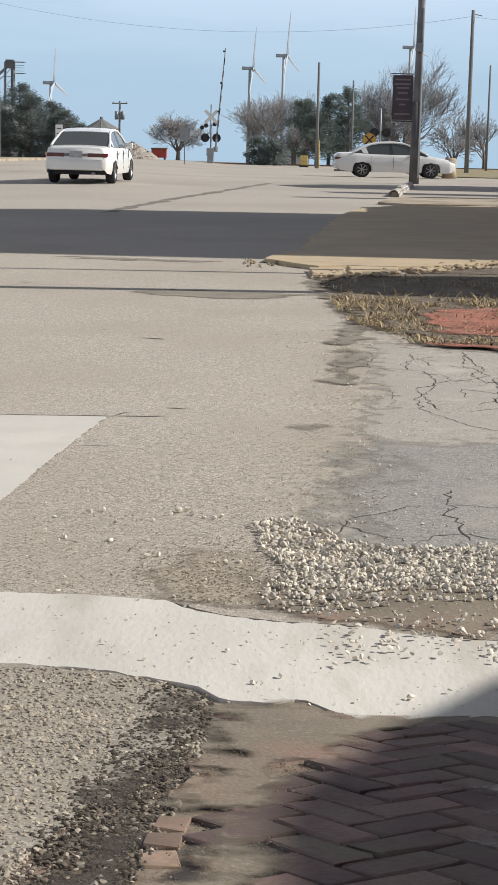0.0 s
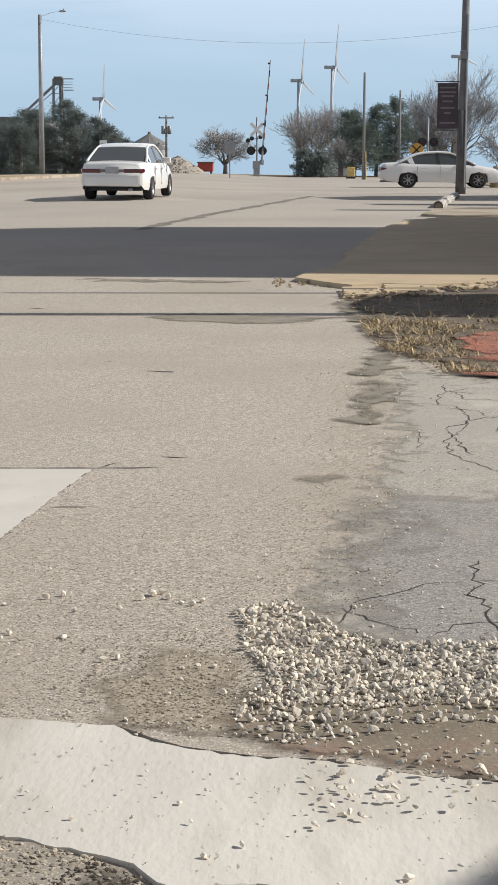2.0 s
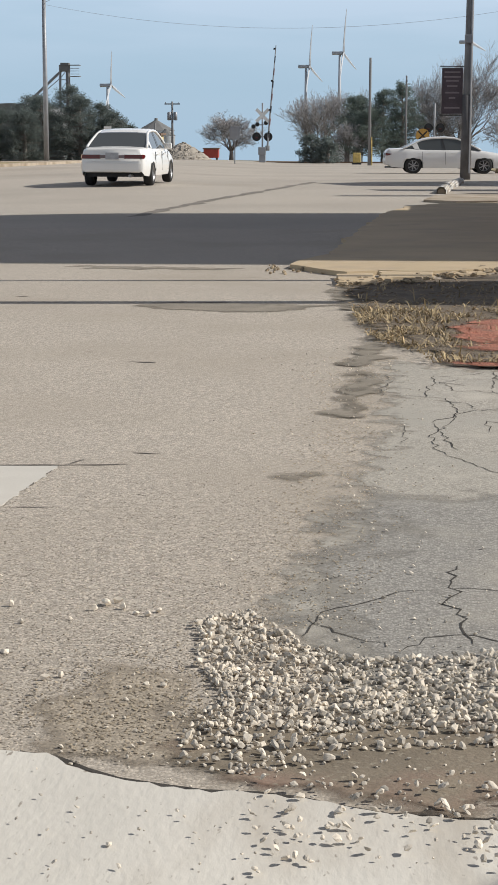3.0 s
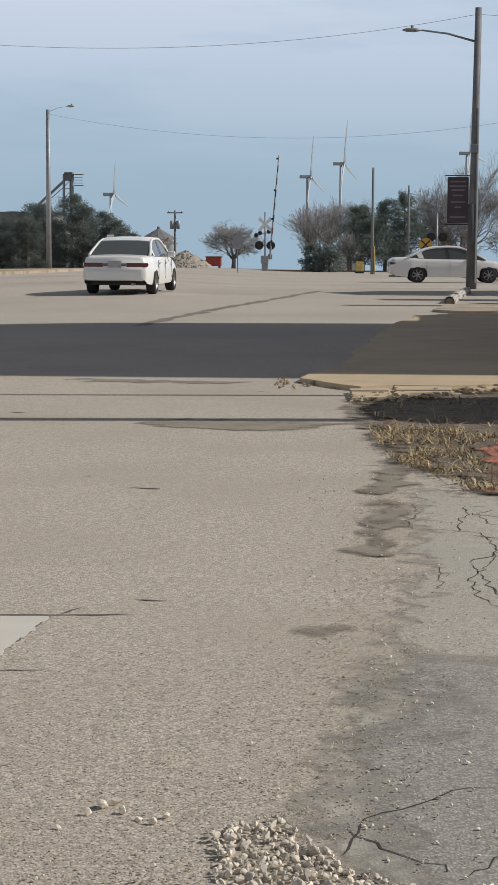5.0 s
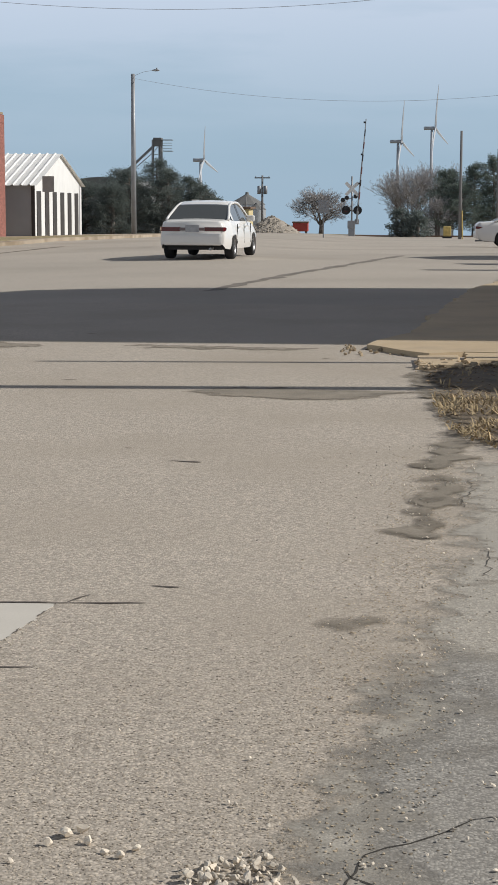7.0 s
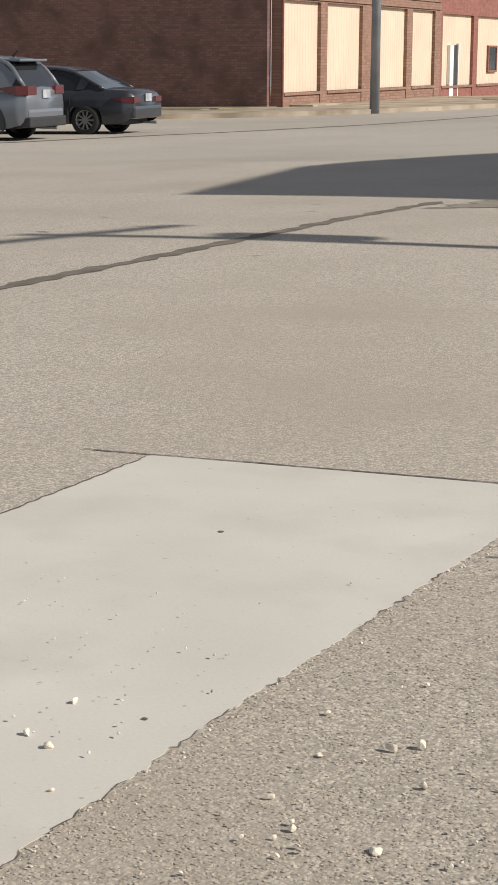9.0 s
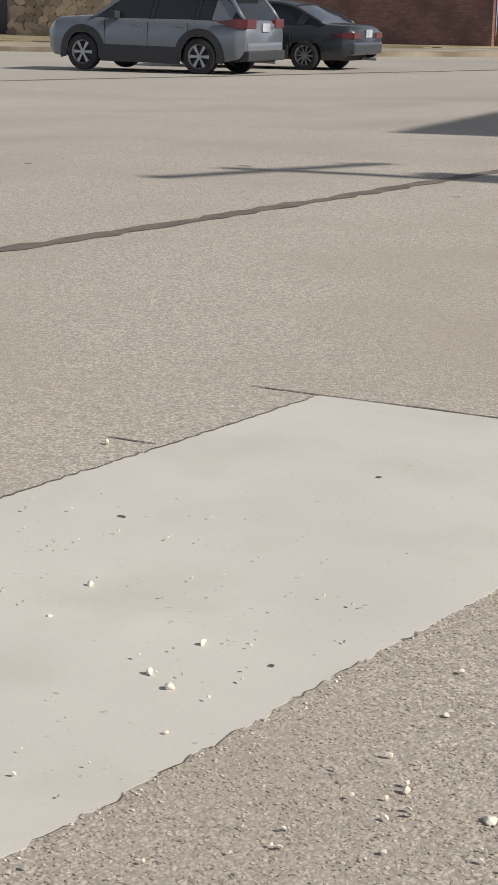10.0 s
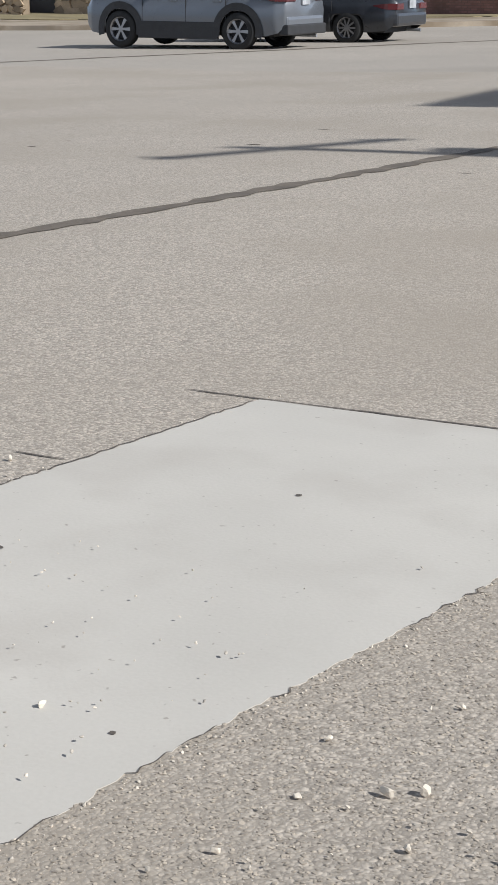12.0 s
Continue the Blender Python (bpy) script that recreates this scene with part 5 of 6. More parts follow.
def car(name, m, label, spec, paint_mat):
    """A car along +x (front), standing on z = 0. spec: tables along its length."""
    th = thing(name, m, label, "car", "parked and passing cars")
    L, W, r = spec["length"], spec["width"], spec["wheel"]
    axf, axr = spec["front_axle"], spec["rear_axle"]
    top, half, low = spec["deck"], spec["half"], spec["low"]
    xs = sorted({*np.arange(-L / 2, L / 2 + 0.001, 0.05).round(3), *[round(a + d, 3) for a in (axf, axr) for d in np.linspace(-r * 1.16, r * 1.16, 17)]})
    bm = bmesh.new()
    cols = []
    for x in xs:
        w, zt, zl = interp(half, x), interp(top, x), interp(low, x)
        for a in (axf, axr):
            d = abs(x - a)
            if d < r * 1.16:
                zl = max(zl, r + math.sqrt(max(0.0, (r * 1.16) ** 2 - d * d)) * 1.02 - 0.02)
        zb = spec["waist"] + 0.0
        zl = min(zl, zb - 0.04)
        sec = [(w * 0.955, zl), (w * 0.985, zl + (zb - zl) * 0.25), (w, zl + (zb - zl) * 0.6), (w * 0.995, zb), (w * 0.955, zb + (zt - zb) * 0.55), (w * 0.90, zt - 0.02), (w * 0.80, zt + 0.004), (w * 0.4, zt + 0.02), (0, zt + 0.026)]
        left = [bm.verts.new((x, y, z)) for y, z in sec]
        right = [bm.verts.new((x, -y, z)) for y, z in sec[:-1]]
        cols.append(left + right[::-1])
    for a, b in zip(cols, cols[1:]):
        for k in range(len(a) - 1):
            bm.faces.new((a[k], a[k + 1], b[k + 1], b[k]))
    for c in (cols[0], cols[-1]):
        bm.faces.new(c)
    bmesh.ops.recalc_face_normals(bm, faces=bm.faces)
    part("body", bm, paint_mat, th, smooth=True)
    part("underbody", boxes(((-L / 2 + 0.3, -W * 0.38, interp(low, 0) + 0.0), (L / 2 - 0.3, W * 0.38, spec["waist"] - 0.08))), BLACK, th)
    # cabin
    roof = spec["roof"]
    x0, x1 = roof[0][0], roof[-1][0]
    gxs = sorted({*np.linspace(x0, x1, 40).round(3), *[p[0] for p in roof]})
    flat_z = max(z for _, z in roof) - 0.10
    bmr, bmg = bmesh.new(), bmesh.new()
    pr = None
    for x in gxs:
        zr, zt = interp(roof, x), interp(top, x)
        w = interp(half, x)
        k = min(1.0, max(0.0, (zr - zt) / (spec["height"] - spec["belt"])))
        yb_, yr = w * 0.89, w * (0.89 - 0.19 * k)
        cur = dict(x=x, zt=zt, zr=zr, yb=yb_, yr=yr, k=k)
        if pr:
            for s in (1, -1):
                q = [(c["x"], s * y, z) for c, y, z in ((pr, pr["yb"], pr["zt"] - 0.02), (cur, cur["yb"], cur["zt"] - 0.02), (cur, cur["yr"], cur["zr"] - 0.05 * cur["k"]), (pr, pr["yr"], pr["zr"] - 0.05 * pr["k"]))]
                bmg.faces.new([bmg.verts.new(p) for p in q])
            tgt = bmr if min(pr["zr"], cur["zr"]) > flat_z else bmg
            ys = [(1, 0), (0.93, 0.035), (0.5, 0.05), (0, 0.055), (-0.5, 0.05), (-0.93, 0.035), (-1, 0)]
            for (ya_, za_), (yc, zc) in zip(ys, ys[1:]):
                tgt.faces.new([tgt.verts.new(p) for p in ((pr["x"], ya_ * pr["yr"], pr["zr"] - 0.05 * pr["k"] + za_ * pr["k"]), (pr["x"], yc * pr["yr"], pr["zr"] - 0.05 * pr["k"] + zc * pr["k"]), (cur["x"], yc * cur["yr"], cur["zr"] - 0.05 * cur["k"] + zc * cur["k"]), (cur["x"], ya_ * cur["yr"], cur["zr"] - 0.05 * cur["k"] + za_ * cur["k"]))])
        pr = cur
    for b_ in (bmr, bmg):
        bmesh.ops.remove_doubles(b_, verts=b_.verts, dist=0.002)
        bmesh.ops.recalc_face_normals(b_, faces=b_.faces)
    part("glazing", bmg, spec.get("glass", GLASS), th, "dark tinted car windows", smooth=False)
    part("roof", bmr, paint_mat, th, smooth=True)
    # pillars and roof edges along the glass
    def edge_pt(x, t, s):
        zr, zt, w = interp(roof, x), interp(top, x), interp(half, x)
        k = min(1.0, max(0.0, (zr - zt) / (spec["height"] - spec["belt"])))
        yb_, yr = w * 0.89, w * (0.89 - 0.19 * k)
        za_, zb_ = zt - 0.01, zr - 0.05 * k
        return Vector((x, s * (yb_ + (yr - yb_) * t + 0.004), za_ + (zb_ - za_) * t))
    for s in (1, -1):
        rail = [edge_pt(x, 1.0, s) for x in np.linspace(x0, x1, 26)]
        part("roof_rail", rod(rail, spec.get("rail", 0.035), 6), paint_mat, th, smooth=True)
        for xp, wd in spec["pillars"]:
            bmp = bmesh.new()
            a, b, c, d = edge_pt(xp - wd / 2, 0, s), edge_pt(xp + wd / 2, 0, s), edge_pt(xp + wd / 2 + spec["lean"], 1, s), edge_pt(xp - wd / 2 + spec["lean"], 1, s)
            o = Vector((0, s * 0.008, 0))
            bmp.faces.new([bmp.verts.new(p + o) for p in (a, b, c, d)])
            part("pillar", bmp, BLACK if wd < 0.1 else paint_mat, th)
        for xh in spec["handles"]:
            y = s * (interp(half, xh) + 0.012)
            part("door_handle", boxes(((xh - 0.09, min(y, y - s * 0.03), spec["belt"] - 0.15), (xh + 0.09, max(y, y - s * 0.03), spec["belt"] - 0.115)), bevel=0.006), paint_mat, th)
        for xd in spec["seams"]:
            y = s * (interp(half, xd) + 0.001)
            part("door_seam", boxes(((xd - 0.004, min(y, y - s * 0.02), interp(low, xd) + 0.12), (xd + 0.004, max(y, y - s * 0.02), spec["belt"] - 0.06))), BLACK, th)
        xm = spec["mirror"]
        y = s * (interp(half, xm) * 0.9)
        part("mirror", boxes(((xm - 0.07, min(y, y + s * 0.2), spec["belt"] - 0.02), (xm + 0.07, max(y, y + s * 0.2), spec["belt"] + 0.13)), bevel=0.03), spec.get("mirror_mat", paint_mat), th)
        if spec.get("cladding"):
            for a in (axf, axr):
                bmc = bmesh.new()
                arc = [(a + r * q * math.cos(t), r + r * q * math.sin(t)) for q in (1.1, 1.5) for t in np.linspace(-0.25, math.pi + 0.25, 17)]
                n = 17
                vs = [bmc.verts.new((px, s * (interp(half, px) + 0.012), max(pz, 0.2))) for px, pz in arc]
                for k in range(n - 1):
                    bmc.faces.new((vs[k], vs[k + 1], vs[n + k + 1], vs[n + k]))
                part("arch_cladding", bmc, PLAST, th)
            y = s * (interp(half, 0) + 0.01)
            part("sill_cladding", boxes(((axr + r * 1.2, min(y, y - s * 0.06), 0.2), (axf - r * 1.2, max(y, y - s * 0.06), 0.53)), bevel=0.015), PLAST, th)
        for a in (axf, axr):
            wheel(th, a, s * (W / 2 - 0.12), r, 0.22, s, spec["spokes"])
        # lamps
        part("tail_light", lens(spec, s, *spec["tail"]), REDL, th, "red tail light lens")
        part("headlight", boxes(((L / 2 - 0.32, min(s * W * 0.28, s * W * 0.4), spec["belt"] - 0.32), (L / 2 - 0.1, max(s * W * 0.28, s * W * 0.4), spec["belt"] - 0.18)), bevel=0.03), CLEARL, th)
    zt = spec["plate"]
    part("number_plate", boxes(((-L / 2 - 0.03, -0.16, zt), (-L / 2 - 0.005, 0.16, zt + 0.16))), mat("plate_grey", (0.42, 0.43, 0.45)), th)
    part("rear_bumper", boxes(((-L / 2 - 0.03, -W * 0.42, spec["bumper"][0]), (-L / 2 + 0.2, W * 0.42, spec["bumper"][1])), bevel=0.07), spec.get("bumper_mat", paint_mat), th)
    part("exhaust", rod([(-L / 2 - 0.02, -W * 0.25, 0.26), (-L / 2 + 0.5, -W * 0.25, 0.27)], 0.035, 8), POLEM, th)
    return th


def on_ground(x, y, heading):
    """A pose on the ground, the front towards heading degrees from +x."""
    return pose(x, y, ground_z(x, y), 0, 0, heading)


SEDAN = dict(length=4.85, width=1.8, height=1.43, wheel=0.325, front_axle=1.42, rear_axle=-1.35, waist=0.62, belt=0.92,
             deck=[(-2.425, 0.84), (-2.3, 0.95), (-1.5, 0.985), (-1.0, 0.95), (0.9, 0.93), (1.25, 0.90), (2.0, 0.78), (2.3, 0.68), (2.425, 0.58)],
             half=[(-2.425, 0.74), (-2.25, 0.83), (-1.6, 0.885), (0, 0.9), (1.6, 0.88), (2.2, 0.8), (2.425, 0.66)],
             low=[(-2.425, 0.42), (-2.2, 0.27), (-1.8, 0.24), (1.9, 0.22), (2.25, 0.24), (2.425, 0.36)],
             roof=[(-1.75, 0.98), (-1.55, 1.08), (-1.05, 1.34), (-0.7, 1.42), (-0.1, 1.45), (0.3, 1.42), (0.62, 1.31), (1.3, 0.93)],
             pillars=[(-0.12, 0.07), (-1.2, 0.2), (0.93, 0.05)], lean=-0.12, handles=[-0.75, 0.2], seams=[-1.0, -0.1, 0.9], mirror=0.75, spokes=7,
             tail=(-2.22, 0.71, 0.81, 0.24), plate=0.64, bumper=(0.34, 0.62))
COUPE_LIKE = dict(SEDAN, tail=(-1.95, 0.70, 0.82, 0.42), plate=0.72, bumper=(0.36, 0.64), spokes=10)
SUV = dict(length=4.6, width=1.86, height=1.69, wheel=0.362, front_axle=1.38, rear_axle=-1.31, waist=0.78, belt=1.06, cladding=True, rail=0.045, mirror_mat=PLAST,
           deck=[(-2.3, 0.98), (-2.2, 1.06), (-1.0, 1.08), (0.9, 1.06), (1.2, 1.08), (2.0, 1.03), (2.22, 0.95), (2.3, 0.78)],
           half=[(-2.3, 0.8), (-2.1, 0.89), (-1.4, 0.925), (1.5, 0.92), (2.1, 0.84), (2.3, 0.7)],
           low=[(-2.3, 0.5), (-2.15, 0.34), (-1.9, 0.28), (1.9, 0.26), (2.15, 0.3), (2.3, 0.42)],
           roof=[(-2.22, 1.06), (-2.12, 1.22), (-1.9, 1.52), (-1.72, 1.62), (-1.2, 1.67), (-0.4, 1.69), (0.2, 1.65), (0.45, 1.55), (1.15, 1.06)],
           pillars=[(-0.2, 0.07), (-1.2, 0.06), (-1.75, 0.42), (0.82, 0.05)], lean=-0.1, handles=[-0.85, 0.15], seams=[-1.05, -0.15, 0.85], mirror=0.6, spokes=6,
           tail=(-1.72, 0.93, 1.1, 0.42), plate=0.86, bumper=(0.36, 0.66), bumper_mat=None)
SUV["glass"] = COUPE_LIKE["glass"] = glass("black_tinted_glass", (0.02, 0.022, 0.025))
SUV["bumper_mat"] = paint("silver_blue_paint", (0.15, 0.162, 0.18), 0.2)

car("sedan", on_ground(4.75, 67.3, 2), "silver-white four-door sedan parked beside the lamp post", SEDAN, paint("silver_white_paint", (0.66, 0.65, 0.63), 0.0))
WSEDAN = dict(SEDAN, length=4.7, width=1.7, height=1.36, belt=0.88, wheel=0.305, waist=0.58,
              deck=[(a, b * 0.955) for a, b in SEDAN["deck"]], half=[(a, b * 0.945) for a, b in SEDAN["half"]], roof=[(a, b * 0.95) for a, b in SEDAN["roof"]], tail=(-2.2, 0.67, 0.765, 0.3), plate=0.655)
white = car("sedan", on_ground(-4.9, 41.2, 86), "white four-door sedan on the street towards the crossing", WSEDAN, paint("white_car_paint", (0.80, 0.79, 0.76)))
part("rear_garnish", boxes(((-2.372, -0.3, 0.685), (-2.33, 0.3, 0.755))), mat("grey_garnish", (0.2, 0.15, 0.15), 0.5), white, "dull grey-red strip between tail lights")
suv = car("suv", on_ground(-19.75, 29.3, 183), "silver-blue compact suv with black cladding parked nose-in", SUV, SUV["bumper_mat"])
part("spoiler", boxes(((-2.06, -0.6, 1.56), (-1.72, 0.6, 1.61)), bevel=0.02), SUV["bumper_mat"], suv)
part("lower_bumper", boxes(((-2.36, -0.8, 0.3), (-2.15, 0.8, 0.5)), bevel=0.03), PLAST, suv)
part("antenna", rod([(-1.6, 0, 1.66), (-1.72, 0, 1.78)], [0.03, 0.01], 6), BLACK, suv)
car("sedan", on_ground(-19.3, 32.7, 183), "dark grey four-door sedan parked nose-in beside the suv", COUPE_LIKE, paint("dark_grey_paint", (0.045, 0.048, 0.055), 0.4))

# ---- parking row: lamp post, wheel stops, stump ----
lp = thing("street_lamp", pose(4.38, 52.0, ground_z(4.38, 52)), "tall wooden lamp post with cobra light and maroon banner", "street lamp")
part("pole", rod([(0, 0, -0.1), (0.02, 0, 3.0), (0.06, 0, 8.5)], [0.15, 0.13, 0.1], 12), mat("dark_grey_pole", (0.19, 0.188, 0.188), 0.7, spread=0.2, scale=2, fine=25, bump=0.2), lp, smooth=True)
# the pole is darker over its lowest 2.6 m
part("pole_sleeve", rod([(0, 0, 0), (0.01, 0, 2.6)], [0.165, 0.15], 12), mat("dark_lower_pole", (0.12, 0.115, 0.115), 0.75, spread=0.25, scale=3, fine=25, bump=0.2), lp, "darker lower part of the pole", smooth=True)
street_lamp_arm(lp, (-0.05, 0, 7.5), (-1.7, -0.1, 7.82), 0.55)
part("banner", boxes(((-0.78, -0.012, 2.02), (-0.14, 0.012, 3.42))), BANNER, lp, "maroon cloth banner with faded print")
part("banner_arm", rod([(0, 0, 3.46), (-0.85, 0, 3.46)], 0.018, 6), BLACK, lp)
part("banner_arm", rod([(0, 0, 1.98), (-0.85, 0, 1.98)], 0.018, 6), BLACK, lp)
for k, (w, z) in enumerate(((0.24, 3.28), (0.26, 3.14), (0.2, 3.02), (0.16, 2.86), (0.22, 2.66), (0.1, 2.5), (0.24, 2.2))):
    part("print_bar", boxes(((-0.46 - w, -0.018, z - 0.025), (-0.46 + w, -0.0135, z + 0.025))), PALETEXT, lp)
part("junction_box", boxes(((-0.12, -0.28, 4.15), (0.12, -0.12, 4.4)), bevel=0.02), POLEM, lp)
part("conduit", rod([(0.1, -0.12, 0.2), (0.1, -0.1, 5.5)], 0.03, 6), POLEM, lp)
ws = None
for k, (x, y, a) in enumerate(((2.72, 36.1, 83), (3.0, 38.7, 83), (3.3, 41.3, 83), (3.6, 43.9, 83))):
    m = on_ground(x, y, a)
    if ws is None:
        bm = bmesh.new()
        secs = []
        for q in np.linspace(-1.0, 1.0, 15):
            kx = 1 - 0.25 * max(0, abs(q) - 0.9) / 0.1
            secs.append([bm.verts.new((q, s * 0.11 * kx, z * kx)) for s, z in ((-1, 0), (-0.95, 0.07), (-0.6, 0.14), (0, 0.155), (0.6, 0.14), (0.95, 0.07), (1, 0))])
        for a_, b_ in zip(secs, secs[1:]):
            for i in range(6):
                bm.faces.new((a_[i], a_[i + 1], b_[i + 1], b_[i]))
        bm.faces.new(secs[0])
        bm.faces.new(secs[-1][::-1])
        bmesh.ops.recalc_face_normals(bm, faces=bm.faces)
        ws = tagged(mesh_ob("wheel_stop", bm, WALKC), "worn concrete wheel stop with flaking white paint", "wheel stop", "wheel stops in the parking row")
        ws.matrix_world = m
        for q in (-0.93, -0.45, 0.1, 0.62):
            bm = bmesh.new()
            ring = ((-1, 0.004), (-0.95, 0.075), (-0.6, 0.146), (0, 0.161), (0.6, 0.146), (0.95, 0.075), (1, 0.004))
            vs = [[bm.verts.new((q + d, s * 0.116, z)) for s, z in ring] for d in (-0.09, 0.09)]
            for i in range(6):
                bm.faces.new((vs[0][i], vs[0][i + 1], vs[1][i + 1], vs[1][i]))
            part("paint_stripe", bm, WPAINT, ws)
    else:
        copy_thing(ws, m)
st = thing("tree_stump", pose(7.15, 68.6, ground_z(7.15, 68.6)), "pale cut tree stump standing before the parked sedan", "stump")
part("trunk", rod([(0, 0, -0.05), (0, 0, 0.3), (0.03, 0, 0.7), (0.05, 0, 0.85)], [0.33, 0.28, 0.26, 0.22], 14), mat("pale_stump_wood", (0.42, 0.33, 0.22), 0.9, spread=0.25, scale=4, fine=25, bump=0.5), st, smooth=True)
sheet("turf", rough_line([(7.5, 72), (30, 70), (30, 127), (6.0, 127), (6.5, 100)], 2.0, 0.3, 63, True), 0.04, TURF, 0.05, 4.0, "dry winter turf beyond the parking row")

# ---- railway crossing ----
def crossing_signal(x, y, gate, label, tz=1.75):
    th = thing("crossing_signal", pose(x, y, ground_z(x, y)), label, "railway signal", "crossing signals")
    part("mast", rod([(0, 0, -0.1), (0, 0, 4.05)], 0.06, 10), POLEM, th, smooth=True)
    for a in (45, -45) if gate else ():
        bm = boxes(((-0.6, -0.015, -0.11), (0.6, 0.015, 0.11)))
        bmesh.ops.transform(bm, matrix=Matrix.Translation((0, -0.08 - 0.035 * (a > 0), 3.2)) @ Matrix.Rotation(radians(a), 4, "Y"), verts=bm.verts)
        part("crossbuck", bm, WPAINT, th, "white diagonal crossing board")
    for s in (-0.4, 0.4):
        bm = rod([(s, -0.05, tz), (s, -0.09, tz)], 0.3, 20)
        bkg = part("target", bm, BLACK, th, "round black signal background")
        part("lens", rod([(s, -0.1, tz), (s, -0.13, tz)], 0.12, 14), mat("dark_red_lens", (0.09, 0.01, 0.01), 0.3), bkg)
        part("hood", rod([(s, -0.13, tz + 0.09), (s, -0.3, tz + 0.12)], [0.14, 0.15], 12), BLACK, bkg)
    part("signal_arm", rod([(-0.4, 0, tz), (0.4, 0, tz)], 0.03, 6), BLACK, th)
    for s, z in ((-0.35, 2.6), (-0.62, 2.45), (0.25, 2.7)) if gate else ():
        part("side_lamp", rod([(s, 0.05, z), (s, -0.12, z)], [0.16, 0.13], 10), BLACK, th)
    if gate:
        part("side_arm", rod([(-0.62, 0, 2.5), (0.25, 0, 2.62)], 0.03, 6), POLEM, th)
    part("base", boxes(((-0.22, -0.2, 0), (0.22, 0.2, 0.5)), bevel=0.04), POLEM, th)
    if gate:
        part("gate_box", boxes(((-0.28, -0.25, 0.5), (0.24, 0.25, 1.05)), ((0.2, -0.18, 0.8), (0.5, 0.18, 1.15)), bevel=0.05), POLEM, th)
        ga = part("gate_arm", rod([(0.35, -0.3, 0.9), (0.55, -0.3, 3.5), (0.92, -0.3, 7.9)], [0.07, 0.055, 0.03], 8), POLEM, th, "raised striped crossing gate arm")
        for k in range(7):
            t = k / 7
            p0, p1 = Vector((0.42, -0.3, 1.7)).lerp(Vector((0.9, -0.3, 7.6)), t), Vector((0.42, -0.3, 1.7)).lerp(Vector((0.9, -0.3, 7.6)), t + 0.075)
            part("stripe", rod([p0, p1], 0.068 - 0.03 * t, 8), mat("dull_red_stripe", (0.16, 0.07, 0.065)) if k % 2 else BLACK, ga)
        for t in (0.35, 0.65, 0.98):
            p = Vector((0.42, -0.3, 1.3)).lerp(Vector((0.92, -0.3, 7.8)), t)
            part("arm_lamp", boxes((p - Vector((0.16, 0.06, 0.06)), p + Vector((-0.02, 0.06, 0.06)))), BLACK, ga)
    return th


crossing_signal(-4.5, 120.0, True, "railway crossing signal with crossbuck and raised gate")
crossing_signal(7.2, 118.0, False, "railway crossing signal with two dark round targets", 2.42)
aw = thing("warning_sign", pose(5.5, 100.0, ground_z(5.5, 100) - 0.3), "round yellow railway advance warning sign", "sign")
part("post", boxes(((-0.03, 0.02, -0.1), (0.03, 0.07, 2.0))), POLEM, aw)
part("disc", rod([(0, 0.012, 2.05), (0, -0.012, 2.05)], 0.4, 24), mat("faded_orange_yellow", (0.58, 0.33, 0.07), 0.6, spread=0.15), aw)
for a in (45, -45):
    bm = boxes(((-0.36, -0.02, -0.04), (0.36, -0.0135 - 0.001 * (a > 0), 0.04)))
    bmesh.ops.transform(bm, matrix=Matrix.Translation((0, 0, 2.05)) @ Matrix.Rotation(radians(a), 4, "Y"), verts=bm.verts)
    part("cross_mark", bm, BLACK, aw)
for x0, x1 in ((-14, 14),):
    for dy in (0, 1.435):
        r_ = thing("rail", pose(0, 124.0 + dy, ground_z(0, 124 + dy)), "rusty steel rail over the crossing", "rail", "railway rails")
        part("rail_head", boxes(((x0 * 2, -0.035, 0.0), (x1 * 2, 0.035, 0.1))), RUST, r_)
        part("rail_foot", boxes(((x0 * 2, -0.07, -0.06), (x1 * 2, 0.07, 0.02))), RUST, r_)

# poles on the east side
pm = utility_pole(2.55, 105.0, 6.4, "slim weathered pole with a yellow base guard", (), r=0.1)
part("base_guard", rod([(0.16, -0.05, 0.0), (0.12, -0.05, 1.7)], 0.04, 8), mat("faded_yellow", (0.6, 0.45, 0.16)), pm, "yellow plastic guy guard")
pr1 = utility_pole(10.5, 93.0, 8.75, "tall slightly leaning wooden utility pole", (), r=0.13)
part("lamp_bracket", rod([(0, 0, 8.55), (0.5, 0, 8.45)], 0.03, 6), POLEM, pr1)
utility_pole(13.6, 110.0, 6.7, "dark slim wooden utility pole", (), r=0.08)
utility_pole(5.7, 128.0, 6.3, "weathered pole with a short crossarm before the trees", ((0.4, 0.5),), r=0.09)
utility_pole(-16.0, 180.0, 6.0, "wooden utility pole with transformers near the grain bins", ((0.25, 0.8),), r=0.14, cans=2).rotation_euler.z = radians(90)
utility_pole(-24.6, 250.0, 5.5, "short far wooden pole among the bins", (), r=0.14)


def wire(name, a, b, sag, label, r=0.012):
    pts = [Vector(a).lerp(Vector(b), t) - Vector((0, 0, sag * 4 * t * (1 - t))) for t in np.linspace(0, 1, 25)]
    ob = mesh_ob(name, rod(pts, r, 5), WIRE)
    return tagged(ob, label, "wire", "overhead wires")


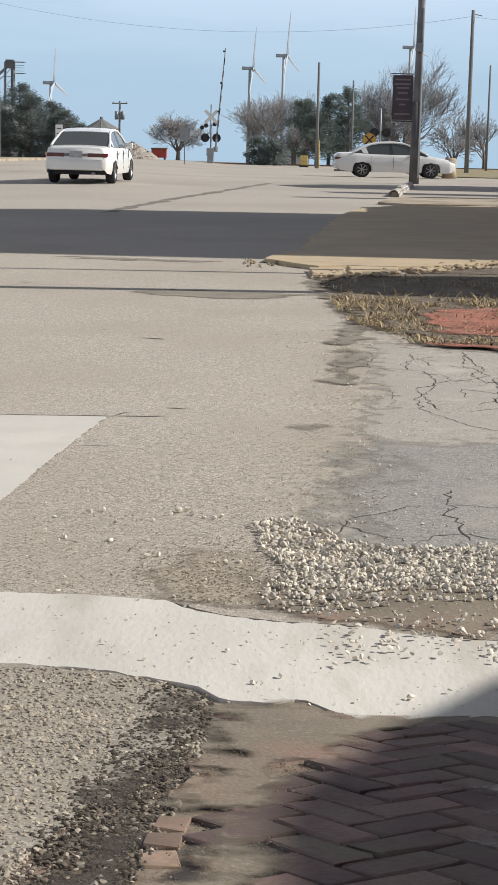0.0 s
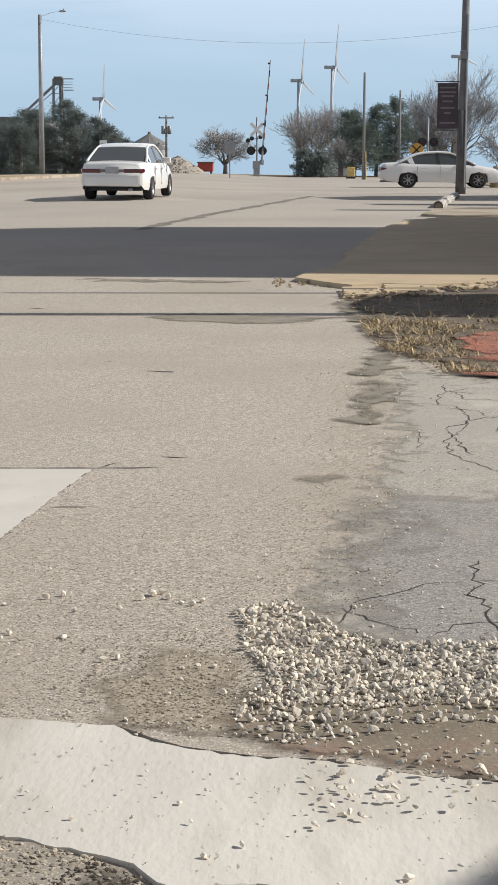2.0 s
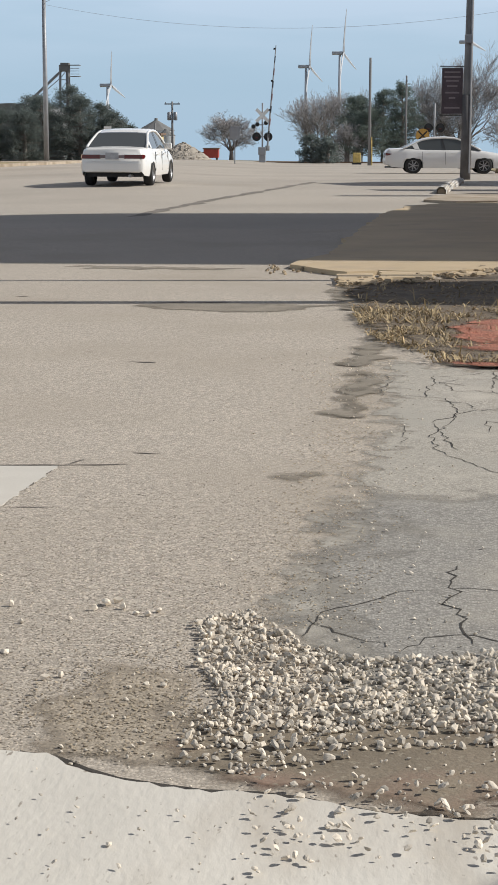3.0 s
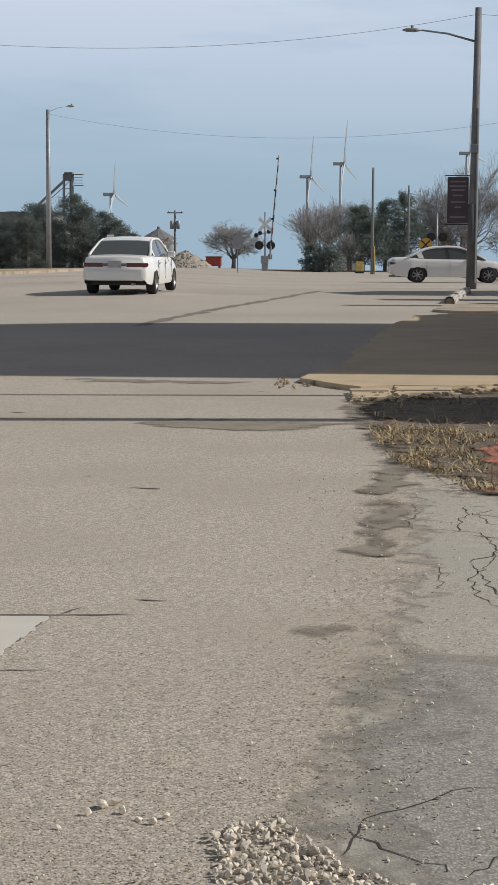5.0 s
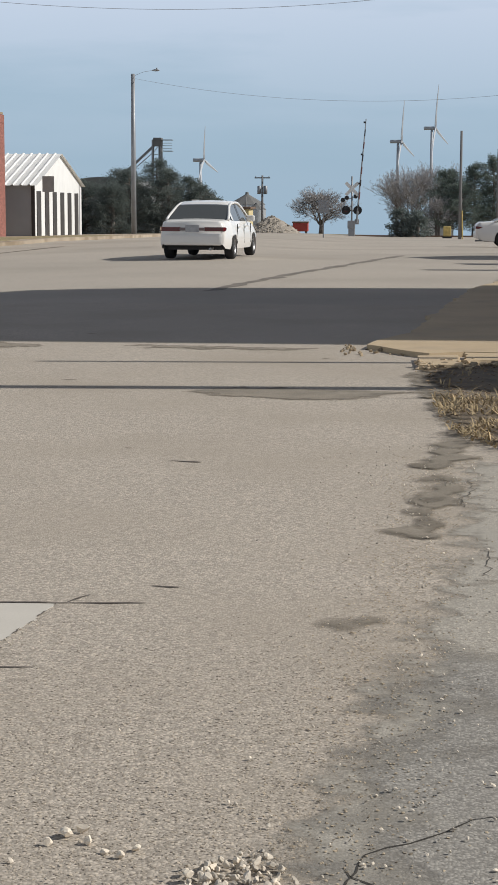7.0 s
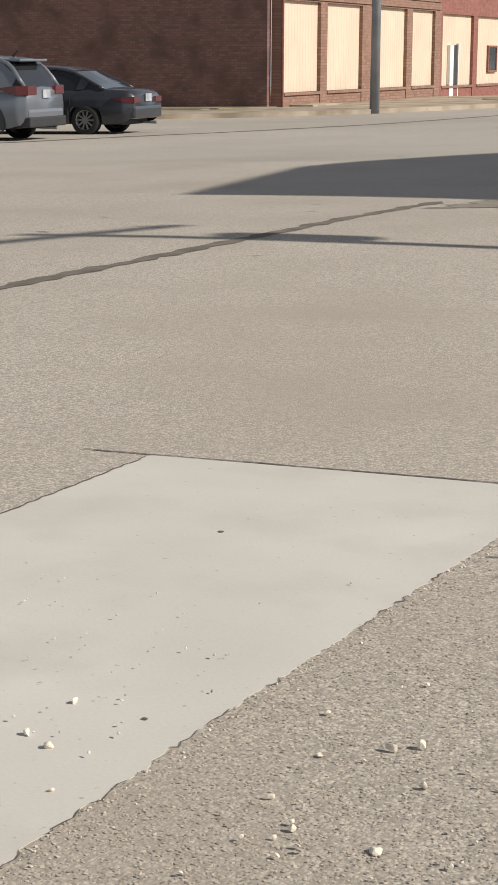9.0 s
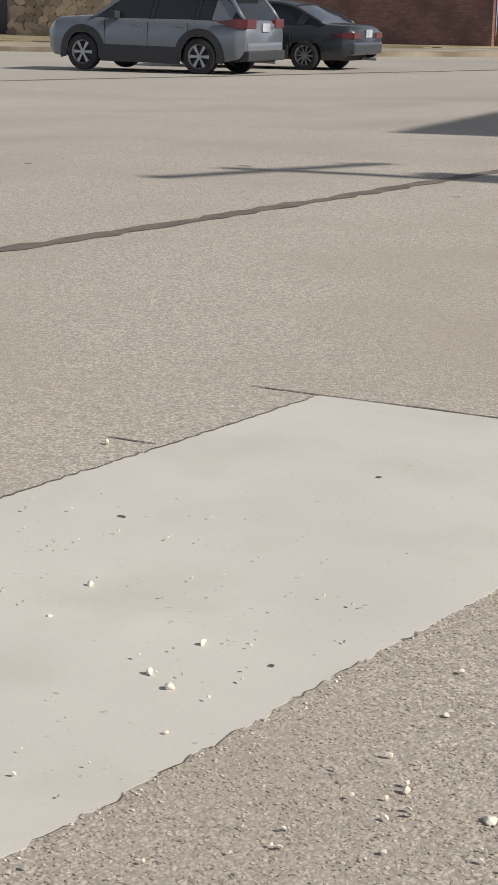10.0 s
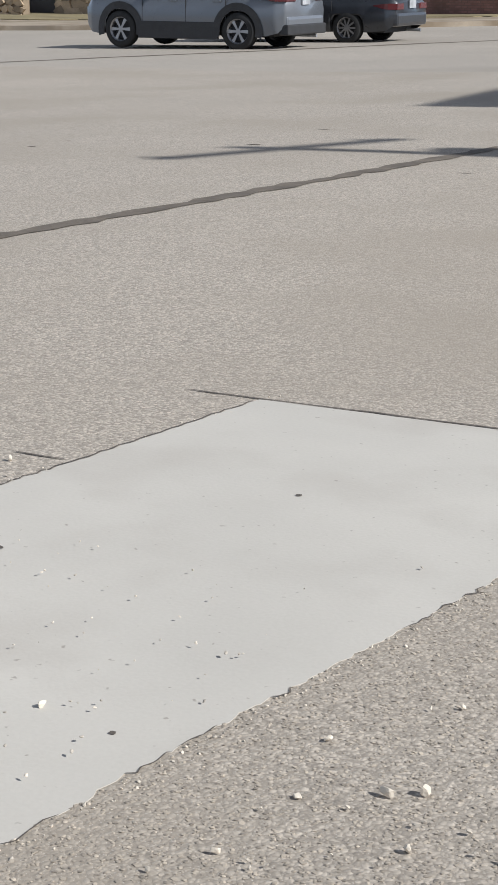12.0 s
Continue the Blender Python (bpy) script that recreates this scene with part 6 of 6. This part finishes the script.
wire("overhead_wire", (4.42, 52, ground_z(4.4, 52) + 8.3), (-16.6, 47.0, 7.45), 0.95, "slack dark overhead wire between poles", 0.007)
wire("overhead_wire", (4.45, 52, ground_z(4.4, 52) + 8.3), (30, 53, 8.6), 0.6, "slack dark overhead wire between poles", 0.007)
wire("overhead_wire", (-16.35, 100, ground_z(-16.3, 100) + 9.0), (10.4, 93, ground_z(10.4, 93) + 8.4), 1.2, "thin slack overhead wire between poles", 0.008)
wire("overhead_wire", (10.4, 93, ground_z(10.4, 93) + 8.4), (40, 90, 8.2), 1.0, "thin slack overhead wire between poles", 0.008)

# ---- trees ----
def limb(out, p, d, r, length, depth, rngx, spread, up):
    """Adds a wandering limb and its children as tapered four-sided bars to out[thick or thin]."""
    n = 4 if depth > 1 else 3
    pts, radii = [p.copy()], [r]
    for k in range(n):
        d = (d + Vector((rngx.gauss(0, 0.13), rngx.gauss(0, 0.13), rngx.gauss(0, 0.1) + up * 0.06))).normalized()
        p = p + d * length / n
        pts.append(p.copy())
        radii.append(max(r * (1 - 0.5 * (k + 1) / n), 0.009 if depth < 2 else 0.014))
    vs, fs = out["thick" if depth > 2 else "thin"]
    sides = 6 if depth > 3 else 4 if depth > 1 else 3
    base = len(vs)
    for i, q in enumerate(pts):
        t = (pts[min(i + 1, n)] - pts[max(i - 1, 0)]).normalized()
        u = t.cross(Vector((0.3, 0.9, 0.2))).normalized()
        w = t.cross(u)
        for k in range(sides):
            a = k * math.tau / sides
            vs.append(tuple(q + (u * math.cos(a) + w * math.sin(a)) * radii[i]))
    for i in range(n):
        for k in range(sides):
            fs.append((base + i * sides + k, base + i * sides + (k + 1) % sides, base + (i + 1) * sides + (k + 1) % sides, base + (i + 1) * sides + k))
    if depth == 0:
        return
    kids = 4 if depth > 5 else rngx.choice((2, 3, 3, 4))
    for c in range(kids):
        i = n if c == 0 else rngx.randint(1, n)
        axis = d.cross(Vector((rngx.gauss(0, 1), rngx.gauss(0, 1), rngx.gauss(0, 1)))).normalized()
        nd = (Matrix.Rotation(rngx.uniform(0.3, 1.0) * spread * (0.5 if c == 0 else 1), 3, axis) @ d).normalized()
        limb(out, pts[i], nd, radii[i] * (0.75 if c == 0 else 0.55), length * rngx.uniform(0.6, 0.85), depth - 1, rngx, spread, up)


def bare_tree(x, y, h, label, seed, depth=6, spread=0.85, up=0.8, trunk=0.25, squash=1.0, stems=2, splay=0.12, fork=0.0):
    """A leafless tree of some stems that part at the height fork (as a share of h) and lean out by splay."""
    r = random.Random(seed)
    th = thing("bare_tree", pose(x, y, ground_z(x, y) - 0.05), label, "tree", "bare trees")
    out = {"thick": ([], []), "thin": ([], [])}
    if fork:
        part("bole", rod([(0, 0, -0.1), (0.03, 0, h * fork * 0.6), (0, 0, h * fork + 0.15)], [trunk * 1.3, trunk, trunk * 0.9], 10), BARK, th, smooth=True)
    for k in range(stems):
        a = math.tau * (k + 0.6 * r.random()) / stems
        d = Vector((math.cos(a) * splay * r.uniform(0.5, 1.1), math.sin(a) * splay * r.uniform(0.5, 1.1), 1)) if stems > 2 else Vector((r.gauss(0, splay), r.gauss(0, splay), 1))
        limb(out, Vector((0.15 * k * (stems < 3), 0.1 * k * (stems < 3), h * fork)), d.normalized(), trunk * (1 - 0.25 * k if stems < 3 else 0.6), h * (0.3 if stems < 3 else 0.34), depth - 1, r, spread, up)
    top_z = max(v[2] for v in out["thin"][0])
    s = h / top_z
    for key in out:
        vs = [(v[0] * s * squash, v[1] * s * squash, v[2] * s) for v in out[key][0]]
        pydata("trunk" if key == "thick" else "crown", vs, out[key][1], BARK if key == "thick" else TWIG, th)
    return th


bare_tree(10.4, 138, 9.7, "tall bare spreading tree with grey twigs", 1, 7, 0.6, 0.9, 0.26, 1.0, 9, 0.62, 0.13)
bare_tree(-9.4, 170, 4.9, "small bare spreading tree beyond the tracks", 22, 7, 0.8, 0.5, 0.2, 1.45, 7, 1.0, 0.24)
bare_tree(-0.8, 150, 6.6, "bare spreading tree behind the pines", 3, 7, 0.65, 0.8, 0.2, 1.05, 6, 0.75, 0.12)
bare_tree(1.5, 152, 6.6, "bare spreading tree behind the pines", 4, 7, 0.65, 0.8, 0.2, 1.0, 6, 0.7, 0.12)
bare_tree(13.2, 128, 4.4, "small bare tree at the field edge", 5, 7, 0.85, 0.7, 0.16)
bare_tree(15.8, 130, 4.8, "small bare tree at the field edge", 6, 7, 0.85, 0.7, 0.16)
bare_tree(18.6, 133, 5.0, "small bare tree at the field edge", 7, 7, 0.85, 0.7, 0.16)
bare_tree(8.0, 134, 6.0, "bare tree beside the tall spreading tree", 8, 8, 0.8, 0.7, 0.16)
bare_tree(1.4, 131, 3.2, "low bare tree under the pines", 9, 7, 0.9, 0.5, 0.14)


def conifer(x, y, h, w, label, seed, material, n=5200, tip=1.0, clear=0.12, size=0.26, ragged=0.3, tiers=46):
    """An evergreen: trunk, boughs and thousands of small needle sprays in uneven tiers."""
    r = random.Random(seed)
    th = thing("evergreen_tree", pose(x, y, ground_z(x, y) - 0.05), label, "tree", "evergreen trees")
    part("trunk", rod([(0, 0, 0), (0.05, 0, h * 0.5), (0, 0, h * 0.95)], [0.16, 0.1, 0.02], 8), BARK, th)
    boughs, bm = [], bmesh.new()
    for k in range(tiers):
        t = clear + (1 - clear) * (k + r.random()) / tiers
        a = r.uniform(0, 6.28)
        reach = w / 2 * (1 - t) ** tip * r.uniform(1 - ragged, 1 + ragged) + 0.12
        if t < 0.25:
            reach *= 0.75 + t
        z0 = h * t
        boughs.append((Vector((0, 0, z0)), Vector((math.cos(a) * reach, math.sin(a) * reach, z0 + reach * r.uniform(-0.1, 0.35)))))
        tube(bm, boughs[-1], [0.03, 0.008], 4, False)
    part("bough_frame", bm, BARK, th)

    def where():
        a, b = r.choice(boughs)
        p = a.lerp(b, r.uniform(0.15, 1.05) ** 0.7)
        p += Vector((r.gauss(0, 0.14), r.gauss(0, 0.14), r.gauss(0, 0.12))) * (0.6 + 0.12 * w)
        return p, (b - a).normalized() + Vector((0, 0, 0.3))

    pydata("crown", *leaf_cloud(n, where, size, r), material, th)
    return th


conifer(2.3, 135, 5.0, 4.4, "dark green pine with ragged crown", 31, PINEM, 15000, 0.5, 0.22, 0.12, 0.5, 80)
conifer(4.2, 134, 5.4, 4.2, "dark green pine with ragged crown", 32, PINEM, 15000, 0.5, 0.18, 0.12, 0.5, 80)
conifer(5.6, 133, 5.9, 3.8, "dark green pine with ragged crown", 33, PINEM, 14000, 0.55, 0.18, 0.12, 0.5, 80)
conifer(3.2, 132, 3.9, 4.6, "low dark green pine under taller ones", 34, PINEM, 13000, 0.5, 0.12, 0.12, 0.45, 70)
conifer(-1.1, 122, 1.9, 1.9, "low dark brownish juniper bush by the tracks", 35, CEDAR, 2600, 0.6, 0.02, 0.2, 0.3)
conifer(0.0, 121, 1.7, 1.7, "low dark brownish juniper bush by the tracks", 36, CEDAR, 2400, 0.6, 0.02, 0.2, 0.3)
for k, (x, y, h, w) in enumerate(((-22.2, 109, 2.7, 2.8), (-20.6, 107, 3.4, 3.4), (-19.0, 110, 4.1, 3.4), (-17.6, 106, 4.0, 3.4), (-16.2, 108, 4.6, 3.2), (-15.2, 106, 3.9, 3.0), (-14.2, 108, 3.5, 3.0), (-13.2, 106, 2.9, 2.6), (-12.3, 107, 2.1, 2.2), (-21.6, 105, 3.0, 2.8), (-18.4, 104.5, 3.1, 2.8))):
    conifer(x, y, h, w, "dense dark eastern cedar in a thick row", 40 + k, CEDAR, 17000, 0.5, 0.0, 0.1, 0.4, 90)

# ---- far things beyond the tracks ----
yb_ = thing("yellow_shed", pose(-15.9, 150, ground_z(-15.9, 150) - 0.3), "pale yellow metal shed with brown roof edge", "shed")
part("wall", boxes(((-1.4, 0, 0), (1.4, 4, 2.45))), YELB, yb_)
part("roof", boxes(((-1.6, -0.3, 2.45), (1.6, 4.2, 2.62))), RUST, yb_)
part("door", boxes(((-1.3, -0.03, 0), (-0.7, 0.0, 2.0))), WPAINT, yb_)
part("meter_box", boxes(((1.0, -0.2, 0.5), (1.3, 0.0, 1.2))), YELB, yb_)


def grain_bin(x, y, r, h, label):
    th = thing("grain_bin", pose(x, y, ground_z(x, y) - 0.2), label, "grain bin", "grain bins")
    n = 36
    bm = bmesh.new()
    zs = np.linspace(0, h, 15)
    rings = [[bm.verts.new(((r + 0.03 * (i % 2)) * math.cos(k * math.tau / n), (r + 0.03 * (i % 2)) * math.sin(k * math.tau / n), z)) for k in range(n)] for i, z in enumerate(zs)]
    for a, b in zip(rings, rings[1:]):
        for k in range(n):
            bm.faces.new((a[k], a[(k + 1) % n], b[(k + 1) % n], b[k]))
    part("wall", bm, STEELR, th, smooth=True)
    bm = bmesh.new()
    top_ = [bm.verts.new((0.3 * math.cos(k * math.tau / n), 0.3 * math.sin(k * math.tau / n), h + r * 0.55)) for k in range(n)]
    low_ = [bm.verts.new((r * 1.05 * math.cos(k * math.tau / n), r * 1.05 * math.sin(k * math.tau / n), h - 0.05 + 0.06 * (k % 3 == 0))) for k in range(n)]
    for k in range(n):
        bm.faces.new((low_[k], low_[(k + 1) % n], top_[(k + 1) % n], top_[k]))
    part("roof", bm, DARKROOF, th)
    part("cap", rod([(0, 0, h + r * 0.5), (0, 0, h + r * 0.68)], [0.35, 0.25], 12), DARKROOF, th)
    return th


grain_bin(-29.3, 300, 3.0, 5.6, "round galvanised grain bin with grey cone roof")
grain_bin(-26.9, 292, 1.5, 4.6, "narrow galvanised grain bin beside a larger one")
grain_bin(-37.5, 310, 2.5, 6.6, "round galvanised grain bin behind the cedars")
el = thing("grain_elevator", pose(-62.4, 420, ground_z(-62, 420)), "tall steel grain elevator leg with slanting spout", "grain elevator")
for dx in (-1.1, 0.9):
    for dy in (-1, 1):
        part("leg", rod([(dx * 1.2, dy, 0), (dx, dy, 22.3)], 0.16, 6), POLEM, el)
for k in range(8):
    z = k * 2.7
    part("brace", rod([(-1.2, -1, z), (1.0, -1, z + 2.7)], 0.08, 5), POLEM, el)
    part("brace", rod([(-1.2, -1, z + 2.7), (1.0, -1, z + 2.7)], 0.08, 5), POLEM, el)
part("head", boxes(((-0.9, -1.2, 20.8), (1.1, 1.2, 22.8)), bevel=0.1), DARKROOF, el)
part("elevator_trunk", boxes(((0.3, -0.6, 0), (1.1, 0.6, 21))), DARKROOF, el)
part("platform", boxes(((-1.0, -1.4, 22.2), (3.6, 1.4, 22.35)), ((1.4, -1.4, 19.6), (3.6, 1.4, 19.75))), DARKROOF, el)
for z in (20.2, 20.9, 21.5):
    part("railing", rod([(1.2, -1.4, z), (3.6, -1.4, z)], 0.06, 5), POLEM, el)
part("spout", rod([(-0.8, 0, 21.0), (-8.6, 0, 13.9)], 0.32, 8), POLEM, el)
part("spout_truss", rod([(-1.0, 0, 19.4), (-8.4, 0, 13.1)], 0.1, 6), POLEM, el)
qn = thing("round_roof_barn", pose(-31.0, 170, ground_z(-31, 170)), "wide grey barn with low curved metal roof", "barn")
bm = bmesh.new()
arc = [(5.2 * math.cos(t), 5.9 * 0.42 * math.sin(t) + 3.3) for t in np.linspace(0, math.pi, 15)]
for y_ in (0,):
    f0 = [bm.verts.new((x, 0, z)) for x, z in [(5.2, -0.2), *arc, (-5.2, -0.2)]]
    f1 = [bm.verts.new((x, 16, z)) for x, z in [(5.2, -0.2), *arc, (-5.2, -0.2)]]
    for k in range(len(f0) - 1):
        bm.faces.new((f0[k], f0[k + 1], f1[k + 1], f1[k]))
    bm.faces.new(f0)
    bm.faces.new(f1)
bmesh.ops.recalc_face_normals(bm, faces=bm.faces)
part("shell", bm, DARKROOF, qn)
part("door", boxes(((-1.6, -0.05, 0), (1.6, 0.0, 2.8))), GREYW, qn)
ls = thing("low_shed", pose(-22.5, 104, ground_z(-22.5, 104)), "low green-grey shed beside the white shed", "shed")
part("wall", boxes(((-1.5, 0, 0), (1.5, 4, 2.0))), mat("olive_siding", (0.17, 0.18, 0.13)), ls)
part("roof", boxes(((-1.7, -0.3, 2.0), (1.7, 4.2, 2.3))), GREYW, ls)
vs, fs = [], []
n = 26
for j in range(n):
    for i in range(n):
        x, y = -2.15 + 4.3 * i / (n - 1), -2.15 + 4.3 * j / (n - 1)
        d = math.hypot(x, y) / 2.1
        z = 1.32 * max(0.0, 1 - d) ** 0.9 + (0.14 * rng.random() if d < 1 else -0.05)
        vs.append((-10.4 + x, 125 + y, ground_z(-10.4, 125) - 0.12 + z))
for j in range(n - 1):
    for i in range(n - 1):
        fs.append((j * n + i, j * n + i + 1, (j + 1) * n + i + 1, (j + 1) * n + i))
PILE = mat("pile_rubble", (0.36, 0.32, 0.27), 0.92, spread=0.25, scale=3, fine=14, bump=0.8, depth=0.05)
tagged(pydata("gravel_pile", vs, fs, PILE), "grey heap of crushed rock beside the tracks", "gravel pile", "", "stuff")
spots = []
for _ in range(700):
    a, d = rng.uniform(0, 6.28), 2.1 * math.sqrt(rng.random())
    spots.append((-10.4 + d * math.cos(a), 125 + d * math.sin(a), rng.uniform(0.08, 0.24), -0.12 + 1.32 * max(0.0, 1 - d / 2.1) ** 0.9))
strew("pile_stones", spots, mat("pile_stone", (0.42, 0.38, 0.32), 0.9, spread=0.2, scale=5, fine=20, bump=0.3, island=True), "grey broken rocks over the heap")
rc = thing("red_hopper", pose(-9.4, 140, ground_z(-9.4, 140) - 0.15), "faded red steel hopper bin on a frame", "bin")
part("tub", boxes(((-0.55, -0.6, 0.3), (0.65, 0.6, 1.0)), bevel=0.05), REDP, rc)
part("rim", boxes(((-0.6, -0.65, 0.98), (0.7, 0.65, 1.08))), RUST, rc)
part("chute", boxes(((-0.85, -0.3, 0.45), (-0.55, 0.3, 0.75))), BLACK, rc)
for s in (-0.4, 0.5):
    part("leg", boxes(((s - 0.06, -0.5, 0), (s + 0.06, 0.5, 0.32))), BLACK, rc)
wsd = thing("white_shed", pose(1.2, 140, ground_z(1.2, 140)), "small white shed half hidden by trees", "shed")
part("wall", boxes(((-1.0, 0, -0.1), (1.6, 2, 1.45))), WPAINT, wsd)
part("roof", boxes(((-1.1, -0.2, 1.45), (1.7, 2.2, 1.6))), GREYW, wsd)
tk = thing("yellow_tank", pose(1.9, 112, ground_z(1.9, 112)), "yellow equipment box beside the slim pole", "equipment box")
part("box", boxes(((-0.25, -0.2, 0.12), (0.25, 0.2, 0.75)), bevel=0.05), mat("faded_yellow", (0.6, 0.45, 0.16)), tk)
part("skid", boxes(((-0.3, -0.22, 0), (0.3, 0.22, 0.12))), BLACK, tk)
fc = thing("board_fence", pose(14.6, 95, ground_z(14.6, 95)), "plain brown board fence at the lot edge", "fence")
for k in range(24):
    part("board", boxes(((k * 0.16, 0, 0), (k * 0.16 + 0.15, 0.03, 1.9 + 0.03 * (k % 3)))), WOODG, fc)
part("fence_rail", boxes(((0, 0.03, 0.4), (3.85, 0.08, 0.5)), ((0, 0.03, 1.4), (3.85, 0.08, 1.5))), WOODG, fc)
for k, (x, y) in enumerate(((-11.9, 101), (-11.7, 101))):
    mk = thing("marker_post", pose(x, y, ground_z(x, y)), "short white marker post by the road", "post", "marker posts")
    part("post", rod([(0, 0, 0), (0.06 * (k * 2 - 1), 0, 0.45)], 0.035, 6), WPAINT, mk)

# ---- wind turbines on the horizon ----
def turbine(x, y, hub, blade, first, yaw, label):
    g0 = ground_z(x, y)
    th = thing("wind_turbine", pose(x, y, g0 - 1), label, "wind turbine", "wind turbines on the horizon")
    part("tower", rod([(0, 0, 0), (0, 0, hub - g0 - 0.5)], [2.3, 1.35], 16), TURB, th, smooth=True)
    ax = Vector((math.cos(radians(yaw)), -math.sin(radians(yaw)), 0))
    hz = Vector((0, 0, hub - g0 + 1.2))
    part("nacelle", rod([hz - ax * 9, hz - ax * 8.5, hz + ax * 2.5, hz + ax * 3.0], [1.0, 2.0, 2.0, 1.4], 10), TURB, th, smooth=True)
    part("hub", rod([hz + ax * 3.0, hz + ax * 4.4, hz + ax * 5.6], [1.7, 1.6, 0.4], 12), TURB, th, smooth=True)
    side = ax.cross(Vector((0, 0, 1)))
    for k in range(3):
        a = radians(first + 120 * k)
        d = Vector((0, 0, 1)) * math.cos(a) + side * math.sin(a)
        o = hz + ax * 4.2
        flat_ = d.cross(ax)
        bm = bmesh.new()
        prev = None
        for t, wd, tk_ in ((0.0, 1.2, 1.1), (0.06, 1.4, 1.2), (0.2, 2.3, 1.0), (0.5, 1.8, 0.8), (0.8, 1.2, 0.55), (1.0, 0.5, 0.25)):
            c = o + d * blade * t + ax * (blade * 0.1 * t ** 1.3)
            cur = [bm.verts.new(c + flat_ * wd * q * 0.9 + ax * tk_ * p) for q, p in ((-1, 0), (0, 1), (1, 0), (0, -1))]
            if prev:
                for i in range(4):
                    bm.faces.new((prev[i], prev[(i + 1) % 4], cur[(i + 1) % 4], cur[i]))
            prev = cur
        bm.faces.new(prev)
        bmesh.ops.recalc_face_normals(bm, faces=bm.faces)
        part("blade", bm, TURB, th)


turbine(-27.0, 2000, 62, 45, 10, 13, "white three-bladed wind turbine on the horizon")
turbine(10.2, 2000, 76.5, 48, 10, 13, "white three-bladed wind turbine on the horizon")
turbine(150.0, 2000, 88.5, 46, 20, 20, "white three-bladed wind turbine on the horizon")
turbine(-248.0, 2000, 41.5, 38, 10, 13, "white three-bladed wind turbine on the horizon")
